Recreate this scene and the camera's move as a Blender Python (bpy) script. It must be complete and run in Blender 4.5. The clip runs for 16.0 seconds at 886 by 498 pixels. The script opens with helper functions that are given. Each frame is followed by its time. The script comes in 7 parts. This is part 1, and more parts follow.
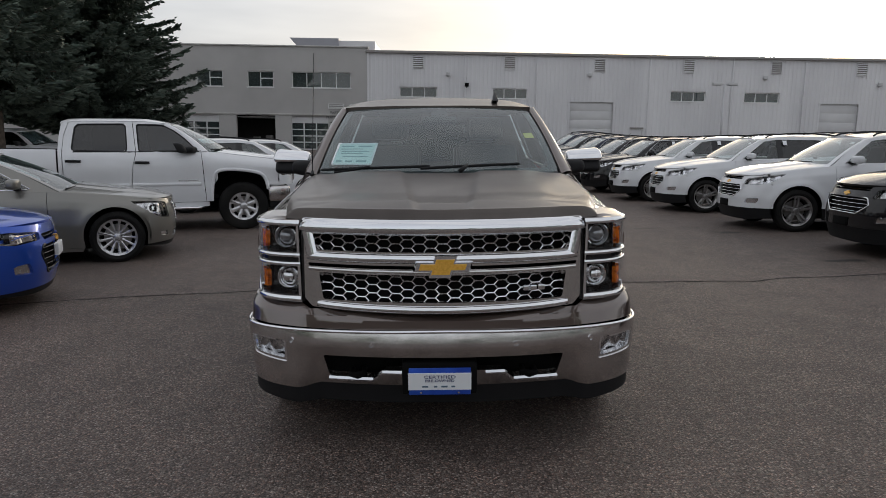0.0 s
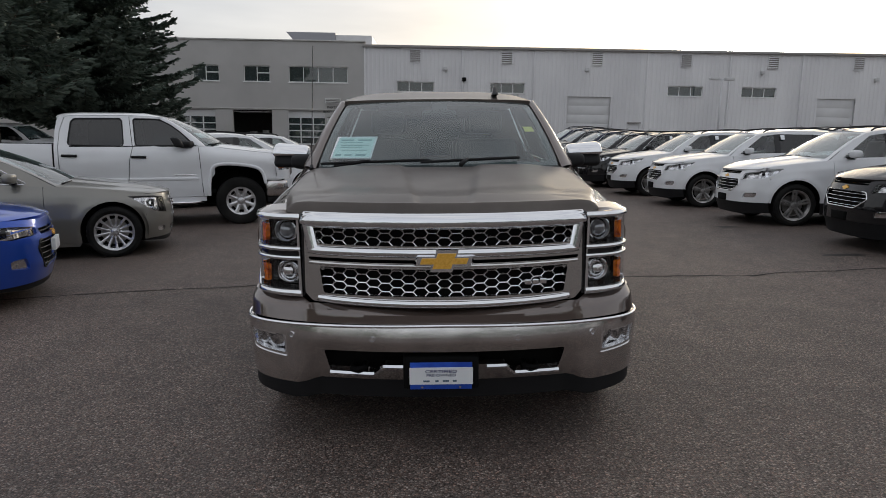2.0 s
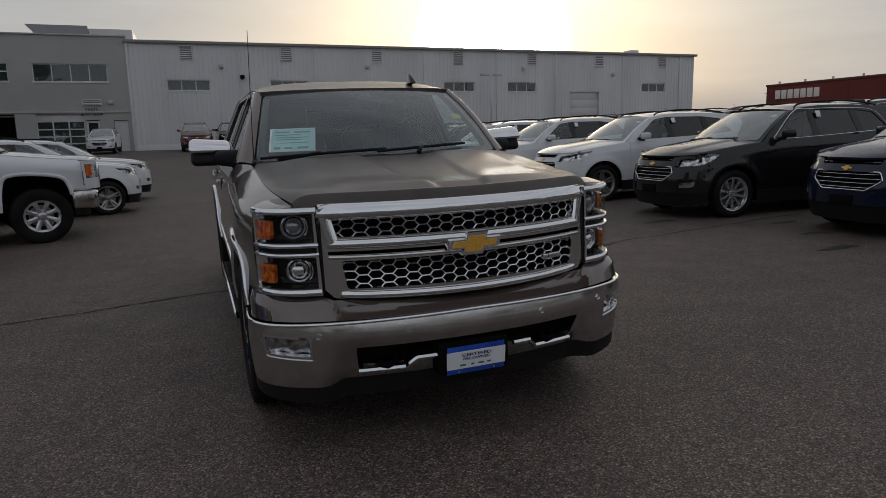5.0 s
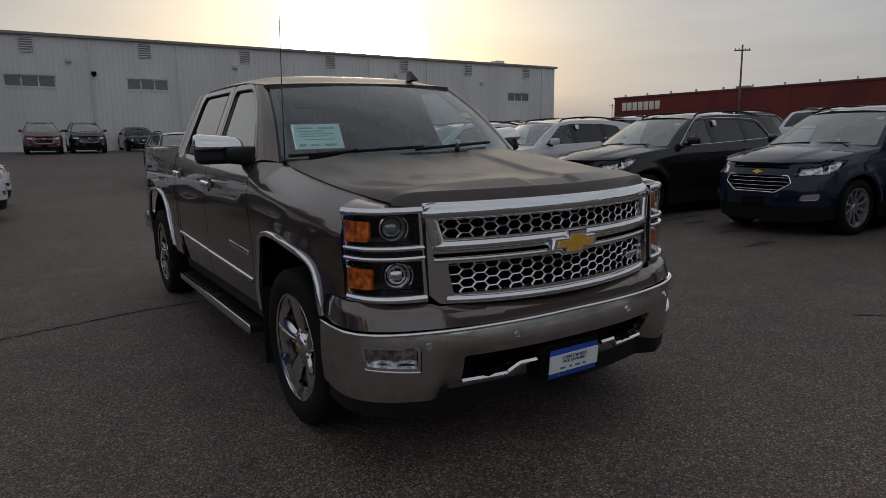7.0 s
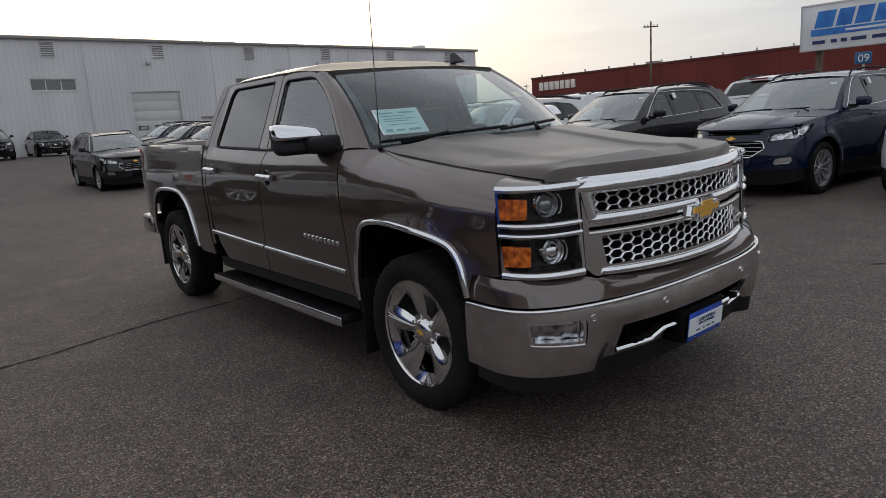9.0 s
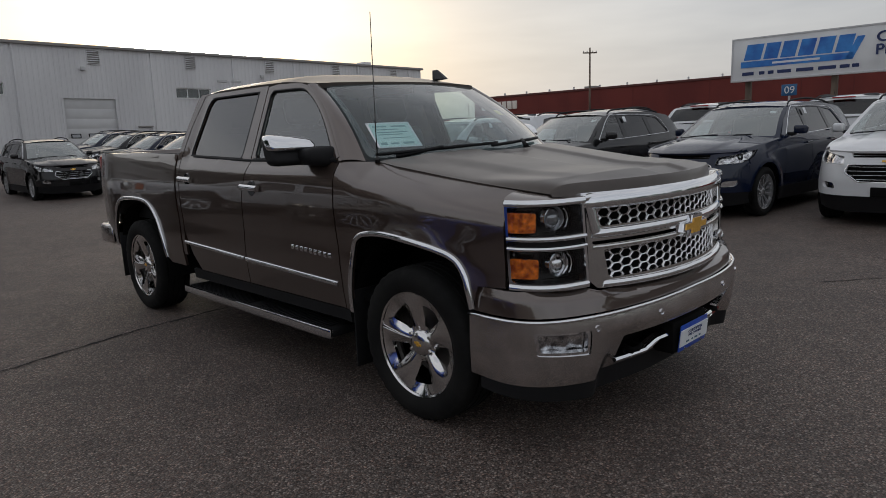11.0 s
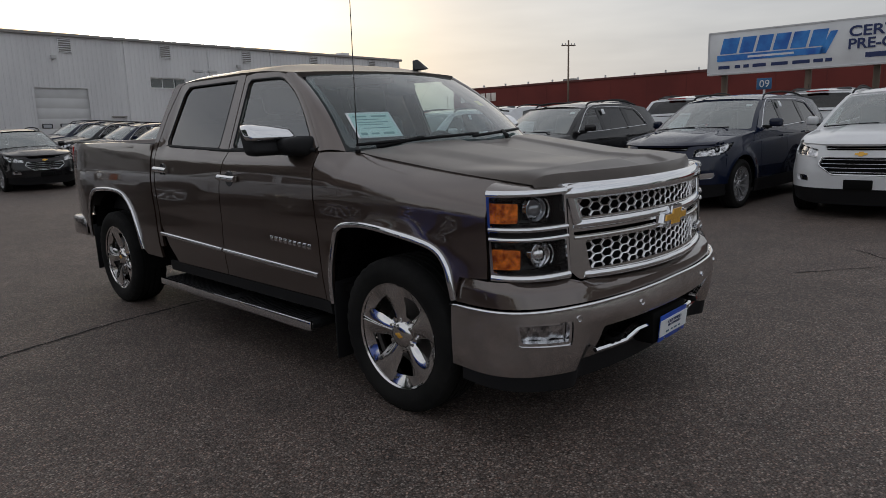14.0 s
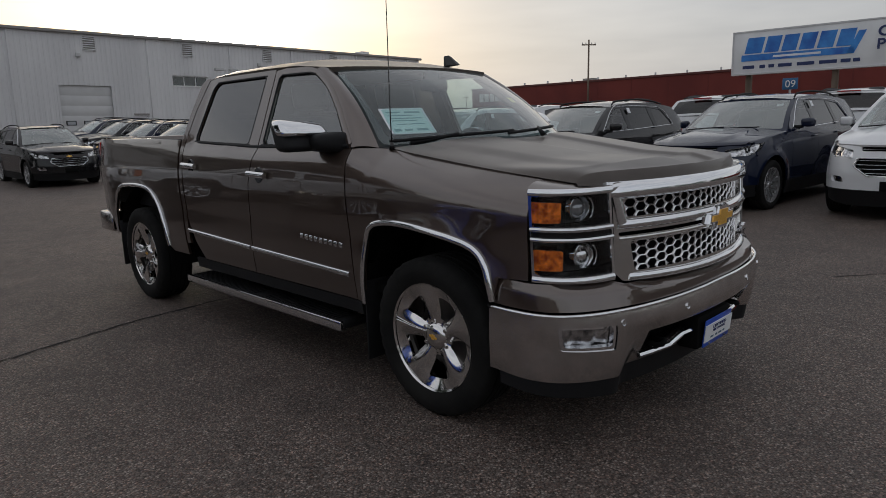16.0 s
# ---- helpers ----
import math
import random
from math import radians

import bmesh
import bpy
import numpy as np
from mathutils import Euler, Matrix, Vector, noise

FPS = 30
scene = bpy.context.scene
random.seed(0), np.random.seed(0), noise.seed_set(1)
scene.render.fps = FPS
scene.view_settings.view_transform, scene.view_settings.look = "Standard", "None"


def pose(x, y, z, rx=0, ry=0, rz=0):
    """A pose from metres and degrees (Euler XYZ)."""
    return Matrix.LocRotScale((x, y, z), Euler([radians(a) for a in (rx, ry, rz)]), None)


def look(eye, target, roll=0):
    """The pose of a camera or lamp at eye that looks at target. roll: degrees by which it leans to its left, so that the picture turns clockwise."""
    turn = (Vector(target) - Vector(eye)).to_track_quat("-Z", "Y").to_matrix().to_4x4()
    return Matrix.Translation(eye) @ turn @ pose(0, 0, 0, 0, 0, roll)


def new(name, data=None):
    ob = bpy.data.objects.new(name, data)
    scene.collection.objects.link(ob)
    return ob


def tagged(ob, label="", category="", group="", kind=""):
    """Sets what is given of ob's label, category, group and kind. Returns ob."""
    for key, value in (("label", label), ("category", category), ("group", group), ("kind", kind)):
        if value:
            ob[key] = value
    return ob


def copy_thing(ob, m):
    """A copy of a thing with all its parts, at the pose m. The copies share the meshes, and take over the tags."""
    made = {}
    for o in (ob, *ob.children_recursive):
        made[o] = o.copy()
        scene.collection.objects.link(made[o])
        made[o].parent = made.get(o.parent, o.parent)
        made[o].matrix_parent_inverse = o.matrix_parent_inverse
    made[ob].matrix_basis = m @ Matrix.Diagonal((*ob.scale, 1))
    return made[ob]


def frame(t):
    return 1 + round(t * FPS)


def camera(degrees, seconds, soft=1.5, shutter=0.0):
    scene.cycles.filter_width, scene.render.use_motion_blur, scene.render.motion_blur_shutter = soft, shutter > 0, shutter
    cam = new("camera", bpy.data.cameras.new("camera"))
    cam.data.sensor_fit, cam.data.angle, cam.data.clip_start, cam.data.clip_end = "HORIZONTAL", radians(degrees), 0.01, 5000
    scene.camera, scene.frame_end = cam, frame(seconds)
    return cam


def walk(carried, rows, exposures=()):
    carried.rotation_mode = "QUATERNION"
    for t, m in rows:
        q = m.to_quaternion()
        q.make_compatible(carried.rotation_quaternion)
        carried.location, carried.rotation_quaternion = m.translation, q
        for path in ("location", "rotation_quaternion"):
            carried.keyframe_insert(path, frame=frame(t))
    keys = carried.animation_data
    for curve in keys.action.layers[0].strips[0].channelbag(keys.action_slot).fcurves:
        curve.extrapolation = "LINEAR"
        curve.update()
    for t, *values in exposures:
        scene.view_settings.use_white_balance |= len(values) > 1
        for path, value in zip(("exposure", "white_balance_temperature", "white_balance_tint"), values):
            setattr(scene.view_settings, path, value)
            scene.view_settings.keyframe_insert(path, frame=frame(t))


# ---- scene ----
cam = camera(67.8, 16.0, soft=0.8)
LOT = pose(0, 0, 0, 0, -1.2, 0)  # the parking lot falls away sideways by about two per cent
PATH = [
    (0, (-0.089, -3.017, 1.533), (-0.038, -1.043, 1.218), -0.3),
    (0.5, (-0.093, -3.019, 1.53), (-0.037, -1.045, 1.215), -0.3),
    (1, (-0.094, -3.014, 1.528), (-0.035, -1.039, 1.212), -0.2),
    (1.5, (-0.095, -3.011, 1.53), (-0.034, -1.038, 1.209), -0.3),
    (2, (-0.109, -3.0, 1.525), (-0.049, -1.028, 1.195), -0.3),
    (2.5, (-0.186, -2.969, 1.516), (-0.118, -0.999, 1.176), -0.6),
    (3, (-0.327, -2.932, 1.506), (-0.189, -0.972, 1.13), -0.5),
    (3.5, (-0.468, -2.821, 1.492), (-0.159, -0.865, 1.212), -0.6),
    (4, (-0.697, -2.743, 1.492), (-0.301, -0.801, 1.221), -0.6),
    (4.5, (-0.961, -2.786, 1.483), (-0.394, -0.89, 1.191), -2.5),
    (5, (-1.219, -2.775, 1.483), (-0.522, -0.934, 1.132), -2.4),
    (7.5, (-2.361, -2.002, 1.473), (-1.214, -0.4, 1.126), -2.2),
    (8, (-2.624, -1.899, 1.481), (-1.408, -0.355, 1.112), -2.9),
    (8.5, (-2.811, -1.779, 1.498), (-1.567, -0.267, 1.091), -2.9),
    (9, (-2.914, -1.58, 1.486), (-1.67, -0.066, 1.088), -4.4),
    (9.5, (-3.028, -1.461, 1.489), (-1.71, -0.005, 1.113), -3.6),
    (12, (-3.181, -1.399, 1.486), (-1.787, -0.01, 1.125), -2.5),
    (12.5, (-3.178, -1.387, 1.484), (-1.78, -0.006, 1.115), -2.3),
    (13, (-3.175, -1.384, 1.481), (-1.761, -0.02, 1.107), -2.2),
    (13.5, (-3.172, -1.393, 1.481), (-1.752, -0.037, 1.1), -2.2),
    (14, (-3.168, -1.392, 1.48), (-1.741, -0.044, 1.096), -2.4),
    (14.5, (-3.165, -1.393, 1.48), (-1.739, -0.044, 1.095), -2.6),
    (15, (-3.168, -1.379, 1.477), (-1.74, -0.028, 1.109), -2.4),
    (15.5, (-3.196, -1.347, 1.48), (-1.784, 0.027, 1.131), -2.5),
    (16, (-3.169, -1.258, 1.467), (-1.777, 0.126, 1.083), -2.1),
]
# the film camera stops down as the bright sky comes into view, and opens again later
EXPOSURES = [(t, stops, 5950 if 4 <= t <= 9 else 6040, 10) for t, stops in ((0, 0.45), (3.0, 0.48), (3.5, 0.58), (4.0, 0.24), (4.5, -0.40), (5.0, -0.36), (7.5, -0.40), (8.0, -0.24), (8.5, -0.02), (9.0, 0.38), (9.5, 0.34), (12.0, 0.0), (14.5, 0.14), (16.0, 0.02))]
walk(cam, [(t, LOT @ look(eye, target, roll)) for t, eye, target, roll in PATH], EXPOSURES)


# ---- light ----
world = bpy.data.worlds.new("evening_sky")
scene.world = world
world.use_nodes = True
wt = world.node_tree
wn, wl = wt.nodes, wt.links
background = wn["Background"]
sky = wn.new("ShaderNodeTexSky")
sky.sky_type, sky.sun_disc = "NISHITA", False
sky.sun_elevation, sky.sun_rotation = radians(7.0), radians(25.4)
sky.air_density, sky.dust_density, sky.ozone_density = 1.0, 6.0, 2.0
# thin high overcast: a pale veil with soft banks of grey, mixed over the clear sky
where = wn.new("ShaderNodeTexCoord")
spread = wn.new("ShaderNodeMapping")
spread.inputs["Location"].default_value, spread.inputs["Scale"].default_value = (0.7, 0.35, 0.2), (1.0, 1.0, 6.0)
clouds = wn.new("ShaderNodeTexNoise")
clouds.inputs["Scale"].default_value, clouds.inputs["Detail"].default_value, clouds.inputs["Roughness"].default_value = 2.1, 4.0, 0.55
bank = wn.new("ShaderNodeValToRGB")
bank.color_ramp.elements[0].position, bank.color_ramp.elements[0].color = 0.30, (3.4, 3.3, 3.25, 1)
bank.color_ramp.elements[1].position, bank.color_ramp.elements[1].color = 0.70, (5.0, 4.75, 4.45, 1)
veil = wn.new("ShaderNodeMix")
veil.data_type = "RGBA"
veil.inputs[0].default_value = 0.72
wl.new(where.outputs["Generated"], spread.inputs[0])
wl.new(spread.outputs[0], clouds.inputs["Vector"])
wl.new(clouds.outputs["Fac"], bank.inputs[0])
wl.new(sky.outputs[0], veil.inputs[6])
wl.new(bank.outputs[0], veil.inputs[7])
# the glow of the veiled sun
to_sun = wn.new("ShaderNodeVectorMath")
to_sun.operation = "DOT_PRODUCT"
to_sun.inputs[1].default_value = (0.426, 0.897, 0.123)
aureole = wn.new("ShaderNodeMapRange")
aureole.interpolation_type = "SMOOTHERSTEP"
aureole.inputs["From Min"].default_value, aureole.inputs["From Max"].default_value = 0.991, 1.0
core = wn.new("ShaderNodeMath")
core.operation = "POWER"
core.inputs[1].default_value = 3.0
glow = wn.new("ShaderNodeMix")
glow.data_type, glow.blend_type = "RGBA", "ADD"
glow.inputs[7].default_value = (62.0, 57.0, 49.0, 1)
wl.new(where.outputs["Generated"], to_sun.inputs[0])
wl.new(to_sun.outputs["Value"], aureole.inputs["Value"])
wl.new(aureole.outputs[0], core.inputs[0])
wl.new(core.outputs[0], glow.inputs[0])
wl.new(veil.outputs[2], glow.inputs[6])
wl.new(glow.outputs[2], background.inputs[0])
background.inputs[1].default_value = 0.15

sun_data = bpy.data.lights.new("sun", "SUN")
sun_data.energy, sun_data.angle, sun_data.color = 1.0, radians(1.0), (1.0, 0.80, 0.58)
sun = new("sun", sun_data)
sun.matrix_world = look((0.426 * 300, 0.897 * 300, 0.123 * 300), (0, 0, 0))


# ---- materials ----
def material(name, color, rough=0.5, metal=0.0, coat=0.0, coat_rough=0.05, spec=0.5):
    m = bpy.data.materials.new(name)
    m.use_nodes = True
    b = m.node_tree.nodes["Principled BSDF"]
    b.inputs["Base Color"].default_value = (*color, 1)
    b.inputs["Roughness"].default_value, b.inputs["Metallic"].default_value = rough, metal
    b.inputs["Coat Weight"].default_value, b.inputs["Coat Roughness"].default_value = coat, coat_rough
    b.inputs["Specular IOR Level"].default_value = spec
    return m


def noise_into(m, socket, scale, low, high, detail=4.0, coords="Object", lo=0.35, hi=0.65, stretch=None):
    """Feed a noise, ramped from low to high (numbers or colours), into a socket of the principled shader."""
    t = m.node_tree
    c, n, r = t.nodes.new("ShaderNodeTexCoord"), t.nodes.new("ShaderNodeTexNoise"), t.nodes.new("ShaderNodeValToRGB")
    n.inputs["Scale"].default_value, n.inputs["Detail"].default_value = scale, detail
    src = c.outputs[coords]
    if stretch:
        mp = t.nodes.new("ShaderNodeMapping")
        mp.inputs["Scale"].default_value = stretch
        t.links.new(src, mp.inputs[0])
        src = mp.outputs[0]
    t.links.new(src, n.inputs["Vector"])
    col = lambda v: (*v, 1) if hasattr(v, "__len__") else (v, v, v, 1)  # noqa: E731
    r.color_ramp.elements[0].position, r.color_ramp.elements[0].color = lo, col(low)
    r.color_ramp.elements[1].position, r.color_ramp.elements[1].color = hi, col(high)
    t.links.new(n.outputs["Fac"], r.inputs[0])
    t.links.new(r.outputs[0], t.nodes["Principled BSDF"].inputs[socket])
    return r


def bumped(m, scale, strength, distance=0.01, detail=4.0, stretch=None):
    t = m.node_tree
    c, n, b = t.nodes.new("ShaderNodeTexCoord"), t.nodes.new("ShaderNodeTexNoise"), t.nodes.new("ShaderNodeBump")
    n.inputs["Scale"].default_value, n.inputs["Detail"].default_value = scale, detail
    b.inputs["Strength"].default_value, b.inputs["Distance"].default_value = strength, distance
    src = c.outputs["Object"]
    if stretch:
        mp = t.nodes.new("ShaderNodeMapping")
        mp.inputs["Scale"].default_value = stretch
        t.links.new(src, mp.inputs[0])
        src = mp.outputs[0]
    t.links.new(src, n.inputs["Vector"])
    t.links.new(n.outputs["Fac"], b.inputs["Height"])
    t.links.new(b.outputs[0], t.nodes["Principled BSDF"].inputs["Normal"])
    return m


def paint(name, color, dusty, metal=0.0, rough=0.32, dust=0.35, coat_rough=0.06, spec=0.5, coat_more=0.07):
    """Car paint under clear coat with a thin, patchy film of road dust."""
    m = material(name, color, rough, metal, 1.0, coat_rough, spec)
    noise_into(m, "Base Color", 2.3, color, tuple(c * (1 - dust) + d * dust for c, d in zip(color, dusty)), 8.0, lo=0.3, hi=0.75)
    noise_into(m, "Coat Roughness", 5.0, coat_rough, coat_rough + coat_more, 6.0)
    return m


def glass(name, tint, gloss=1.0, rough=0.0, ior=1.52, film=0.0, film_color=(0.5, 0.55, 0.56)):
    """Thin glass: tinted see-through sheet under a Fresnel reflection."""
    m = bpy.data.materials.new(name)
    m.use_nodes = True
    t = m.node_tree
    t.nodes.remove(t.nodes["Principled BSDF"])
    out = t.nodes["Material Output"]
    clear, shine, mix, fr = (t.nodes.new(k) for k in ("ShaderNodeBsdfTransparent", "ShaderNodeBsdfGlossy", "ShaderNodeMixShader", "ShaderNodeLayerWeight"))
    clear.inputs[0].default_value = (*tint, 1)
    shine.inputs["Roughness"].default_value, shine.inputs[0].default_value = rough, (gloss, gloss, gloss, 1)
    # the same reflection from either side of the sheet, rising towards grazing angles
    fr.inputs["Blend"].default_value = 0.5
    power, level = t.nodes.new("ShaderNodeMath"), t.nodes.new("ShaderNodeMath")
    power.operation, level.operation = "POWER", "MULTIPLY_ADD"
    head_on = 1.5 * ((ior - 1) / (ior + 1)) ** 2
    power.inputs[1].default_value, level.inputs[1].default_value, level.inputs[2].default_value = 4.5, 1 - head_on, head_on
    t.links.new(fr.outputs["Facing"], power.inputs[0])
    t.links.new(power.outputs[0], level.inputs[0])
    t.links.new(level.outputs[0], mix.inputs[0])
    if film:
        # a thin pale film on the pane: dust, on some glass also painted sky sheen
        dust, cover = t.nodes.new("ShaderNodeBsdfDiffuse"), t.nodes.new("ShaderNodeMixShader")
        dust.inputs[0].default_value, cover.inputs[0].default_value = (*film_color, 1), film
        t.links.new(clear.outputs[0], cover.inputs[1])
        t.links.new(dust.outputs[0], cover.inputs[2])
        clear = cover
    t.links.new(clear.outputs[0], mix.inputs[1])
    t.links.new(shine.outputs[0], mix.inputs[2])
    t.links.new(mix.outputs[0], out.inputs[0])
    return m


DUST = (0.30, 0.27, 0.24)
BROWN = paint("brown_metallic_paint", (0.088, 0.062, 0.051), DUST, 0.75, 0.36, 0.05, 0.002, 0.2, 0.012)
BROWN.node_tree.nodes["Principled BSDF"].inputs["Coat IOR"].default_value = 1.95
# hood and roof: more dust, a darker base and a weaker coat than the flanks
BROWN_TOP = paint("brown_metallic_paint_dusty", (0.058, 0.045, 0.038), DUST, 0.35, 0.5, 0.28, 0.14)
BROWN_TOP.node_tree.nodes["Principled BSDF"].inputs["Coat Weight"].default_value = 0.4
WHITE = paint("white_paint", (0.72, 0.73, 0.75), DUST, 0, 0.3, 0.14)
BLACK = paint("black_paint", (0.006, 0.006, 0.007), DUST, 0, 0.4, 0.02, 0.01, 0.05, 0.03)
NAVY = paint("navy_paint", (0.004, 0.009, 0.030), DUST, 0.1, 0.4, 0.008, 0.01, 0.05, 0.03)
BLUE = paint("bright_blue_paint", (0.012, 0.075, 0.48), DUST, 0.45, 0.3, 0.05, 0.04)
GREIGE = paint("grey_beige_paint", (0.21, 0.205, 0.185), DUST, 0.6, 0.34, 0.2)
RED = paint("red_paint", (0.10, 0.012, 0.010), DUST, 0.1, 0.3, 0.1)
for p in (BLACK, NAVY):
    p.node_tree.nodes["Principled BSDF"].inputs["Coat Weight"].default_value = 1.0
CHROME = noise_into(m := material("chrome", (0.82, 0.83, 0.85), 0.06, 1.0), "Roughness", 9.0, 0.02, 0.07) and m
DUSTY_CHROME = noise_into(m := material("dusty_chrome", (0.62, 0.59, 0.56), 0.25, 1.0), "Roughness", 6.0, 0.11, 0.22) and m
noise_into(DUSTY_CHROME, "Base Color", 7.0, (0.54, 0.52, 0.51), (0.73, 0.71, 0.70), 8.0, lo=0.3, hi=0.7)
WHEEL_CHROME = noise_into(m := material("wheel_chrome", (0.80, 0.79, 0.78), 0.2, 1.0), "Roughness", 12.0, 0.06, 0.13) and m
SATIN = material("satin_chrome", (0.70, 0.69, 0.68), 0.13, 1.0)
MESH_CHROME = material("mesh_chrome", (0.86, 0.86, 0.87), 0.2, 1.0)
ALLOY = noise_into(m := material("cast_alloy", (0.60, 0.60, 0.61), 0.26, 0.7), "Base Color", 14.0, (0.50, 0.50, 0.51), (0.68, 0.68, 0.69), 3.0) and m
DARK_ALLOY = noise_into(m := material("dark_alloy", (0.32, 0.31, 0.30), 0.28, 0.7), "Base Color", 14.0, (0.24, 0.235, 0.23), (0.42, 0.41, 0.40), 3.0) and m
STEEL = material("brake_steel", (0.25, 0.24, 0.23), 0.45, 1.0)
TYRE = bumped(material("tyre_rubber", (0.012, 0.012, 0.012), 0.82), 60, 0.3, 0.004)
TYRE.node_tree.nodes["Principled BSDF"].inputs["Specular IOR Level"].default_value = 0.2
noise_into(TYRE, "Base Color", 3.0, (0.006, 0.006, 0.006), (0.016, 0.0155, 0.0145), 8.0)
TRIM = bumped(material("black_textured_plastic", (0.010, 0.010, 0.011), 0.6, spec=0.25), 300, 0.2, 0.002)
GLOSS_BLACK = material("gloss_black_plastic", (0.008, 0.008, 0.009), 0.12)
UNDER = material("underbody_black", (0.006, 0.006, 0.006), 0.85, spec=0.1)
SEAT = bumped(material("grey_seat_leather", (0.035, 0.035, 0.04), 0.5), 40, 0.3, 0.004)
DASH = material("dark_dashboard", (0.03, 0.03, 0.033), 0.6)
HEADLINER = material("grey_headliner", (0.28, 0.28, 0.28), 0.9)
CLEAR = glass("clear_glass", (0.78, 0.87, 0.86), ior=1.65)
# lit copy of the clear glass: light dust, reflection raised to look brighter
DUSTY_SKYLIT_CLEAR = glass("dusty_skylit_side_glass", (0.78, 0.87, 0.86), ior=2.05, film=0.06, film_color=(0.46, 0.50, 0.46))
# lit copy of the privacy glass, its reflection raised for a skylit look
SKYLIT_TINT = glass("skylit_bronze_glass", (0.055, 0.050, 0.048), ior=1.9)
TINT = glass("privacy_glass", (0.05, 0.052, 0.054), ior=1.55)
GREEN_TINT = glass("green_tinted_glass", (0.06, 0.085, 0.095), ior=1.6)
SCREEN = glass("windscreen_glass", (0.72, 0.86, 0.86), ior=1.65, film=0.075, film_color=(0.40, 0.52, 0.54))
# the strong film is dust plus the sky's reflection painted in as pale colour
DUST_SHEEN_SCREEN = glass("dust_sheen_windscreen_glass", (0.70, 0.80, 0.79), ior=2.05, film=0.28, film_color=(0.50, 0.56, 0.54))
# the grey-green film paints in the sky mirrored by the building's windows
PANE = glass("building_glass", (0.22, 0.28, 0.28), ior=1.65, film=0.11, film_color=(0.36, 0.45, 0.45))
LENS = glass("lamp_lens", (0.96, 0.96, 0.96), ior=1.36)
AMBER = noise_into(m := material("amber_reflector", (0.85, 0.20, 0.01), 0.15, 0, 0.6), "Base Color", 38.0, (0.30, 0.045, 0.002), (0.95, 0.24, 0.015), 3.0) and m
CAR_LAMP = noise_into(m := material("car_lamp_bowl", (0.4, 0.4, 0.41), 0.12, 1.0), "Base Color", 22.0, (0.26, 0.26, 0.265), (0.84, 0.84, 0.86), 2.0) and m
RED_LAMP = material("red_tail_lamp", (0.35, 0.01, 0.01), 0.12, 0, 0.6)
REFLECTOR = noise_into(m := material("lamp_reflector", (0.85, 0.85, 0.86), 0.12, 1.0), "Roughness", 60.0, 0.05, 0.3) and m
GOLD = noise_into(m := material("gold_emblem", (0.80, 0.44, 0.06), 0.34, 0.35, 0.3), "Base Color", 130.0, (0.74, 0.39, 0.045), (0.86, 0.49, 0.08), 2.0) and m
PAPER = noise_into(m := material("printed_card", (0.70, 0.86, 0.84), 0.5), "Base Color", 6.0, (0.62, 0.80, 0.79), (0.74, 0.88, 0.86)) and m
PAPER_WHITE = material("white_card", (0.82, 0.84, 0.86), 0.45)
INK = material("grey_print", (0.10, 0.16, 0.22), 0.6)
PLATE_BLUE = noise_into(m := material("blue_frame_plastic", (0.015, 0.06, 0.42), 0.3), "Base Color", 9.0, (0.012, 0.05, 0.36), (0.03, 0.10, 0.55)) and m
YELLOW = material("yellow_sticker", (0.65, 0.6, 0.12), 0.6)


# ---- mesh tools ----
def mesh_object(name, me, mat, parent=None, label=""):
    me.materials.append(mat)
    ob = new(name, me)
    if parent is not None:
        ob.parent = parent
    if label:
        ob["label"] = label
    return ob


def soften(bm, angle=33):
    for f in bm.faces:
        f.smooth = True
    lim = radians(angle)
    for e in bm.edges:
        e.smooth = not (len(e.link_faces) == 2 and e.calc_face_angle(0) > lim)
    return bm


def part(name, bm, mat, parent, label="", angle=33):
    """Link a bmesh as ONE mesh object under a thing or under a part."""
    soften(bm, angle)
    me = bpy.data.meshes.new(name)
    bm.to_mesh(me)
    bm.free()
    return mesh_object(name, me, mat, parent, label)


def thing(name, m, label, category, group="", kind=""):
    ob = new(name)
    ob.empty_display_size = 0.2
    ob.matrix_world = m
    return tagged(ob, label, category, group, kind)


def box_bm(x0, x1, y0, y1, z0, z1, bevel=0.0, seg=2, bm=None):
    bm = bm or bmesh.new()
    vs = bmesh.ops.create_cube(bm, size=1)["verts"]
    for v in vs:
        v.co = Vector((x0 + (v.co.x + 0.5) * (x1 - x0), y0 + (v.co.y + 0.5) * (y1 - y0), z0 + (v.co.z + 0.5) * (z1 - z0)))
    if bevel:
        bmesh.ops.bevel(bm, geom=list({e for v in vs for e in v.link_edges}), offset=bevel, segments=seg, affect="EDGES", profile=0.5)
    return bm


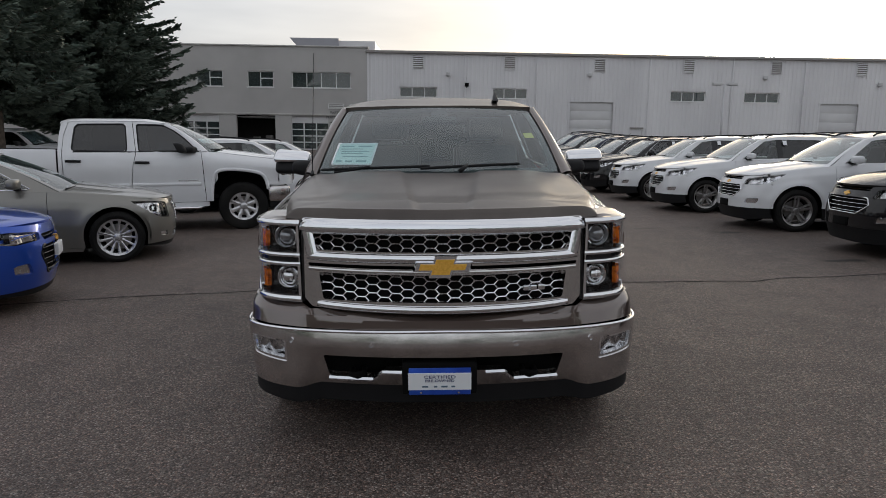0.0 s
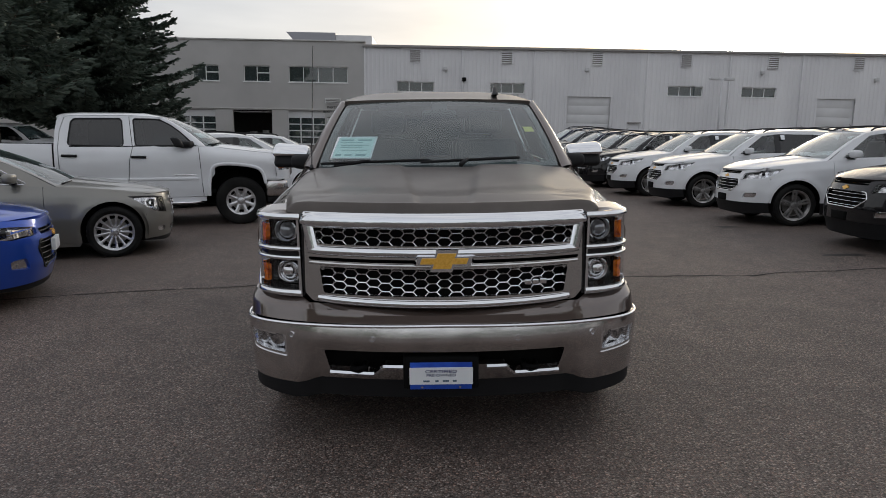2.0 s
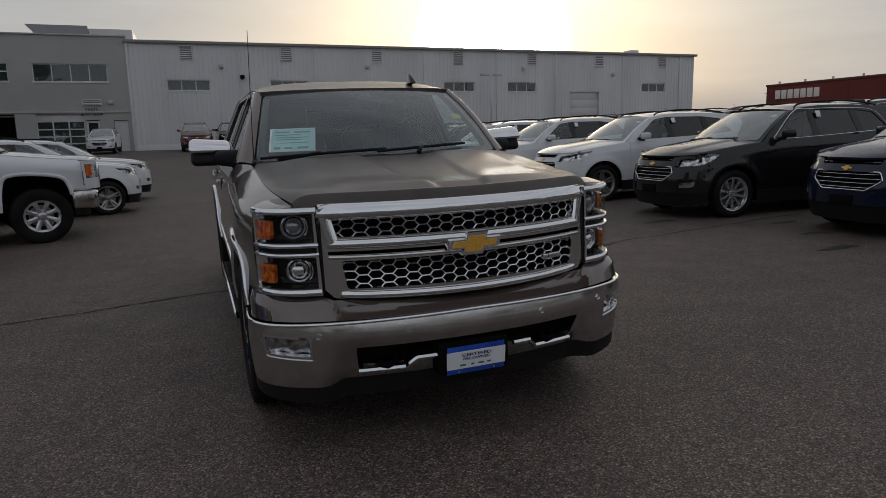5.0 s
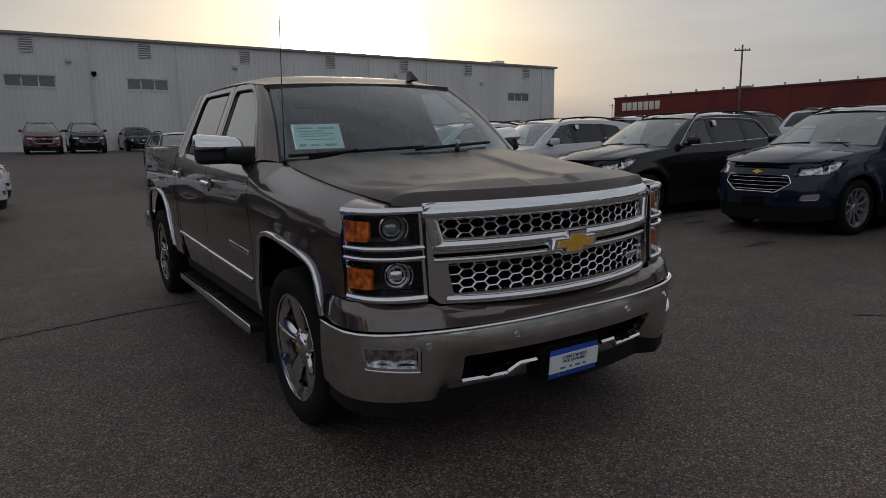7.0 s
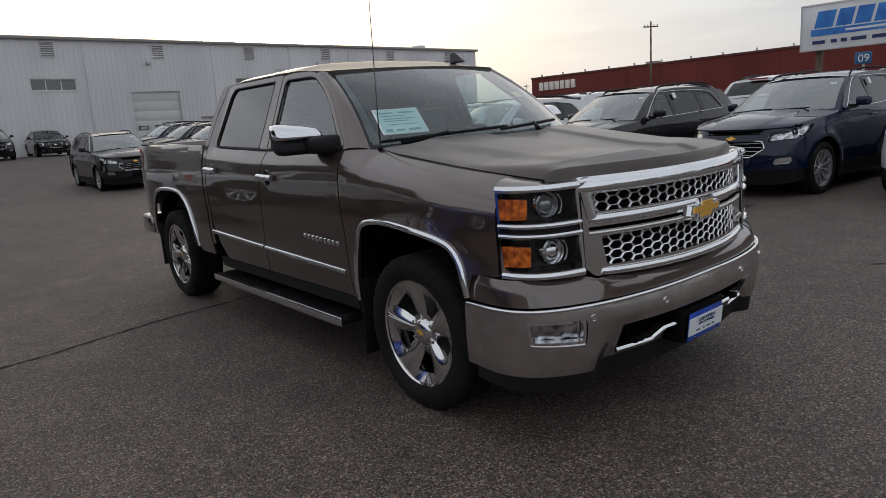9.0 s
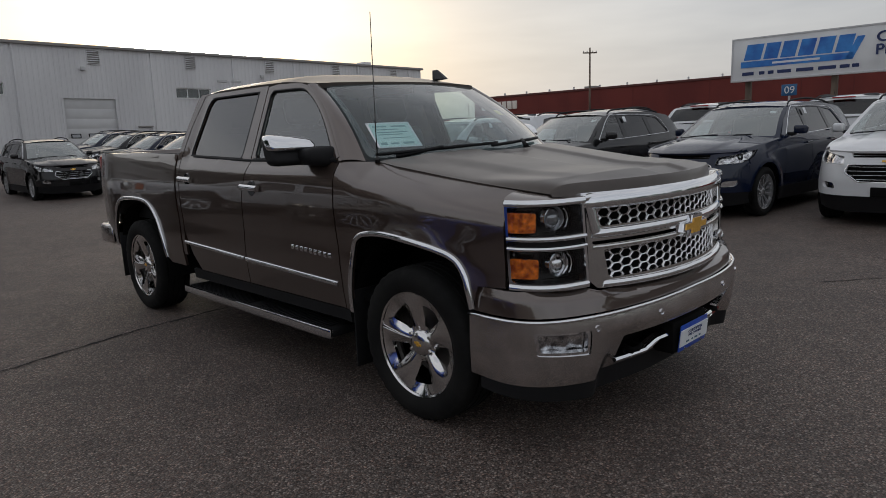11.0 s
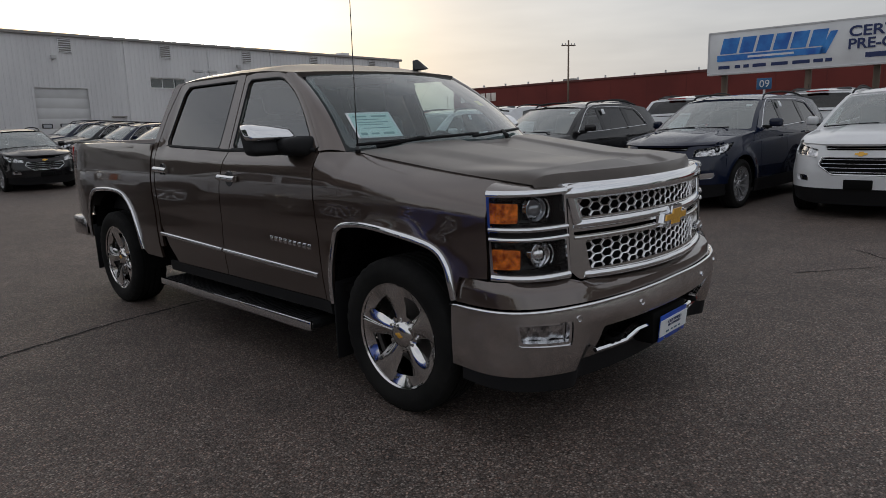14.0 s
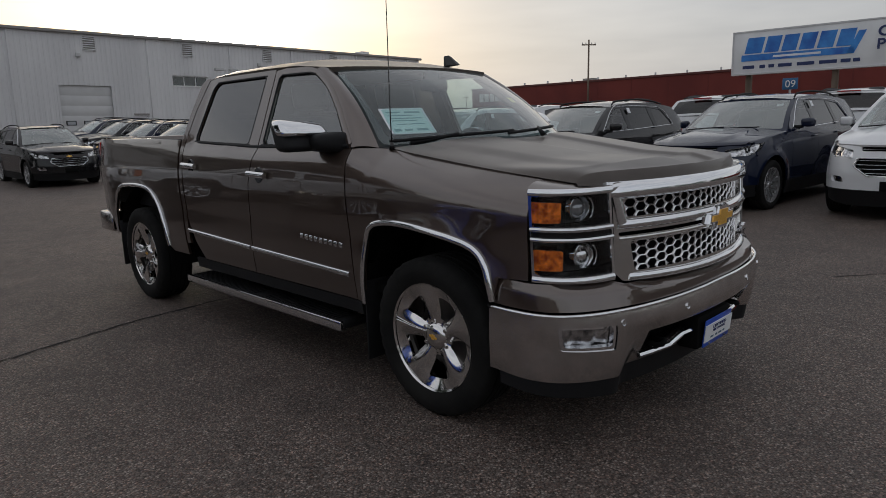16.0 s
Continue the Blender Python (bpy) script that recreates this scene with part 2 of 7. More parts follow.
def tube_bm(points, radius, seg=8, bm=None, closed=False, flat=1.0):
    """A round bar along points; radius may be a list."""
    bm = bm or bmesh.new()
    pts = [Vector(p) for p in points]
    n = len(pts)
    rings = []
    for i, p in enumerate(pts):
        d = (pts[(i + 1) % n if closed else min(i + 1, n - 1)] - pts[(i - 1) % n if closed else max(i - 1, 0)]).normalized()
        up = Vector((0, 0, 1)) if abs(d.z) < 0.9 else Vector((1, 0, 0))
        a = d.cross(up).normalized()
        b = a.cross(d)
        r = radius[i] if hasattr(radius, "__len__") else radius
        rings.append([bm.verts.new(p + r * (math.cos(k * 2 * math.pi / seg) * a + flat * math.sin(k * 2 * math.pi / seg) * b)) for k in range(seg)])
    for i in range(n if closed else n - 1):
        A, B = rings[i], rings[(i + 1) % n]
        for k in range(seg):
            bm.faces.new((A[k], A[(k + 1) % seg], B[(k + 1) % seg], B[k]))
    if not closed:
        bm.faces.new(rings[0][::-1])
        bm.faces.new(rings[-1])
    return bm


def lathe_bm(profile, seg=48, axis="x", bm=None, wave=None):
    """Turn a profile of (along, radius) round an axis."""
    bm = bm or bmesh.new()
    rings = []
    for k in range(seg):
        a = 2 * math.pi * k / seg
        ring = []
        for j, (h, r) in enumerate(profile):
            q = r + (wave(j, k) if wave else 0)
            c, s = q * math.cos(a), q * math.sin(a)
            ring.append(bm.verts.new({"x": (h, c, s), "y": (c, h, s), "z": (c, s, h)}[axis]))
        rings.append(ring)
    for k in range(seg):
        A, B = rings[k], rings[(k + 1) % seg]
        for j in range(len(profile) - 1):
            bm.faces.new((A[j], A[j + 1], B[j + 1], B[j]))
    bmesh.ops.remove_doubles(bm, verts=bm.verts, dist=1e-6)
    bmesh.ops.recalc_face_normals(bm, faces=bm.faces)
    return bm


def rounded(points, r, n=4):
    """A polygon with its corners rounded; r: one radius or one for each corner."""
    out = []
    m = len(points)
    for i, p in enumerate(points):
        p = np.array(p, float)
        a, b = np.array(points[i - 1], float) - p, np.array(points[(i + 1) % m], float) - p
        la, lb = np.linalg.norm(a), np.linalg.norm(b)
        q = min(r[i] if hasattr(r, "__len__") else r, la * 0.45, lb * 0.45)
        if q < 1e-4:
            out.append(tuple(p))
            continue
        s, e = p + a / la * q, p + b / lb * q
        for k in range(n + 1):
            t = k / n
            out.append(tuple((1 - t) ** 2 * s + 2 * t * (1 - t) * p + t * t * e))
    return out


def within(poly, u, v):
    poly = np.asarray(poly, float)
    hit = np.zeros(u.shape, bool)
    a = poly
    b = np.roll(poly, -1, 0)
    for (x0, y0), (x1, y1) in zip(a, b):
        if y0 == y1:
            continue
        c = ((y0 > v) != (y1 > v)) & (u < (x1 - x0) * (v - y0) / (y1 - y0) + x0)
        hit ^= c
    return hit


def snap(polys, P):
    """The nearest points of the polygons' edges."""
    A = np.concatenate([np.asarray(p, float) for p in polys])
    B = np.concatenate([np.roll(np.asarray(p, float), -1, 0) for p in polys])
    D = B - A
    L = (D**2).sum(1) + 1e-12
    T = np.clip(((P[:, None] - A) * D).sum(2) / L, 0, 1)
    Q = A + T[..., None] * D
    return Q[np.arange(len(P)), ((Q - P[:, None]) ** 2).sum(2).argmin(1)]


def panel(fn, step, outline, holes=(), thick=0.02, flip=False, steps=None):
    """A skin over fn(u, v), cut to an outline with holes, its edges turned inwards by thick. Returns a bmesh."""
    out = np.asarray(outline, float)
    (u0, v0), (u1, v1) = out.min(0), out.max(0)
    su, sv = steps or (step, step)
    nu, nv = max(2, round((u1 - u0) / su)), max(2, round((v1 - v0) / sv))
    us, vs = np.linspace(u0, u1, nu + 1), np.linspace(v0, v1, nv + 1)
    U, V = np.meshgrid(us, vs, indexing="ij")
    cu, cv = (U[:-1, :-1] + U[1:, 1:]) / 2, (V[:-1, :-1] + V[1:, 1:]) / 2
    keep = within(out, cu, cv)
    for h in holes:
        keep &= ~within(h, cu, cv)
    pad = np.zeros((nu + 2, nv + 2), int)
    pad[1:-1, 1:-1] = keep
    count = pad[:-1, :-1] + pad[1:, :-1] + pad[:-1, 1:] + pad[1:, 1:]
    rim = (count > 0) & (count < 4)
    P = np.stack([U, V], -1)
    if rim.any():
        scale = np.array([su, sv])
        S = snap([np.asarray(q) / scale for q in (out, *holes)], P[rim] / scale) * scale
        P[rim] = S
        for poly in (out, *holes):
            poly = np.asarray(poly, float) / scale
            d0, d1 = poly - np.roll(poly, 1, 0), np.roll(poly, -1, 0) - poly
            turn = np.abs(np.arctan2(d0[:, 0] * d1[:, 1] - d0[:, 1] * d1[:, 0], (d0 * d1).sum(1)))
            idx = np.argwhere(rim)
            for c in poly[turn > 0.5]:
                k = idx[(((P[rim] / scale - c) ** 2).sum(1)).argmin()]
                P[tuple(k)] = c * scale
    used = count > 0
    number = np.full(U.shape, -1)
    number[used] = np.arange(used.sum())
    Q = P[used]
    X = np.asarray(fn(Q[:, 0], Q[:, 1]), float)
    e = 1e-3
    du = np.asarray(fn(Q[:, 0] + e, Q[:, 1])) - np.asarray(fn(Q[:, 0] - e, Q[:, 1]))
    dv = np.asarray(fn(Q[:, 0], Q[:, 1] + e)) - np.asarray(fn(Q[:, 0], Q[:, 1] - e))
    N = np.cross(du, dv)
    N /= np.linalg.norm(N, axis=1, keepdims=True) + 1e-12
    if flip:
        N = -N
    I, J = np.nonzero(keep)
    quad = np.stack([number[I, J], number[I + 1, J], number[I + 1, J + 1], number[I, J + 1]], 1)
    faces = [tuple(q[::-1] if flip else q) for q in quad.tolist()]
    edges = {}
    for f in faces:
        for a, b in zip(f, f[1:] + f[:1]):
            edges[(a, b)] = True
    open_edges = [(a, b) for a, b in edges if (b, a) not in edges]
    verts = X.tolist()
    if thick:
        lower = {}
        for a, b in open_edges:
            for k in (a, b):
                if k not in lower:
                    lower[k] = len(verts)
                    verts.append((X[k] - N[k] * thick).tolist())
            faces.append((b, a, lower[a], lower[b]))
    bm = bmesh.new()
    bv = [bm.verts.new(v) for v in verts]
    for f in faces:
        if len(set(f)) > 2:
            try:
                bm.faces.new([bv[k] for k in f])
            except ValueError:
                pass
    bmesh.ops.dissolve_degenerate(bm, dist=1e-4, edges=bm.edges)
    return bm


def strip_bm(points, normals, width, height, bm=None):
    """A rounded bead of that width and height along points, on a surface with those normals."""
    bm = bm or bmesh.new()
    pts, nor = [Vector(p) for p in points], [Vector(n).normalized() for n in normals]
    prof = [(-0.5, -0.3), (-0.5, 0.30), (-0.43, 0.62), (-0.24, 0.88), (0, 0.98), (0.24, 0.88), (0.43, 0.62), (0.5, 0.30), (0.5, -0.3)]
    rings = []
    for i, p in enumerate(pts):
        d = (pts[min(i + 1, len(pts) - 1)] - pts[max(i - 1, 0)]).normalized()
        side = d.cross(nor[i]).normalized()
        rings.append([bm.verts.new(p + side * width * a + nor[i] * height * b) for a, b in prof])
    for A, B in zip(rings, rings[1:]):
        for k in range(len(prof)):
            bm.faces.new((A[k], A[(k + 1) % 9], B[(k + 1) % 9], B[k]))
    bm.faces.new(rings[0][::-1])
    bm.faces.new(rings[-1])
    bmesh.ops.recalc_face_normals(bm, faces=bm.faces)
    return bm


def mirrored(bm):
    """A bmesh's mirror image across x = 0."""
    b = bm.copy()
    for v in b.verts:
        v.co.x = -v.co.x
    bmesh.ops.reverse_faces(b, faces=b.faces)
    return b


def both(name, bm, mat, parent, label=""):
    """The same part on both sides of a vehicle."""
    m = mirrored(bm)
    return part(name, bm, mat, parent, label), part(name, m, mat, parent, label)


def text_bm(body, size, depth=0.002, width=None, bold=0.0):
    """Raised letters in the built-in font, in the x-z plane, facing -y, centred on the origin."""
    cu = bpy.data.curves.new("letters", "FONT")
    cu.body, cu.size, cu.extrude, cu.align_x, cu.align_y, cu.offset = body, size, depth, "CENTER", "CENTER", size * bold
    tmp = new("letters", cu)
    bpy.context.view_layer.update()
    me = bpy.data.meshes.new_from_object(tmp.evaluated_get(bpy.context.evaluated_depsgraph_get()))
    bpy.data.objects.remove(tmp)
    bpy.data.curves.remove(cu)
    bm = bmesh.new()
    bm.from_mesh(me)
    bpy.data.meshes.remove(me)
    if width:
        xs = [v.co.x for v in bm.verts]
        k = width / (max(xs) - min(xs))
        for v in bm.verts:
            v.co.x *= k
    bmesh.ops.transform(bm, matrix=pose(0, 0, 0, 90, 0, 0), verts=bm.verts)
    return bm


def moved(bm, m):
    bmesh.ops.transform(bm, matrix=m, verts=bm.verts)
    return bm


def polyline(points, n):
    """A smooth curve through points (Catmull-Rom), as n points."""
    p = np.asarray(points, float)
    p = np.vstack([2 * p[0] - p[1], p, 2 * p[-1] - p[-2]])
    t = np.linspace(0, len(p) - 3 - 1e-9, n)
    i = t.astype(int)
    f = (t - i)[:, None]
    a, b, c, d = p[i], p[i + 1], p[i + 2], p[i + 3]
    return 0.5 * (2 * b + (c - a) * f + (2 * a - 5 * b + 4 * c - d) * f**2 + (3 * b - a - 3 * c + d) * f**3)


def ramp(x, xs, ys):
    return np.interp(x, xs, ys)


def ease(x, a, b):
    t = np.clip((np.asarray(x, float) - a) / (b - a), 0, 1)
    return t * t * (3 - 2 * t)

# ---- ground ----
def ground_z(x, y):
    """The lot falls sideways near the truck and rises gently to the building."""
    k = ease(y, 17.0, 44.0)
    near = 0.02095 * np.clip(x, -14, 16)
    return near * (1 - k) + 0.95 * k


asphalt = material("asphalt", (0.06, 0.057, 0.054), 0.68, spec=0.5)
at = asphalt.node_tree
an, al = at.nodes, at.links
ab = an["Principled BSDF"]
geo = an.new("ShaderNodeNewGeometry")
stones = an.new("ShaderNodeTexVoronoi")
stones.inputs["Scale"].default_value = 105.0
grit = an.new("ShaderNodeTexNoise")
grit.inputs["Scale"].default_value, grit.inputs["Detail"].default_value, grit.inputs["Roughness"].default_value = 40.0, 6.0, 0.7
patch = an.new("ShaderNodeTexNoise")
patch.inputs["Scale"].default_value, patch.inputs["Detail"].default_value, patch.inputs["Roughness"].default_value = 0.22, 6.0, 0.6
mid = an.new("ShaderNodeTexNoise")
mid.inputs["Scale"].default_value, mid.inputs["Detail"].default_value = 2.7, 6.0
for n in (stones, grit, patch, mid):
    al.new(geo.outputs["Position"], n.inputs["Vector"])
sep = an.new("ShaderNodeSeparateColor")
al.new(stones.outputs["Color"], sep.inputs[0])


def tone(source, stops, factor=None):
    """A colour ramp over a value."""
    r = an.new("ShaderNodeValToRGB")
    r.color_ramp.elements[0].position, r.color_ramp.elements[0].color = stops[0][0], (*stops[0][1], 1)
    r.color_ramp.elements[1].position, r.color_ramp.elements[1].color = stops[-1][0], (*stops[-1][1], 1)
    for p, c in stops[1:-1]:
        r.color_ramp.elements.new(p).color = (*c, 1)
    al.new(source, r.inputs[0])
    return r.outputs[0]


def times(a, b):
    q = an.new("ShaderNodeMix")
    q.data_type, q.blend_type = "RGBA", "MULTIPLY"
    q.inputs[0].default_value = 1.0
    al.new(a, q.inputs[6])
    al.new(b, q.inputs[7])
    return q.outputs[2]


# stones of grey, brown and a few pale ones, in dark binder worn away round them
stone = tone(sep.outputs[0], [(0.0, (0.085, 0.068, 0.060)), (0.45, (0.150, 0.122, 0.109)), (0.80, (0.215, 0.182, 0.164)), (1.0, (0.42, 0.37, 0.335))])
hue = tone(sep.outputs[1], [(0.0, (0.94, 1.0, 1.03)), (0.6, (1.0, 1.0, 1.0)), (1.0, (1.16, 0.96, 0.88))])
pits = tone(stones.outputs["Distance"], [(0.30, (1.0, 1.0, 1.0)), (0.52, (0.78, 0.77, 0.76)), (0.80, (0.24, 0.22, 0.21))])
dirt = tone(grit.outputs["Fac"], [(0.36, (0.66, 0.64, 0.62)), (0.62, (1.16, 1.15, 1.14))])
large = tone(patch.outputs["Fac"], [(0.33, (0.69, 0.68, 0.68)), (0.68, (1.08, 1.06, 1.04))])
small = tone(mid.outputs["Fac"], [(0.35, (0.84, 0.83, 0.83)), (0.65, (1.08, 1.06, 1.05))])
al.new(times(times(times(stone, hue), times(pits, dirt)), times(large, small)), ab.inputs["Base Color"])
relief = an.new("ShaderNodeMath")
relief.operation = "SUBTRACT"
al.new(grit.outputs["Fac"], relief.inputs[0])
al.new(stones.outputs["Distance"], relief.inputs[1])
bump = an.new("ShaderNodeBump")
bump.inputs["Strength"].default_value, bump.inputs["Distance"].default_value = 0.6, 0.006
al.new(relief.outputs[0], bump.inputs["Height"])
al.new(bump.outputs[0], ab.inputs["Normal"])

gx = np.unique(np.concatenate([np.linspace(-60, 90, 76), np.array([-2500, -1200, -600, -300, -150, -90, 130, 200, 350, 700, 1300, 2500])]))
gy = np.unique(np.concatenate([np.linspace(-40, 80, 61), np.array([-2500, -1200, -500, -200, -90, 110, 160, 300, 600, 1300, 2500])]))
GX, GY = np.meshgrid(gx, gy, indexing="ij")
GZ = ground_z(GX, GY)
me = bpy.data.meshes.new("ground")
ny = len(gy)
me.from_pydata(np.stack([GX, GY, GZ], -1).reshape(-1, 3).tolist(), [], [(i * ny + j, (i + 1) * ny + j, (i + 1) * ny + j + 1, i * ny + j + 1) for i in range(len(gx) - 1) for j in range(ny - 1)])
me.polygons.foreach_set("use_smooth", [True] * len(me.polygons))
ground = tagged(mesh_object("ground", me, asphalt), "worn grey asphalt of a car lot", "asphalt", kind="structure")

CRACK = material("crack_dirt", (0.014, 0.013, 0.012), 0.95)


def crack(points, width, seed, jitter=0.05):
    """A ragged crack in the asphalt along a line."""
    rnd = random.Random(seed)
    pts = []
    for (xa, ya), (xb, yb) in zip(points, points[1:]):
        n = max(3, int(math.hypot(xb - xa, yb - ya) / 0.07))
        for k in range(n):
            pts.append((xa + (xb - xa) * k / n, ya + (yb - ya) * k / n))
    pts.append(points[-1])
    off = 0.0
    bm = bmesh.new()
    rows = []
    for i, (x, y) in enumerate(pts):
        a, b = pts[max(i - 1, 0)], pts[min(i + 1, len(pts) - 1)]
        d = math.hypot(b[0] - a[0], b[1] - a[1]) or 1
        nx, nyy = -(b[1] - a[1]) / d, (b[0] - a[0]) / d
        off = off * 0.8 + rnd.uniform(-jitter, jitter) * 0.5
        w = width * rnd.uniform(0.25, 1.3) * (0.3 if i in (0, len(pts) - 1) else 1)
        z = float(ground_z(x, y)) + 0.004
        rows.append([bm.verts.new((x + nx * (off + q * w), y + nyy * (off + q * w), z)) for q in (-0.5, 0.5)])
    for A, B in zip(rows, rows[1:]):
        bm.faces.new((A[0], B[0], B[1], A[1]))
    bmesh.ops.recalc_face_normals(bm, faces=bm.faces)
    for f in bm.faces:
        if f.normal.z < 0:
            f.normal_flip()
    return part("crack", bm, CRACK, ground)


crack([(-7.5, 2.6), (-3.96, 3.43), (-3.48, 3.58), (-2.76, 3.74), (-2.20, 3.80), (-1.75, 3.90), (-1.30, 4.00), (-0.70, 4.03), (0.90, 4.08), (2.59, 4.12), (3.54, 4.10), (4.08, 4.25), (4.77, 4.32), (5.59, 4.46), (6.44, 4.59), (7.60, 4.75)], 0.034, 3, 0.03)
crack([(3.16, 0.27), (3.47, 0.0), (3.86, -0.31), (4.6, -0.8)], 0.018, 5, 0.02)
crack([(4.55, 0.14), (4.42, -0.06), (4.23, -0.21), (4.02, -0.55)], 0.018, 6, 0.02)
crack([(-4.5, 12.9), (-1.53, 12.3), (-0.65, 10.6), (0.4, 10.4)], 0.018, 7)
crack([(-2.6, 8.2), (-1.0, 8.6), (2.5, 8.5), (5.2, 8.9)], 0.012, 9)

PATCH_TONE = noise_into(m := material("dark_patch_tone", (0.022, 0.019, 0.017), 0.7), "Base Color", 60.0, (0.010, 0.009, 0.008), (0.034, 0.029, 0.026), 8.0) and m


def stain(x, y, rx, ry, seed):
    """A dark patch with a ragged outline on the asphalt."""
    rnd = random.Random(seed)
    n = 44
    wob = [rnd.uniform(0.6, 1.2) for _ in range(11)]
    bm = bmesh.new()
    vs = []
    for k in range(n):
        a = 2 * math.pi * k / n
        f = k / n * 11
        w = wob[int(f) % 11] * (1 - f % 1) + wob[(int(f) + 1) % 11] * (f % 1) + rnd.uniform(-0.08, 0.08)
        px, py = x + rx * w * math.cos(a), y + ry * w * math.sin(a)
        vs.append(bm.verts.new((px, py, float(ground_z(px, py)) + 0.004)))
    bm.faces.new(vs)
    bmesh.ops.triangulate(bm, faces=bm.faces)
    return part("stain", bm, PATCH_TONE, ground)


for x, y, rx, ry, seed in ((5.35, 5.30, 0.30, 0.09, 1), (6.62, 4.20, 0.25, 0.08, 2), (6.15, 3.34, 0.24, 0.07, 3), (5.6, 2.5, 0.34, 0.09, 4), (5.1, 8.1, 0.22, 0.08, 5)):
    stain(x, y, rx, ry, seed)

# ---- wheels, shared by all vehicles ----
WHEEL_MESHES = {}


def wheel_meshes(key, R, rim, width, holes, face, rim_mat, slits=(), cap=1.0):
    """Meshes of a tyre, a rim with cut-outs and a brake; the axle along x, the outer face at -x.
    holes: (count, r inside, r outside, half angle inside, half angle outside, turn)."""
    if key in WHEEL_MESHES:
        return WHEEL_MESHES[key]
    w = width
    prof = [(-w * 0.36, rim - 0.012), (-w * 0.44, rim), (-w * 0.47, rim + 0.012), (-w * 0.52, rim + (R - rim) * 0.45), (-w * 0.505, R - 0.045), (-w * 0.47, R - 0.014), (-w * 0.42, R - 0.002)]
    groove = []
    for g in (-0.25, -0.08, 0.08, 0.25):
        groove += [(w * (g - 0.028), R + 0.002), (w * (g - 0.02), R - 0.009), (w * (g + 0.02), R - 0.009), (w * (g + 0.028), R + 0.002)]
    prof = prof + groove + [(-h, r) for h, r in prof[::-1]]
    n = 96
    tread = lambda j, k: -0.007 if (4 <= j <= 6 or len(prof) - 7 <= j <= len(prof) - 5) and k % 3 == 0 else 0.0  # noqa: E731
    tyre = lathe_bm(prof, n, "x", wave=tread)
    count, r0, r1, a0, a1, turn = holes
    polys = []
    for k in range(count):
        c = (k + 0.5) * 2 * math.pi / count + turn
        polys.append(rounded([(c - a0, r0), (c + a0, r0), (c + a1, r1), (c - a1, r1)], [0.03, 0.03, 0.05, 0.05], 4))
    for sc, s0, s1, b0, b1, st in slits:
        for k in range(sc):
            c = (k + 0.5) * 2 * math.pi / sc + st
            polys.append(rounded([(c - b0, s0), (c + b0, s0), (c + b1, s1), (c - b1, s1)], 0.02, 3))
    polys = [[(a, r) for a, r in p] for p in polys]
    edge = rim - 0.004
    hub, lip, crest = face

    def disc(a, r):
        q = np.clip((r - 0.05) / (edge - 0.05), 0, 1)
        c = np.cos(count * (a - turn)) * 0.5 + 0.5
        x = -(hub + (lip - hub) * q**2 + crest * (c - 0.5) * np.sin(np.pi * q))
        return np.stack([x, r * np.cos(a), r * np.sin(a)], -1)

    lo, hi = turn, turn + 2 * math.pi
    ring = [(lo, 0.03), (hi, 0.03), (hi, edge), (lo, edge)]
    front = panel(disc, 0.05, ring, polys, 0.028, steps=(0.045, 0.009))
    lathe_bm([(-lip - 0.004, edge - 0.006), (-lip - 0.010, edge + 0.004), (-lip + 0.004, edge + 0.010), (-w * 0.38, rim - 0.008), (-w * 0.30, rim - 0.03), (w * 0.1, rim - 0.045), (w * 0.40, rim - 0.02)], 60, "x", front)
    lathe_bm([(-hub - 0.016 - 0.006 * cap, 0.0), (-hub - 0.014 - 0.006 * cap, 0.030 * cap), (-hub - 0.014, 0.044 * cap), (-hub - 0.004, 0.050 * cap), (-hub + 0.01, 0.054 * cap)], 36, "x", front)
    for k in range(6):
        a = k * math.pi / 3 + 0.3
        moved(lathe_bm([(-hub - 0.012, 0.0), (-hub - 0.012, 0.009), (-hub + 0.01, 0.011)], 8, "x", b := bmesh.new()), Matrix.Translation((0, 0.068 * (1 + 0.45 * (cap - 1)) * math.cos(a), 0.068 * (1 + 0.45 * (cap - 1)) * math.sin(a))))
        tmp = bpy.data.meshes.new("nut")
        b.to_mesh(tmp)
        front.from_mesh(tmp)
        b.free()
        bpy.data.meshes.remove(tmp)
    brake = lathe_bm([(w * 0.02, 0.05), (w * 0.02, rim * 0.68), (w * 0.10, rim * 0.68), (w * 0.12, rim * 0.3), (w * 0.3, 0.08)], 40, "x")
    made = []
    for name, bm, mat in (("wheel", tyre, TYRE), ("rim", front, rim_mat), ("brake_disc", brake, STEEL)):
        soften(bm, 32)
        me = bpy.data.meshes.new(name)
        bm.to_mesh(me)
        bm.free()
        me.materials.append(mat)
        made.append(me)
    WHEEL_MESHES[key] = made
    return made


def put_wheel(meshes, parent, x, y, z, steer=0.0, spin=0.0):
    """One wheel of a vehicle: the tyre with its rim and brake disc."""
    tyre = new("wheel", meshes[0])
    tyre.parent = parent
    tyre.matrix_local = pose(x, y, z, 0, 0, steer + (180 if x > 0 else 0)) @ pose(0, 0, 0, spin, 0, 0)
    for name, me in (("rim", meshes[1]), ("brake_disc", meshes[2])):
        o = new(name, me)
        o.parent = tyre
    return tyre

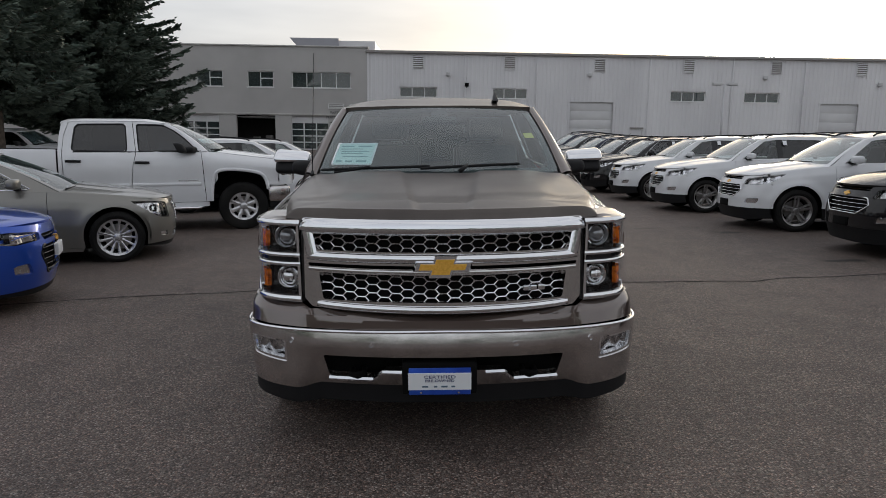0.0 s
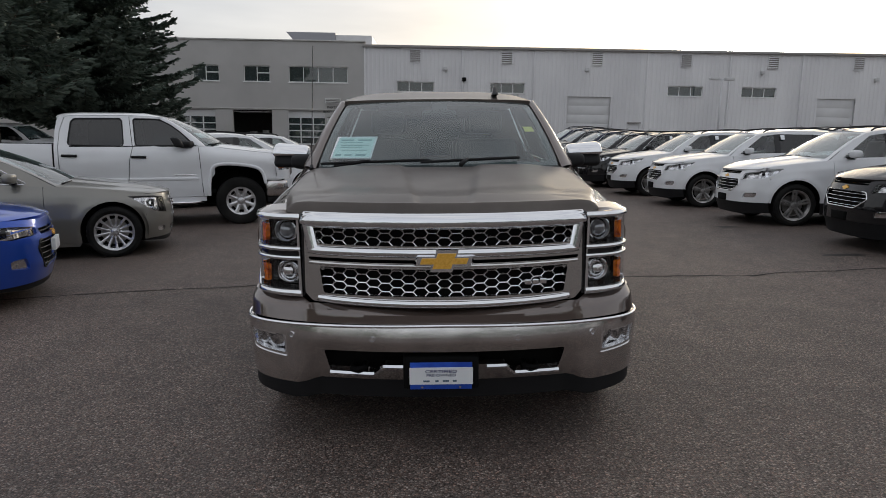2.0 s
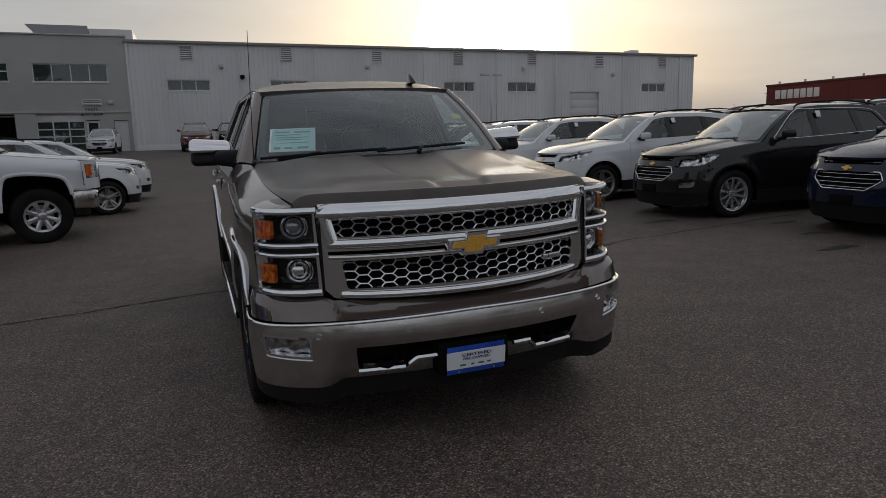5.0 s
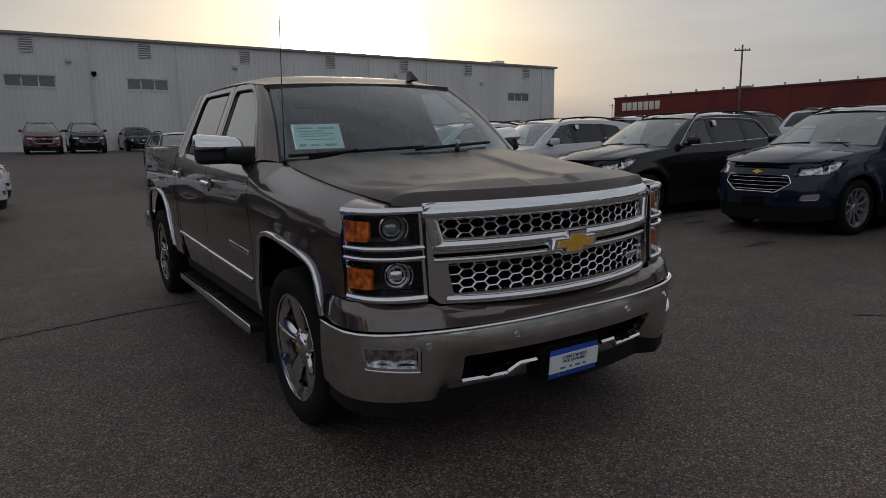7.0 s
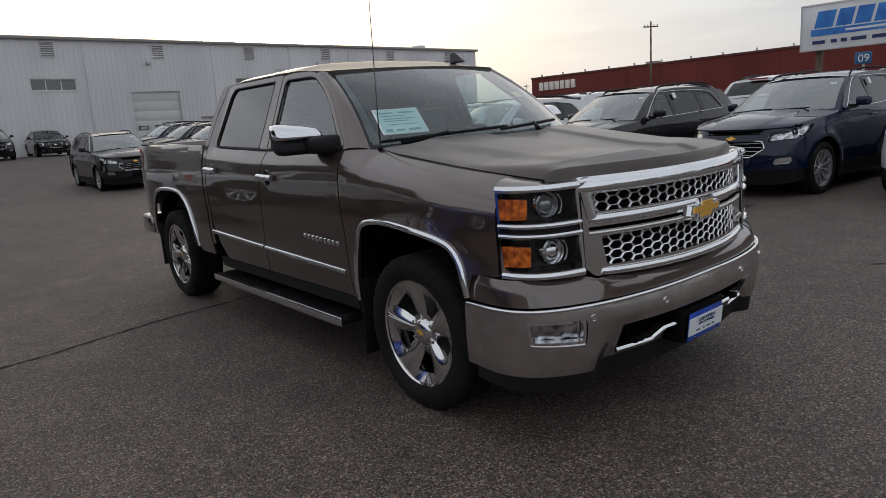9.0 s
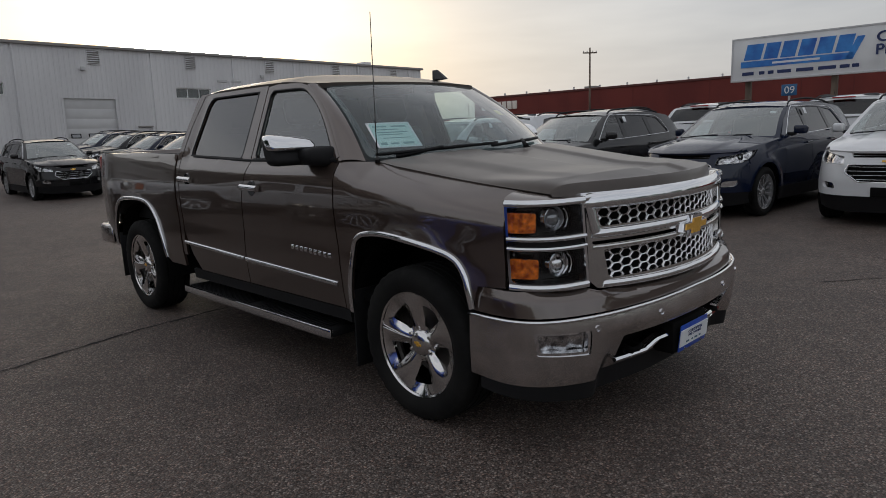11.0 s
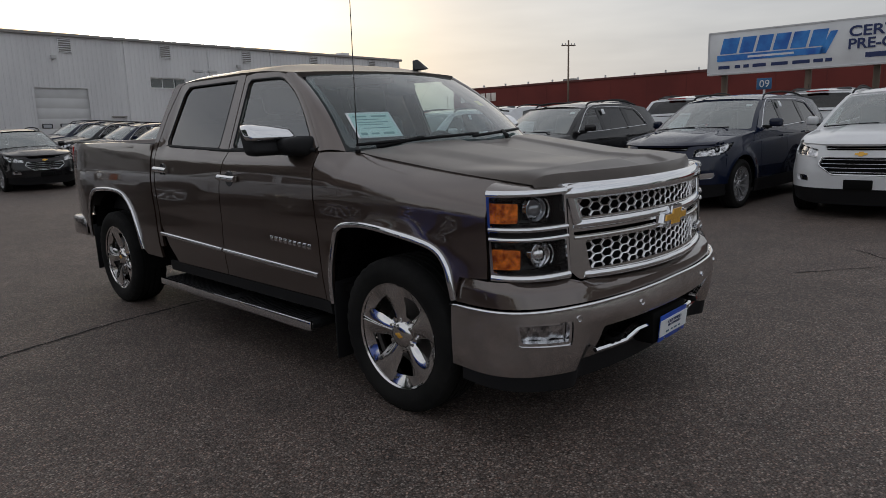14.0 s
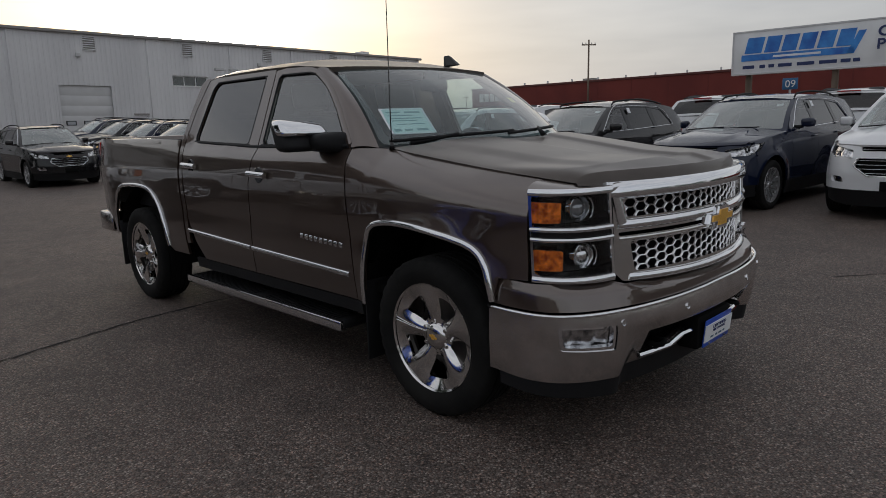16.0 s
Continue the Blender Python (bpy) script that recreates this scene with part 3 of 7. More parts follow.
# ---- pickup trucks ----
def truck_side(y, z):
    """The half width of the pickup's body at a length y from its nose and a height z."""
    y, z = np.asarray(y, float), np.asarray(z, float)
    base = ramp(z, [0.40, 0.50, 0.62, 0.75, 0.86, 0.98, 1.08, 1.16, 1.30], [0.968, 0.982, 0.998, 1.004, 1.003, 1.010, 1.012, 1.006, 0.985])
    zt = ramp(y, [0.30, 1.45, 1.62, 2.6, 3.46, 3.75, 5.75], [1.182, 1.332, 1.335, 1.345, 1.372, 1.372, 1.412])
    xt = ramp(y, [1.40, 1.62, 3.55, 3.75], [0.862, 0.940, 0.940, 0.962])
    zs = zt - ramp(y, [1.40, 1.65], [0.15, 0.11])
    f = np.clip((z - zs) / (zt - zs), 0, 1)
    x = base + (xt - ramp(zs, [0.40, 0.50, 0.62, 0.75, 0.86, 0.98, 1.08, 1.16, 1.30], [0.968, 0.982, 0.998, 1.004, 1.003, 1.010, 1.012, 1.006, 0.985])) * f**1.9
    x = np.where(z > zt, xt - (z - zt) * 0.435, x)
    x = x - 0.052 * np.clip((0.95 - y) / 0.55, 0, 1.4) ** 2 * np.where(z > zt, 0, 1)
    x = x - 0.085 * np.clip((y - 5.12) / 0.60, 0, 1.1) ** 2
    for hy in (1.005, 4.650):
        d = np.hypot(y - hy, (z - 0.43) * 1.02)
        x = x + 0.020 * np.exp(-(((d - 0.49) / 0.085) ** 2))
    return x


def truck_skin(y, z):
    return np.stack([-truck_side(y, z), y, z], -1)


def skin_points(line, n=40, out=0.0, fn=truck_skin):
    """Points and normals of a line drawn on the right-hand side of a body."""
    p = polyline(line, n)
    X = fn(p[:, 0], p[:, 1])
    e = 2e-3
    N = np.cross(fn(p[:, 0], p[:, 1] + e) - fn(p[:, 0], p[:, 1] - e), fn(p[:, 0] + e, p[:, 1]) - fn(p[:, 0] - e, p[:, 1]))
    N /= np.linalg.norm(N, axis=1, keepdims=True)
    N = N * np.where(N[:, :1] > 0, -1, 1)
    return [tuple(v) for v in X + N * out], [tuple(v) for v in N]


FRONT_ARCH = [(1.508, 0.50), (1.492, 0.70), (1.452, 0.875), (1.40, 0.938), (1.30, 0.962), (1.16, 0.966), (0.98, 0.952), (0.80, 0.925), (0.69, 0.888), (0.630, 0.820), (0.603, 0.74), (0.588, 0.665)]
REAR_ARCH = [(5.225, 0.54), (5.20, 0.70), (5.135, 0.86), (5.04, 0.955), (4.90, 1.000), (4.62, 1.014), (4.40, 1.000), (4.265, 0.945), (4.165, 0.83), (4.105, 0.69), (4.075, 0.54)]
PLAN = polyline([(0, -0.035), (0.20, -0.026), (0.40, -0.002), (0.60, 0.045), (0.76, 0.108), (0.88, 0.185), (0.965, 0.285), (1.008, 0.41), (1.014, 0.60)], 240)
PLAN_S = np.concatenate([[0], np.cumsum(np.hypot(*np.diff(PLAN, axis=0).T))])
PLAN_UP = polyline([(0, -0.035), (0.20, -0.030), (0.40, -0.010), (0.60, 0.030), (0.76, 0.085), (0.88, 0.150), (0.963, 0.230), (1.006, 0.33), (1.016, 0.45), (1.008, 0.60)], 240)
PLAN_UP_S = np.concatenate([[0], np.cumsum(np.hypot(*np.diff(PLAN_UP, axis=0).T))])
s_of_x = lambda x: float(np.interp(abs(x), PLAN[:, 0], PLAN_S)) * (1 if x >= 0 else -1)  # noqa: E731


def bumper_skin(s, z, inset=0.0):
    a = np.abs(s)
    x, y = np.interp(a, PLAN_S, PLAN[:, 0]), np.interp(a, PLAN_S, PLAN[:, 1])
    b, up = a * (PLAN_UP_S[-1] / PLAN_S[-1]), 0.50 + 0.50 * ease(z, 0.47, 0.62)
    x, y = x + (np.interp(b, PLAN_UP_S, PLAN_UP[:, 0]) - x) * up, y + (np.interp(b, PLAN_UP_S, PLAN_UP[:, 1]) - y) * up
    front = np.clip(1 - y / 0.55, 0, 1)
    bow = 0.026 * ((z - 0.53) / 0.16) ** 2
    # between the fog lamps the lower half slopes back to the air inlet
    bow = bow + 0.42 * np.clip(0.58 - z, 0, 0.25) * (1 - ease(x, 0.60, 0.74))
    return np.stack([np.sign(s) * (x - inset * (1 - front) - bow * 0.4 * (1 - front)), y + (bow + inset) * (0.25 + 0.75 * front), z], -1)


def grille_skin(x, z):
    return np.stack([x, 0.022 + 0.150 * (np.abs(x) / 0.68) ** 2.1 + 0.05 * (z - 0.96), z], -1)


LAMP = polyline([(0.692, 0.162), (0.78, 0.186), (0.855, 0.224), (0.905, 0.273), (0.938, 0.336), (0.954, 0.408)], 120)
LAMP_S = np.concatenate([[0], np.cumsum(np.hypot(*np.diff(LAMP, axis=0).T))])
LAMP_LEN = float(LAMP_S[-1])


def lamp_skin(s, z, back=0.0):
    """The face of a right-hand headlamp; s from its inner edge."""
    x, y = np.interp(s, LAMP_S, LAMP[:, 0]), np.interp(s, LAMP_S, LAMP[:, 1])
    return np.stack([-x + back * 0.5, y + back + 0.05 * (z - 0.96), z], -1)


def honeycomb(x0, x1, z0, z1, wide, high, bar, fn, depth):
    """A lattice of six-sided openings, cut off at the edges of a rectangle."""
    bm = bmesh.new()
    dx, dz = wide * 1.5, high * 2
    cols = int((x1 - x0) / dx / 2) + 2
    segs = set()
    for i in range(-cols, cols + 1):
        for j in range(int((z1 - z0) / dz) + 3):
            cx, cz = i * dx, z0 - dz * 0.5 + (j + (0.5 if i % 2 else 0)) * dz
            ring = [(cx + a * wide, cz + b * high) for a, b in ((1, 0), (0.5, 1), (-0.5, 1), (-1, 0), (-0.5, -1), (0.5, -1))]
            for p, q in zip(ring, ring[1:] + ring[:1]):
                p, q = tuple(round(v, 4) for v in p), tuple(round(v, 4) for v in q)
                segs.add((min(p, q), max(p, q)))
    for (ax, az), (bx, bz) in sorted(segs):
        t0, t1 = 0.0, 1.0
        for a, d, lo, hi in ((ax, bx - ax, x0, x1), (az, bz - az, z0, z1)):
            if abs(d) < 1e-9:
                if not lo <= a <= hi:
                    t1 = -1
                continue
            u, v = sorted(((lo - a) / d, (hi - a) / d))
            t0, t1 = max(t0, u), min(t1, v)
        if t1 - t0 < 0.05:
            continue
        p, q = np.array([ax + (bx - ax) * t0, az + (bz - az) * t0]), np.array([ax + (bx - ax) * t1, az + (bz - az) * t1])
        d = (q - p) / np.linalg.norm(q - p)
        n = np.array([-d[1], d[0]]) * bar / 2
        vs = []
        for c in (p - d * bar * 0.25, q + d * bar * 0.25):
            for w, back in ((1.0, depth), (1.0, 0.005), (0.62, 0.0), (-0.30, -0.003), (-1.0, 0.002), (-1.0, depth)):
                x, z = c + n * w
                P = fn(np.array(x), np.array(z))
                vs.append(bm.verts.new((P[0], P[1] + back, P[2])))
        for k in range(5):
            bm.faces.new((vs[k], vs[k + 1], vs[k + 7], vs[k + 6]))
    bmesh.ops.recalc_face_normals(bm, faces=bm.faces)
    return bm


def extruded(poly, depth, fn):
    """A flat polygon in x-z laid on a front surface fn and raised towards -y by depth."""
    bm = bmesh.new()
    base = [fn(np.array(x), np.array(z)) for x, z in poly]
    c = np.mean(poly, 0)
    low = [bm.verts.new((p[0], p[1] + 0.02, p[2])) for p in base]
    mid = [bm.verts.new((p[0], p[1] - depth * 0.6, p[2])) for p in base]
    top = []
    for (x, z) in poly:
        v = np.array([x, z]) + (c - (x, z)) * 0.06
        p = fn(v[0], v[1])
        top.append(bm.verts.new((p[0], p[1] - depth, p[2])))
    n = len(poly)
    for k in range(n):
        j = (k + 1) % n
        bm.faces.new((low[k], low[j], mid[j], mid[k]))
        bm.faces.new((mid[k], mid[j], top[j], top[k]))
    bm.faces.new(top)
    bmesh.ops.recalc_face_normals(bm, faces=bm.faces)
    bmesh.ops.triangulate(bm, faces=[f for f in bm.faces if len(f.verts) > 4])
    return bm


def hood_skin(u, v):
    """The hood: u from -1 to 1 across it, v from its front edge to the windscreen."""
    a = np.abs(u)
    front = 0.056 + 0.206 * a**2.1 + 0.020 * a**8
    rear = 1.17 + 0.23 * a**2.2
    y = front + (rear - front) * v
    x = u * (0.856 - 0.052 * np.clip((0.95 - y) / 0.55, 0, 1.4) ** 2 - 0.014 * ease(y, 1.2, 1.4))
    z = ramp(y, [0.30, 1.45], [1.1845, 1.3345])
    # a blunt front face, then the crown
    z = z - 0.014 * (1 - ease(v, 0.0, 0.010)) + 0.042 * ease(v, 0.0, 0.022) ** 0.8 * (1 - a**26) * (1 - 0.80 * ease(v, 0.05, 0.45))
    z = z + ramp(v, [0, 0.03, 0.14, 1], [0.0, 0.004, 0.034, 0.045]) * (1 - a**2.6)
    z = z + 0.013 * (1 - ease(np.abs(x), 0.50 + 0.06 * v, 0.62 + 0.10 * v)) * ease(v, 0.02, 0.30)
    z = z - 0.015 * (1 - ease(np.abs(x), 0.100 + 0.10 * v, 0.145 + 0.12 * v)) * ease(v, 0.012, 0.06)
    return np.stack([x, y, z], -1)


def screen_skin(u, v):
    """The windscreen: u across, v upwards."""
    x = u * (0.838 + (0.690 - 0.838) * v)
    bow = 0.325 + (0.105 - 0.325) * v
    y = 1.515 + (2.105 - 1.515) * v - bow * (1 - u**2) - 0.03 * np.sin(np.pi * v)
    z = 1.330 + (1.790 - 1.330) * v + 0.018 * (1 - u**2) + 0.020 * np.sin(np.pi * v)
    return np.stack([x, y, z], -1)


def roof_skin(u, v):
    front = 1.990 + 0.112 * u**2
    y = front + (3.70 - front) * v
    half = ramp(y, [1.98, 2.12, 2.5, 3.4, 3.70], [0.694, 0.702, 0.722, 0.722, 0.705])
    edge = ramp(y, [1.98, 2.10, 2.24, 2.45, 2.8, 3.40, 3.63, 3.72], [1.787, 1.798, 1.812, 1.832, 1.840, 1.840, 1.828, 1.80])
    z = edge + 0.008 + 0.044 * (1 - np.abs(u) ** 6.0) * ease(y, front - 0.12, front + 0.5) + 0.014 * (1 - u**2)
    return np.stack([u * half, y, z], -1)


def rect(x0, x1, z0, z1):
    return [(x0, z0), (x1, z0), (x1, z1), (x0, z1)]


def seat_bm(x, y, w=0.52):
    bm = box_bm(x - w / 2, x + w / 2, y, y + 0.5, 0.80, 0.98, 0.06)
    moved(box_bm(-w / 2, w / 2, -0.07, 0.07, 0, 0.62, 0.06, 3, b := bmesh.new()), pose(x, y + 0.52, 0.92, -14))
    moved(box_bm(-0.14, 0.14, -0.05, 0.05, 0, 0.19, 0.045, 3, b2 := bmesh.new()), pose(x, y + 0.69, 1.57, -10))
    for k in (b, b2):
        t = bpy.data.meshes.new("seat")
        k.to_mesh(t)
        bm.from_mesh(t)
        k.free()
        bpy.data.meshes.remove(t)
    return bm


FOG_MIRROR = noise_into(m := material("fog_lamp_mirror", (0.42, 0.42, 0.43), 0.2, 1.0), "Base Color", 30.0, (0.2, 0.2, 0.21), (0.75, 0.75, 0.76), 2.0) and m


def pickup(m, side_paint, top_paint, label, hero):
    """A crew-cab pickup, its nose at the origin, its length along +y. hero: with a full front end and trim."""
    t = thing("pickup_truck", m, label, "pickup truck")
    step = 0.022 if hero else 0.04
    sk = dict(thick=0.02, flip=True)

    # bodywork
    q = 1.0 if hero else 0.99
    f_arch, r_arch = ([(hy + (y - hy) * q, 0.43 + (z - 0.43) * (1.0 if hero else 1.13)) for y, z in arch] for hy, arch in ((1.005, FRONT_ARCH), (4.650, REAR_ARCH)))
    fender = [(0.420, 0.775), (0.560, 0.772), (0.586, 0.662), *f_arch[::-1], (1.585, 0.50), (1.618, 1.20), (1.632, 1.334), (1.45, 1.330), (1.1, 1.284), (0.7, 1.232), (0.44, 1.198), (0.415, 1.168)]
    both("fender", panel(truck_skin, step, fender, **sk), side_paint, t)
    f_door = [(1.594, 0.50), (2.703, 0.50), (2.690, 0.80), (2.662, 1.11), (2.612, 1.32), (2.655, 1.822), (2.55, 1.832), (2.28, 1.822), (2.165, 1.797), (2.00, 1.692), (1.862, 1.580), (1.640, 1.342), (1.628, 1.20)]
    f_hole = rounded([(1.686, 1.356), (2.572, 1.350), (2.603, 1.792), (2.205, 1.784), (2.03, 1.690), (1.895, 1.580)], [0.02, 0.05, 0.05, 0.08, 0.10, 0.10])
    doors = [both("front_door", panel(truck_skin, step, f_door, [f_hole], **sk), side_paint, t)]
    r_door = [(2.713, 0.50), (3.46, 0.50), (3.56, 0.62), (3.650, 0.79), (3.662, 1.345), (3.640, 1.60), (3.575, 1.815), (3.50, 1.832), (2.665, 1.832), (2.622, 1.32), (2.672, 1.11), (2.700, 0.80)]
    r_hole = rounded([(2.745, 1.352), (3.540, 1.378), (3.480, 1.797), (2.762, 1.797)], [0.04, 0.06, 0.09, 0.04])
    if not hero:
        r_hole = rounded([(2.745, 1.345), (3.545, 1.350), (3.485, 1.792), (2.765, 1.797)], [0.07, 0.09, 0.09, 0.07])
    doors.append(both("rear_door", panel(truck_skin, step, r_door, [r_hole], **sk), side_paint, t))
    pillar = [(3.668, 0.60), (3.722, 0.60), (3.722, 1.372), (3.708, 1.60), (3.676, 1.80), (3.635, 1.832), (3.512, 1.836), (3.584, 1.815), (3.649, 1.60), (3.670, 1.345)]
    both("cab_corner", panel(truck_skin, step, pillar, **sk), side_paint, t)
    # the detailed truck's rocker is black: shade under the doors put into its colour
    both("rocker_panel", panel(truck_skin, 0.05, rect(1.55, 3.62, 0.42, 0.493), **sk), TRIM if hero else side_paint, t)
    bed = [(3.748, 0.50), (4.02, 0.50), *r_arch[::-1], (5.27, 0.56), (5.36, 0.68), (5.55, 0.73), (5.725, 0.74), (5.735, 1.412), (3.748, 1.372)]
    both("bed_side", panel(truck_skin, step, bed, **sk), side_paint, t)
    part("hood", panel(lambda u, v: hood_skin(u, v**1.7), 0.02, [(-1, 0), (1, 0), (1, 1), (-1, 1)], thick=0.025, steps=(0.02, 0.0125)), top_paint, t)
    if hero:
        def fender_nose(s, w):
            """The fender's top between the headlamp and the hood's corner."""
            k = np.clip(s / LAMP_LEN, 0, 1)
            low = lamp_skin(k * LAMP_LEN, 1.1735 - 0.004 * k, 0.004)
            u, v = -(0.862 + 0.138 * np.clip(k / 0.45, 0, 1)), np.clip((k - 0.45) / 0.55, 0, 1) * 0.140
            high = hood_skin(u, v) - (0, 0.0, 0.005)
            q = w[:, None]
            return low * (1 - q) + high * q + np.stack([-0.012 * np.sin(np.pi * w) * k, 0 * s, 0.010 * np.sin(np.pi * w) * k], -1)

        both("fender_nose", panel(fender_nose, 0.02, [(0.03, 0), (LAMP_LEN, 0), (LAMP_LEN, 1), (0.03, 1)], thick=0.012, flip=True, steps=(0.015, 0.12)), side_paint, t)
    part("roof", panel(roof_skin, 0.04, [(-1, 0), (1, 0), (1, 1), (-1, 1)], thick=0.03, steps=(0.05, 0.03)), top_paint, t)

    def a_pillar(w, v):
        v2 = v
        inner = screen_skin(-np.ones_like(v2) * 1.0, v2)
        py, pz = ramp(v2, [0, 0.5, 0.77, 1], [1.630, 1.855, 1.995, 2.175]), ramp(v2, [0, 0.5, 0.77, 1], [1.338, 1.582, 1.696, 1.806])
        outer = truck_skin(py, pz)
        mid = (inner + outer) / 2 + np.stack([-0.02 + 0 * v2, -0.012 + 0 * v2, 0.02 + 0 * v2], -1)
        k = w[:, None]
        return (1 - k) ** 2 * inner + 2 * k * (1 - k) * mid + k * k * outer

    both("windscreen_pillar", panel(a_pillar, 0.2, [(0, 0), (1, 0), (1, 1), (0, 1)], thick=0.03, flip=True, steps=(0.12, 0.05)), side_paint, t)
    part("windscreen", panel(screen_skin, 0.1, rounded([(-0.985, 0.02), (0.985, 0.02), (0.98, 0.985), (-0.98, 0.985)], 0.06), thick=0.0, steps=(0.06, 0.06)), SCREEN, t, "clear windscreen reflecting the sky").visible_shadow = False
    frit = panel(lambda u, v: screen_skin(u, v) + (0, 0.012, -0.006), 0.1, [(-1, 0), (1, 0), (1, 1), (-1, 1)], [rounded([(-0.93, 0.075), (0.93, 0.075), (0.925, 0.945), (-0.925, 0.945)], 0.10)], 0, steps=(0.02, 0.02))
    part("windscreen_border", frit, GLOSS_BLACK, t)

    def inset_glass(y, z):
        return truck_skin(y, z) + (0.014, 0, 0)

    for hole, mat in ((f_hole, DUSTY_SKYLIT_CLEAR if hero else GREEN_TINT), (r_hole, SKYLIT_TINT if hero else TINT)):
        for o in both("door_window", panel(inset_glass, 0.06, hole, thick=0, flip=True), mat, t):
            o.visible_shadow = False
        both("window_seal", strip_bm(*skin_points([*hole, hole[0]], 90, -0.004), 0.014 if hero else 0.022, 0.006), TRIM, t)
    # painted door frame along the sloping front edge of the glass
    both("door_frame", strip_bm(*skin_points([(1.654, 1.350), (1.768, 1.470), (1.876, 1.580), (2.012, 1.692), (2.182, 1.790)], 40, -0.003), 0.040, 0.008), side_paint, t)
    # belt seal under the side windows
    both("belt_moulding", strip_bm(*skin_points([(1.66, 1.345), (2.6, 1.340), (3.0, 1.352), (3.48, 1.370)], 40, -0.002), 0.022, 0.012), TRIM, t)

    # load bed
    bm = box_bm(-0.80, 0.80, 3.78, 5.68, 0.80, 0.84)
    box_bm(-0.82, 0.82, 3.752, 3.79, 0.60, 1.372, bm=bm)
    box_bm(-0.84, -0.78, 3.76, 5.70, 0.80, 1.36, bm=bm)
    box_bm(0.78, 0.84, 3.76, 5.70, 0.80, 1.36, bm=bm)
    part("bed_liner", bm, TRIM, t, "black bed liner")
    rail = [(-0.920, 3.752, 1.376), (-0.922, 4.6, 1.394), (-0.860, 5.73, 1.416)]
    both("bed_rail", tube_bm(rail, 0.034, 10, flat=0.45), GLOSS_BLACK if hero else TRIM, t)
    part("tailgate", box_bm(-0.80, 0.80, 5.70, 5.75, 0.66, 1.41, 0.02), side_paint, t)
    both("tail_lamp", box_bm(-0.905, -0.78, 5.66, 5.765, 0.95, 1.38, 0.02), RED_LAMP, t, "red tail lamp")
    rb = box_bm(-0.985, 0.985, 5.55, 5.90, 0.52, 0.715, 0.035, 3)
    for v in rb.verts:
        v.co.y -= 0.12 * (abs(v.co.x) / 0.93) ** 4
    part("rear_bumper", rb, DUSTY_CHROME, t, "chrome rear bumper")
    # cab back and inside
    bm = box_bm(-0.92, 0.92, 3.66, 3.70, 0.62, 1.36)
    box_bm(-0.90, -0.62, 3.58, 3.64, 1.36, 1.80, bm=bm)
    box_bm(0.62, 0.90, 3.58, 3.64, 1.36, 1.80, bm=bm)
    box_bm(-0.70, 0.70, 3.55, 3.64, 1.72, 1.84, bm=bm)
    for v in bm.verts:
        if v.co.z > 1.5:
            v.co.x *= 0.80
    part("cab_back", bm, side_paint, t)
    part("rear_window", box_bm(-0.64, 0.64, 3.635, 3.640, 1.37, 1.74), TINT, t).visible_shadow = False
    part("cab_floor", box_bm(-0.93, 0.93, 1.40, 3.66, 0.55, 0.60), UNDER, t)
    part("headliner", panel(lambda u, v: roof_skin(u * 0.97, v * 0.98 + 0.01) - (0, 0, 0.05), 0.1, [(-1, 0), (1, 0), (1, 1), (-1, 1)], thick=0), HEADLINER, t)
    bm = box_bm(-0.86, 0.86, 1.36, 1.86, 0.95, 1.27, 0.06, 3)
    moved(box_bm(0.20, 0.60, 1.40, 1.80, 1.24, 1.335, 0.05, 3, b := bmesh.new()), Matrix())
    tm = bpy.data.meshes.new("binnacle")
    b.to_mesh(tm)
    bm.from_mesh(tm)
    b.free()
    bpy.data.meshes.remove(tm)
    part("dashboard", bm, DASH, t)
    for x, y in ((-0.42, 2.05), (0.42, 2.05), (-0.42, 2.92), (0.42, 2.92)):
        part("seat", seat_bm(x, y), SEAT, t)
    wheel_ring = [(0.40 + 0.19 * math.cos(a), 1.90 + 0.19 * math.sin(a) * 0.42, 1.22 + 0.19 * math.sin(a) * 0.90) for a in np.linspace(0, 2 * math.pi, 28)[:-1]]
    bm = tube_bm(wheel_ring, 0.017, 8, closed=True)
    tube_bm([(0.22, 1.90, 1.22), (0.40, 1.87, 1.22), (0.58, 1.90, 1.22)], 0.02, 8, bm)
    tube_bm([(0.40, 1.70, 1.12), (0.40, 1.88, 1.22)], [0.05, 0.06], 10, bm)
    part("steering_wheel", bm, DASH, t)
    bm = box_bm(-0.115, 0.135, 1.925, 1.96, 1.655, 1.735, 0.02)
    tube_bm([(0.01, 1.94, 1.73), (0.01, 1.98, 1.79)], 0.012, 8, bm)
    box_bm(-0.05, 0.07, 1.945, 1.985, 1.69, 1.78, 0.01, bm=bm)
    part("rear_view_mirror", bm, GLOSS_BLACK, t)

    both("pillar_lining", tube_bm([(-0.850, 1.60, 1.32), (-0.785, 1.86, 1.555), (-0.675, 2.16, 1.78)], [0.05, 0.042, 0.035], 8), DASH, t)
    # cowl and wipers
    def cowl(u, v):
        a, b = hood_skin(u * 0.99, np.ones_like(u) * 0.985), screen_skin(u * 1.0, np.zeros_like(u) + 0.03)
        k = v[:, None]
        return a * (1 - k) + b * k + np.stack([0 * u, 0 * u, -0.012 + 0 * u], -1)

    part("cowl", panel(cowl, 0.1, [(-1, 0), (1, 0), (1, 1), (-1, 1)], thick=0.02, steps=(0.05, 0.2)), TRIM, t)
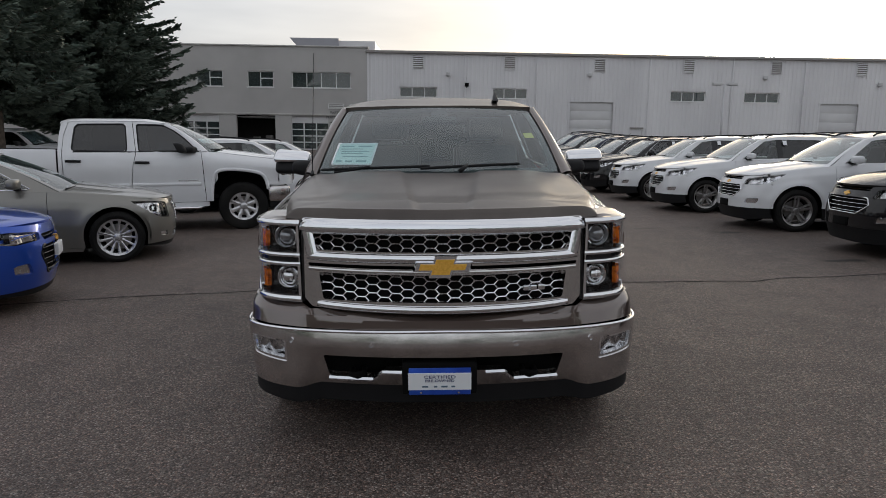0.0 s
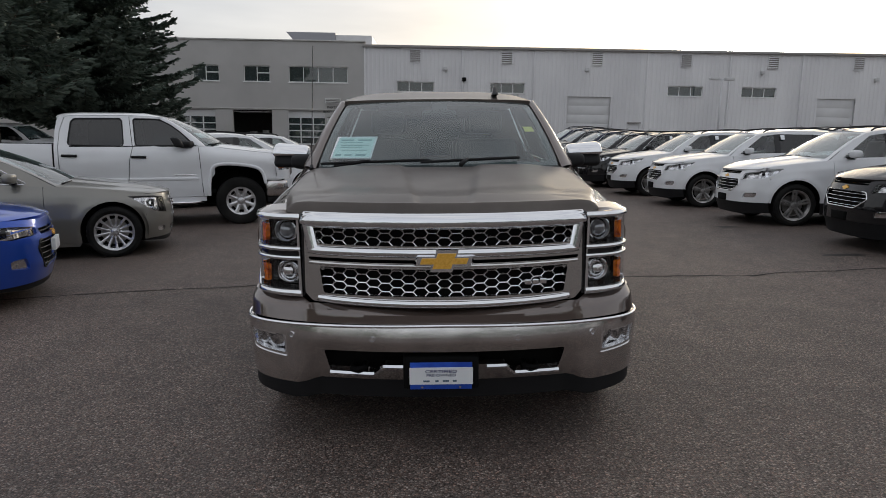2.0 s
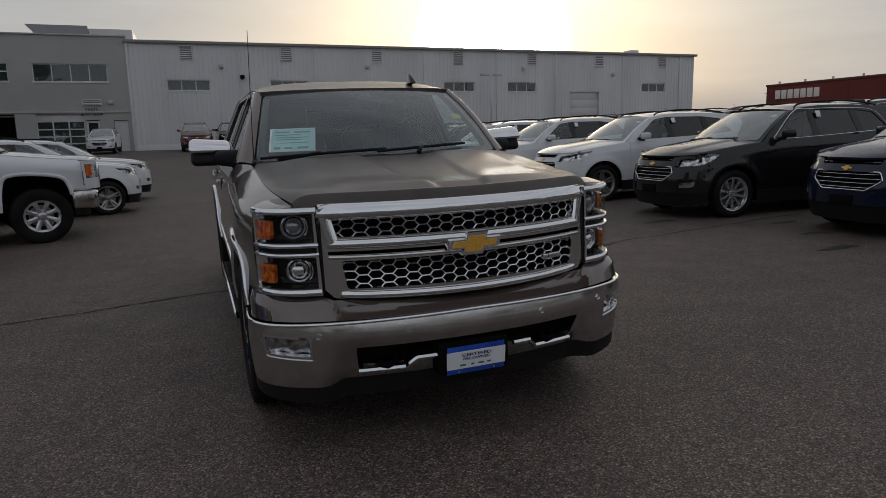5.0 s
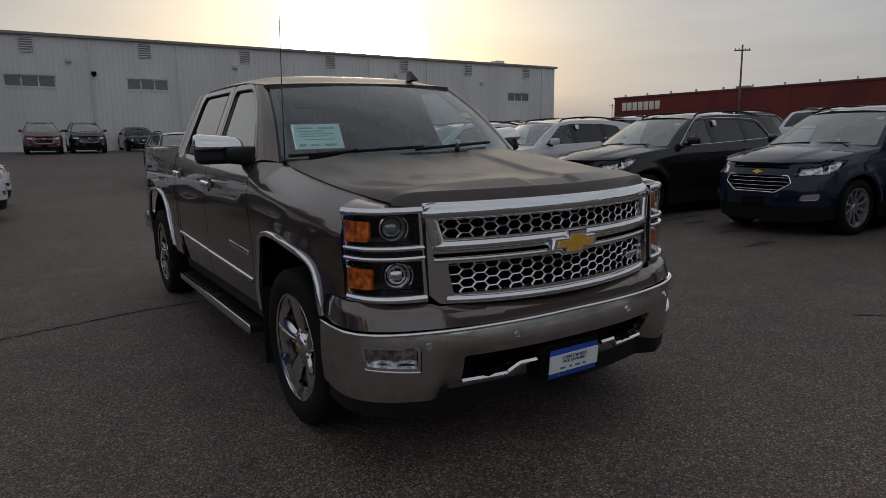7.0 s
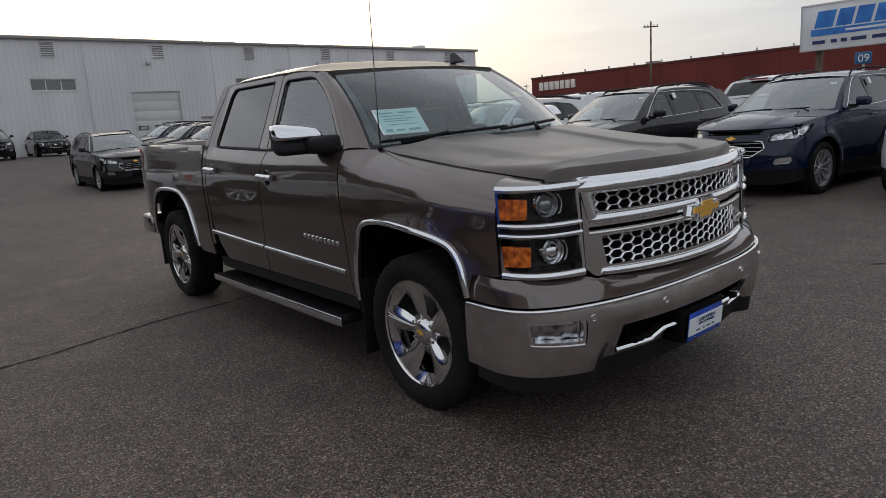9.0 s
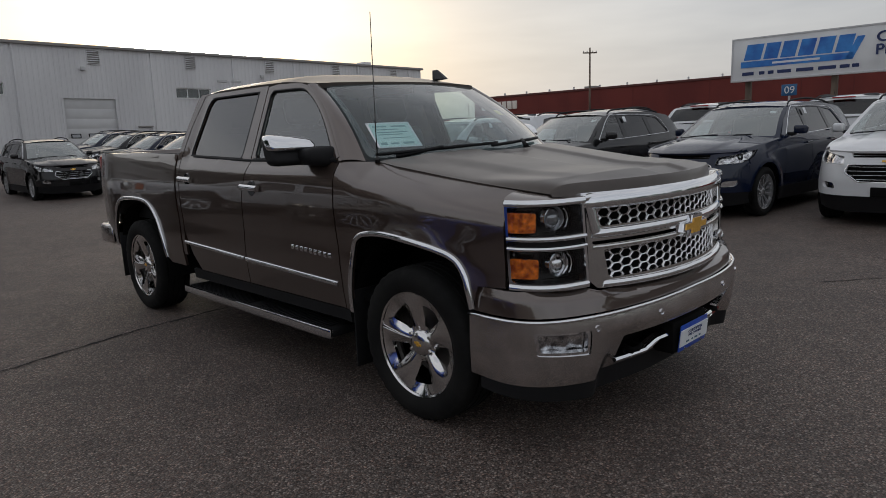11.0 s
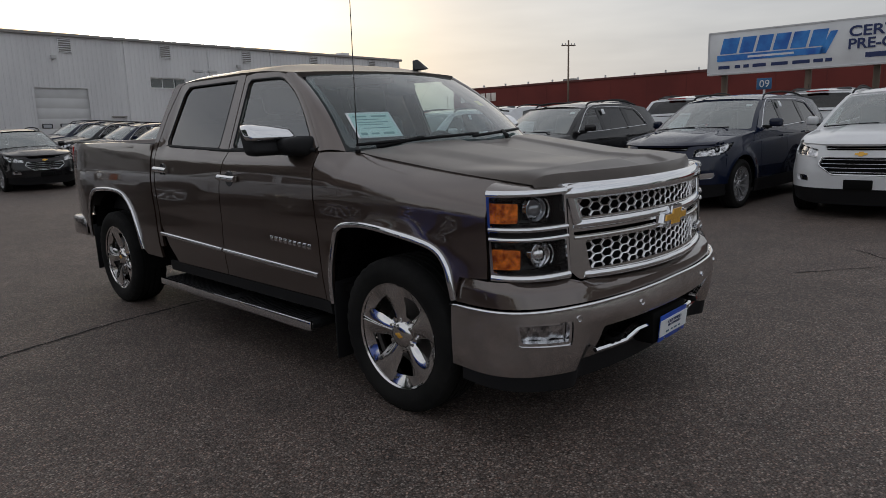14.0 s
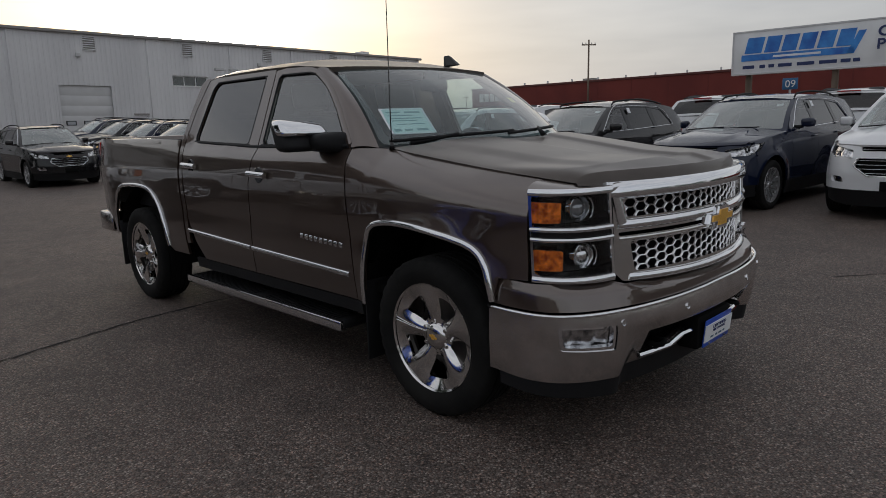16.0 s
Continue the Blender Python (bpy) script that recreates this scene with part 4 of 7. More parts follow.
    for x0, x1, lift in ((-0.78, -0.06, 0.055), (-0.12, 0.52, 0.085)):
        us = np.linspace(x0, x1, 14)
        p = screen_skin(us / 0.82, np.linspace(0.03, lift, 14)) + (0, -0.020, 0.016)
        bm = tube_bm([tuple(q) for q in p], 0.010, 6)
        tube_bm([tuple(p[0] + (0.1 if x0 < -0.5 else 0.25, -0.06, -0.015)), tuple(p[6] + (0, -0.012, 0.008))], [0.016, 0.010], 6, bm)
        part("wiper", bm, TRIM, t)

    # wheels and arches
    for hy, arch in ((1.005, FRONT_ARCH), (4.650, REAR_ARCH)):
        liner = bmesh.new()
        n = 20
        rings = []
        for k in range(n + 1):
            a = math.pi * (-0.06 + 1.12 * k / n)
            rings.append([liner.verts.new((sx, hy + 0.535 * math.cos(a), 0.45 + 0.525 * math.sin(a))) for sx in (-0.975, -0.62)])
        for A, B in zip(rings, rings[1:]):
            liner.faces.new((A[0], A[1], B[1], B[0]))
        cap = [r[1] for r in rings]
        liner.faces.new(cap)
        both("wheel_arch_liner", liner, UNDER, t)
        if hero:
            pts, nor = skin_points(arch, 70, 0.004)
            both("wheel_arch_trim", strip_bm(pts, nor, 0.032, 0.013), CHROME, t, "chrome wheel arch trim")
        else:
            pts, nor = skin_points(f_arch if hy < 2 else r_arch, 50, 0.004)
            both("wheel_arch_trim", strip_bm(pts, nor, 0.055, 0.022), side_paint, t)
    if hero:
        meshes = wheel_meshes("five_spoke_chrome", 0.405, 0.279, 0.275, (5, 0.100, 0.218, 0.20, 0.33, 0.0), (0.082, 0.116, 0.034), WHEEL_CHROME, cap=1.42)
    else:
        meshes = wheel_meshes("eight_hole_steel", 0.405, 0.240, 0.265, (8, 0.110, 0.205, 0.15, 0.235, 0.2), (0.085, 0.105, 0.012), ALLOY, cap=1.2)
    for hy in (1.005, 4.650):
        for x in (-0.872, 0.872):
            w = put_wheel(meshes, t, x, hy, 0.402, 0, 12 if hy < 2 else 0)
            if hero:
                bm = box_bm(-0.1085, -0.100, -0.026, 0.026, -0.006, 0.006, 0.002)
                part("cap_emblem", box_bm(-0.108, -0.100, -0.011, 0.011, -0.014, 0.014, 0.002, bm=bm), GOLD, w)
    part("chassis", box_bm(-0.62, 0.62, 0.35, 5.6, 0.34, 0.62), UNDER, t)
    part("engine_bay", box_bm(-0.60, 0.60, 0.40, 1.40, 0.40, 1.12), UNDER, t)

    # mirrors
    for s in (-1, 1):
        side = (lambda bm: bm) if s < 0 else mirrored

        def shell(x0, x1, y0, y1, z0, z1, bevel, lean):
            """A rounded shell whose top leans back and rises slightly outwards."""
            bm = box_bm(x0, x1, y0, y1, z0, z1, bevel, 4)
            for v in bm.verts:
                k = (v.co.x + 0.945) / -0.25
                up = (v.co.z - z0) / (z1 - z0)
                v.co.y += 0.03 * k * k + lean * up * up
                v.co.z += 0.018 * (k - 0.5) * up
                v.co.x -= (0.018 * up * up if v.co.x > -1.07 else -0.012 * up * up)
            return side(bm)

        body = part("door_mirror", shell(-1.203, -0.925, 1.828, 1.960, 1.322, 1.474, 0.036, 0.075), TRIM, t, "black door mirror with a chrome cap")
        if hero:
            part("mirror_cap", shell(-1.212, -0.932, 1.820, 1.930, 1.404, 1.492, 0.030, 0.080), CHROME, body, "chrome mirror cap")
        arm = box_bm(-1.06, -0.885, 1.70, 1.90, 1.300, 1.425, 0.038, 4)
        for v in arm.verts:
            k = (v.co.x + 0.885) / -0.175
            v.co.y += 0.075 * k - 0.02
            v.co.z += (0.028 if v.co.z < 1.36 else -0.012) * k
        part("mirror_arm", side(arm), TRIM, body)

    # door handles
    for y in (2.40, 3.385):
        z = 1.162 if y < 3 else 1.196
        bm = strip_bm(*skin_points([(y + 0.02, z), (y + 0.235, z + 0.007)], 10, 0.016), 0.040, 0.024)
        both("door_handle", bm, CHROME if hero else TRIM, t, "chrome door handle" if hero else "")
        cup = lathe_bm([(-0.003, 0.0), (-0.0035, 0.048), (0.012, 0.055)], 20, "x")
        X = truck_skin(np.array(y + 0.13), np.array(z))
        both("handle_cup", moved(cup, Matrix.Translation((float(X[0]) - 0.001, y + 0.13, z))), BLACK if hero else side_paint, t)

    # front end
    holes = []
    fog = []
    for sgn in (-1, 1):
        h = rounded([(s_of_x(0.755), 0.482), (s_of_x(0.946), 0.494), (s_of_x(0.952), 0.602), (s_of_x(0.748), 0.594)], 0.012)
        fog.append(h)
        holes.append([(sgn * a, b) for a, b in h])
    inlet = rounded([(-0.572, 0.532), (-0.556, 0.406), (-0.338, 0.406), (-0.288, 0.454), (0.288, 0.454), (0.338, 0.406), (0.556, 0.406), (0.572, 0.532)], 0.012)
    holes.append([(s_of_x(x), z) for x, z in inlet])
    E = float(PLAN_S[-1])
    outline = [(-E, 0.352), (-E * 0.86, 0.346), (s_of_x(-0.72), 0.346), (s_of_x(-0.56), 0.352), (s_of_x(0.56), 0.352), (s_of_x(0.72), 0.346), (E * 0.86, 0.346), (E, 0.352), (E, 0.640), (E * 0.8, 0.643), (s_of_x(0.6), 0.650), (0, 0.657), (s_of_x(-0.6), 0.650), (-E * 0.8, 0.643), (-E, 0.640)]
    if hero:
        part("front_bumper", panel(bumper_skin, 0.016, outline, holes, 0.03), DUSTY_CHROME, t, "dusty chrome front bumper")
        top = [bumper_skin(np.array(a), np.array(b)) for a, b in zip(np.linspace(-E, E, 80), np.interp(np.abs(np.linspace(-E, E, 80)), [0, s_of_x(0.6), E * 0.8, E], [0.657, 0.650, 0.643, 0.640]))]
        part("bumper_edge", tube_bm([tuple(p + (0, 0.004, 0.002)) for p in top], 0.009, 8), CHROME, t, "bright chrome bumper edge")
        lipz = [(-0.556, 0.404), (-0.338, 0.404), (-0.288, 0.452), (-0.18, 0.452)]
        for sgn in (-1, 1):
            pts = []
            for (xa, za), (xb, zb) in zip(lipz, lipz[1:]):
                for k in range(6):
                    x, z = xa + (xb - xa) * k / 6, za + (zb - za) * k / 6
                    p = bumper_skin(np.array(s_of_x(x)), np.array(z))
                    pts.append((-sgn * p[0] if sgn > 0 else p[0], p[1] - 0.006, p[2] - 0.006))
            bm = tube_bm(pts, 0.013, 6)
            bmesh.ops.recalc_face_normals(bm, faces=bm.faces)
            part("bumper_lip", bm, CHROME, t)
            hook = [(sgn * 0.45, 0.14, 0.430), (sgn * 0.45, 0.075, 0.424), (sgn * 0.43, 0.062, 0.426), (sgn * 0.39, 0.07, 0.430), (sgn * 0.39, 0.14, 0.434)]
            part("tow_hook", tube_bm(hook, 0.014, 8), UNDER, t)
        part("bumper_inlet", box_bm(-0.60, 0.60, 0.170, 0.21, 0.36, 0.60), UNDER, t)
        for x in (-0.72, -0.335, 0.335, 0.70):
            p = bumper_skin(np.array(s_of_x(x)), np.array(0.600))
            a = math.degrees(math.atan2(float(np.interp(abs(x) + 0.02, PLAN[:, 0], PLAN[:, 1]) - np.interp(abs(x) - 0.02, PLAN[:, 0], PLAN[:, 1])), 0.04)) * (1 if x > 0 else -1)
            part("parking_sensor", moved(lathe_bm([(-0.004, 0.0), (-0.004, 0.008), (-0.001, 0.0095), (-0.001, 0.012), (-0.005, 0.0135), (0.006, 0.0145)], 18, "y"), pose(*p, 0, 0, a)), CHROME, t)
        # fog lamps
        for sgn in (-1, 1):
            frame_hole = [(s, z) for s, z in rounded([(s_of_x(0.766), 0.499), (s_of_x(0.934), 0.509), (s_of_x(0.939), 0.592), (s_of_x(0.760), 0.584)], 0.01)]
            sg = lambda f, s=sgn: [(s * a, b) for a, b in f]  # noqa: E731
            b1 = panel(lambda s, z: bumper_skin(s, z) + (0, 0.008, 0), 0.012, sg(fog[0]), [sg(frame_hole)], 0.03, flip=sgn < 0 and False)
            fl = part("fog_lamp", b1, CHROME, t, "rectangular fog lamp with a chrome bezel")
            part("fog_lens", panel(lambda s, z: bumper_skin(s, z) + (0, 0.022, 0), 0.03, sg(frame_hole), thick=0), LENS, fl).visible_shadow = False
            part("fog_reflector", panel(lambda s, z: bumper_skin(s, z) + np.stack([0 * s, 0.050 + 0.006 * np.sin(s * 60), 0 * s], -1), 0.012, sg(fog[0]), thick=0), FOG_MIRROR, fl)
        # painted cap over the bumper
        xs = [-0.685, -0.62, -0.45, 0, 0.45, 0.62, 0.685]
        capline = [(-E * 0.985, 0.655), *[(s_of_x(x), 0.662) for x in (-0.9, -0.6, -0.3, 0, 0.3, 0.6, 0.9)], (E * 0.985, 0.655), (E * 0.97, 0.772), *[(s_of_x(x), 0.770) for x in (0.95, 0.80, 0.70)], (s_of_x(0.64), 0.745), (s_of_x(0.3), 0.738), (0, 0.733), (s_of_x(-0.3), 0.738), (s_of_x(-0.64), 0.745), *[(s_of_x(x), 0.770) for x in (-0.70, -0.80, -0.95)], (-E * 0.97, 0.772)]

        def cap_skin(s, z):
            p = bumper_skin(s, np.full_like(z, 0.66), 0.016)
            k = np.clip((z - 0.66) / (ramp(np.abs(p[:, 0]), [0, 0.60, 0.70], [0.735, 0.745, 0.771]) - 0.66), 0, 1)
            front = np.clip(1 - p[:, 1] / 0.55, 0, 1)
            shelf = 0.008 * k + 0.058 * ease(k, 0.62, 1.0) ** 1.3
            x = p[:, 0] - np.sign(s) * (shelf * 0.25 * (1 - front) + 0.008 * k * (1 - front))
            return np.stack([x, p[:, 1] + shelf * (0.3 + 0.7 * front) + 0.05 * ease(np.abs(p[:, 0]), 0.60, 0.75) * k * front, z], -1)

        part("bumper_cap", panel(cap_skin, 0.016, capline, thick=0.03), side_paint, t)
        dam = panel(lambda s, z: bumper_skin(s, np.full_like(z, 0.37), 0.008) * (1, 1, 0) + np.stack([0 * s, (0.37 - z) * 0.15, z], -1), 0.03, [(-E * 0.95, 0.290), (s_of_x(-0.72), 0.262), (s_of_x(0.72), 0.262), (E * 0.95, 0.290), (E * 0.96, 0.375), (-E * 0.96, 0.375)], thick=0.03)
        part("air_dam", dam, TRIM, t, "black plastic air dam")
        # grille
        g_out = rounded([(-0.693, 1.150), (-0.692, 0.960), (-0.688, 0.80), (-0.640, 0.750), (-0.30, 0.743), (0, 0.739), (0.30, 0.743), (0.640, 0.750), (0.688, 0.80), (0.692, 0.960), (0.693, 1.150), (0.670, 1.182), (-0.670, 1.182)], 0.014)
        m1 = rounded([(-0.612, 1.030), (0.612, 1.030), (0.632, 1.108), (-0.632, 1.108)], 0.010)
        slot = rounded([(-0.655, 0.950), (0.655, 0.950), (0.657, 0.966), (-0.657, 0.966)], 0.004)
        m2 = rounded([(-0.582, 0.792), (0.582, 0.792), (0.602, 0.922), (-0.602, 0.922)], 0.010)
        grille = part("grille", panel(grille_skin, 0.012, g_out, [m1, slot, m2], 0.06), SATIN, t, "satin chrome grille surround")
        for z, w, h, x1, mat in ((1.147, 0.074, 0.032, 0.690, CHROME), (0.999, 0.044, 0.024, 0.655, CHROME), (0.9375, 0.020, 0.012, 0.655, SATIN), (0.766, 0.036, 0.022, 0.612, CHROME)):
            xs = np.linspace(-x1, x1, 60)
            P = grille_skin(xs, z - 0.010 * (1 - (xs / x1) ** 2) * (1 if z < 0.8 else 0))
            P[:, 1] += 0.7 * h * (np.abs(xs) / x1) ** 14
            bm = strip_bm([tuple(q) for q in P], [(0.0, -1, 0.1 if mat is SATIN else 0.42)] * 60, w, h)
            part("grille_bar", bm, mat, grille, "polished chrome bar")
        for sgn in (-1, 1):
            P = [grille_skin(np.array(sgn * x), np.array(z)) for x, z in ((0.664, 1.165), (0.658, 1.12), (0.646, 1.06), (0.634, 1.005))]
            part("grille_end", strip_bm([tuple(q) for q in P], [(0.25 * sgn, -1, 0)] * 4, 0.054, 0.013), CHROME, grille)
        back = lambda x, z: grille_skin(x, z) + np.stack([0 * x, 0.030 + 0 * x, 0 * x], -1)  # noqa: E731
        part("upper_mesh", honeycomb(-0.618, 0.618, 1.026, 1.116, 0.0375, 0.020, 0.0088, back, 0.007), MESH_CHROME, grille, "honeycomb mesh")
        part("lower_mesh", honeycomb(-0.590, 0.590, 0.788, 0.926, 0.0375, 0.020, 0.0088, back, 0.007), MESH_CHROME, grille, "honeycomb mesh")
        part("radiator", panel(lambda x, z: grille_skin(x, z) + np.stack([0 * x, 0.085 + 0 * x, 0 * x], -1), 0.1, rect(-0.66, 0.66, 0.75, 1.15), thick=0), UNDER, grille)
        half = [(-0.135, -0.021), (-0.054, -0.021), (-0.054, -0.054), (0.054, -0.054), (0.054, -0.021), (0.135, -0.021)]
        bow = [(x + 0.30 * z - 0.002, 0.968 + z) for x, z in half + [(-x, -z) for x, z in half]]
        emblem = part("emblem", extruded(bow, 0.038, grille_skin), CHROME, grille, "gold emblem with a chrome edge")
        c = np.mean(bow, 0)
        inner = [((x - c[0]) * 0.84 + c[0], (z - c[1]) * 0.70 + c[1]) for x, z in bow]
        part("emblem_face", extruded(inner, 0.042, grille_skin), GOLD, emblem, "gold face")
        for k, (x, w) in enumerate(((0.395, 0.030), (0.432, 0.030), (0.470, 0.034))):
            part("trim_badge", box_bm(x - w / 2, x + w / 2, 0.036 + 0.3 * (x - 0.395), 0.066 + 0.3 * (x - 0.395), 0.842, 0.868, 0.004), CHROME, grille)
        # headlamps
        for sgn in (-1, 1):
            mir = (lambda bm: bm) if sgn < 0 else mirrored
            face = [(0.0, 0.768), (LAMP_LEN, 0.776), (LAMP_LEN, 1.162), (0.012, 1.176)]
            win_u = rounded([(0.020, 1.012), (LAMP_LEN - 0.012, 1.010), (LAMP_LEN - 0.014, 1.140), (0.022, 1.148)], 0.006)
            win_l = rounded([(0.016, 0.800), (LAMP_LEN - 0.045, 0.800), (LAMP_LEN - 0.014, 0.812), (LAMP_LEN - 0.012, 0.950), (0.018, 0.946)], 0.006)
            mid = rounded([(0.012, 0.962), (LAMP_LEN - 0.006, 0.966), (LAMP_LEN - 0.006, 0.990), (0.012, 0.990)], 0.003)
            lamp = part("headlamp", mir(panel(lamp_skin, 0.008, face, [win_u, win_l, mid], 0.05, flip=True)), CHROME, t, "stacked headlamp in a chrome bezel")
            for zl, w, h in ((1.157, 0.028, 0.007), (1.000, 0.017, 0.006), (0.957, 0.017, 0.006), (0.785, 0.026, 0.007)):
                ss = np.linspace(0.006, LAMP_LEN - 0.002, 24)
                P = lamp_skin(ss, zl + 0 * ss)
                ang = np.linspace(-1.45, -2.9, 24)
                part("bezel_bar", mir(strip_bm([tuple(q) for q in P], [(math.cos(q), math.sin(q), 0.25) for q in ang], w, h)), CHROME, lamp)
            part("bezel_gap", mir(panel(lambda s, z: lamp_skin(s, z, 0.012), 0.03, mid, thick=0, flip=True)), GLOSS_BLACK, lamp)
            for win, zc_, sc in ((win_u, 1.078, 0.136), (win_l, 0.874, 0.126)):
                part("lamp_lens", mir(panel(lambda s, z: lamp_skin(s, z, 0.006), 0.03, win, thick=0, flip=True)), LENS, lamp).visible_shadow = False
                part("lamp_housing", mir(panel(lambda s, z: lamp_skin(s, z, 0.115), 0.02, [(a, b) for a, b in win], thick=0, flip=True)), GLOSS_BLACK, lamp)
                part("lamp_wall", mir(panel(lambda s, z: lamp_skin(s, z, 0.010), 0.008, [(a, b) for a, b in win], [[(a + (0.004 if a < LAMP_LEN / 2 else -0.004), b + (0.004 if b < zc_ else -0.004)) for a, b in win]], 0.105, flip=True)), GLOSS_BLACK, lamp)
                am = rounded([(LAMP_LEN * 0.615, zc_ - 0.052), (LAMP_LEN * 0.948, zc_ - 0.054), (LAMP_LEN * 0.948, zc_ + 0.036), (LAMP_LEN * 0.60, zc_ + 0.034)], 0.008)
                part("turn_lamp", mir(panel(lambda s, z: lamp_skin(s, z, 0.024), 0.012, am, thick=0.02, flip=True)), AMBER, lamp, "amber turn lamp")
                P = lamp_skin(np.array(sc), np.array(zc_), 0.072)
                ringm = lathe_bm([(0.02, 0.042), (-0.006, 0.050), (-0.013, 0.054), (-0.012, 0.057), (-0.002, 0.059), (0.012, 0.060)], 36, "y")
                turn = -14
                part("projector_ring", mir(moved(ringm, pose(float(P[0]), float(P[1]), float(P[2]), 0, 0, turn))), CHROME, lamp)
                ball = lathe_bm([(0.012 - 0.034 * math.cos(a), 0.042 * math.sin(a)) for a in np.linspace(0, 1.5, 8)], 28, "y")
                part("projector_lens", mir(moved(ball, pose(float(P[0]), float(P[1]), float(P[2]), 0, 0, turn))), REFLECTOR if zc_ < 0.95 else SMOKED, lamp)
                arc = [lamp_skin(np.array(sc - 0.070 * math.cos(a)), np.array(zc_ + 0.062 * math.sin(a)), 0.060) for a in np.linspace(-0.8, 0.8, 12)]
                part("lamp_arc", mir(tube_bm([tuple(v) for v in arc], 0.004, 6)), CHROME, lamp)
            gapm = [lamp_skin(np.array(-0.006), np.array(z), 0.015) for z in np.linspace(0.77, 1.17, 6)]
            part("bezel_seal", mir(tube_bm([tuple(v) for v in gapm], 0.009, 6)), GLOSS_BLACK, lamp)
        # side trim
        both("door_moulding", strip_bm(*skin_points([(1.632, 0.640), (2.698, 0.672)], 24, 0.002), 0.030, 0.012), CHROME, t, "chrome door moulding")
        both("door_moulding", strip_bm(*skin_points([(2.722, 0.673), (3.660, 0.706)], 24, 0.002), 0.030, 0.012), CHROME, t, "chrome door moulding")
        for k in range(9):
            y = 1.678 + k * 0.0485
            both("badge_bar", strip_bm(*skin_points([(y, 0.799 + k * 0.002), (y + 0.032, 0.800 + k * 0.002)], 4, 0.0), 0.030, 0.006), CHROME, t)
        # running boards
        for sgn in (-1, 1):
            mir = (lambda bm: bm) if sgn < 0 else mirrored
            rbm = box_bm(-1.020, -0.830, 1.715, 3.715, 0.300, 0.352, 0.018, 3)
            board = part("running_board", mir(rbm), TRIM, t, "black running board with a chrome edge")
            rib = None
            for k in range(58):
                y = 1.79 + k * 0.0325
                if 2.60 < y < 2.72:
                    continue
                if rib is None:
                    rib = part("rib", mir(box_bm(-1.005, -0.845, 0, 0.014, 0.350, 0.360)), TRIM, board)
                    rib.location.y = y
                else:
                    o = new("rib", rib.data)
                    o.parent = board
                    o.location.y = y
            edge = box_bm(-1.034, -1.008, 1.712, 3.718, 0.296, 0.356, 0.010, 2)
            part("board_edge", mir(edge), CHROME, board, "chrome edge")
            for y in (1.95, 2.68, 3.45):
                part("board_bracket", mir(box_bm(-0.86, -0.60, y, y + 0.06, 0.31, 0.40)), UNDER, board)
            flap = box_bm(-1.000, -0.760, 1.500, 1.512, 0.17, 0.62, 0.004)
            part("mud_flap", mir(flap), TRIM, t, "black mud flap")
            flap = box_bm(-1.000, -0.760, 5.150, 5.165, 0.24, 0.66, 0.004)
            part("mud_flap", mir(flap), TRIM, t, "black mud flap")
        # aerials
        bm = tube_bm([(-0.846, 1.400, 1.325), (-0.842, 1.405, 1.36)], [0.016, 0.009], 10)
        tube_bm([(-0.842, 1.405, 1.355), (-0.838, 1.41, 1.5), (-0.812, 1.428, 2.12)], [0.0036, 0.0032, 0.0022], 6, bm)
        part("mast_aerial", bm, GLOSS_BLACK, t, "thin black mast aerial")
        bm = box_bm(-0.028, 0.028, -0.075, 0.060, 0, 0.080, 0.010, 3)
        for v in bm.verts:
            k = min(1.0, max(0.0, v.co.z / 0.080))
            v.co.x *= 1 - 0.80 * k**0.6
            v.co.y = v.co.y * (1 - 0.62 * k) + 0.045 * k
        part("roof_aerial", moved(bm, pose(0.440, 2.19, 1.850, -3, 0, 0)), GLOSS_BLACK, t, "black shark-fin roof aerial")
        # show plate under the grille
        plate = part("plate_frame", moved(box_bm(-0.147, 0.147, -0.003, 0.003, -0.054, 0.084, 0.002), pose(-0.020, -0.016, 0.402, 6)), PLATE_BLUE, t, "blue plastic show-plate frame")
        part("plate_bracket", box_bm(-0.200, 0.160, -0.002, 0.10, 0.345, 0.505, 0.01), UNDER, t)
        M = pose(-0.020, -0.022, 0.403, 6)
        part("plate_card", moved(box_bm(-0.150, 0.150, -0.002, 0.002, -0.028, 0.058), M), PAPER_WHITE, plate, "white show plate")
        part("plate_text", moved(text_bm("CERTIFIED", 0.022, 0.0008, 0.150), M @ pose(0.0, -0.004, 0.039)), INK_BLUE, plate)
        part("plate_text", moved(text_bm("PRE OWNED", 0.018, 0.0008, 0.138), M @ pose(0.0, -0.004, 0.020)), INK_BLUE, plate)
        for x, w in ((-0.070, 0.030), (-0.020, 0.016), (0.022, 0.030), (0.064, 0.018)):
            part("plate_mark", moved(box_bm(x - w / 2, x + w / 2, -0.004, -0.002, -0.014, -0.006), M), INK, plate)
        for x in (-0.09, 0.09):
            for z in (-0.042, 0.070):
                part("plate_screw", moved(lathe_bm([(-0.014, 0.0), (-0.013, 0.005), (-0.008, 0.006)], 10, "y"), pose(-0.020 + x, -0.009, 0.403 + z)), CHROME, plate)
    else:
        bm = box_bm(-0.985, 0.985, 0.06, 0.60, 0.46, 0.74, 0.05, 3)
        for v in bm.verts:
            v.co.y += 0.22 * (abs(v.co.x) / 1.0) ** 4 * (1 if v.co.y < 0.3 else 0)
        part("front_bumper", bm, DUSTY_CHROME, t, "dusty chrome front bumper")
        bm = box_bm(-0.93, 0.93, 0.16, 0.58, 0.35, 0.47, 0.03)
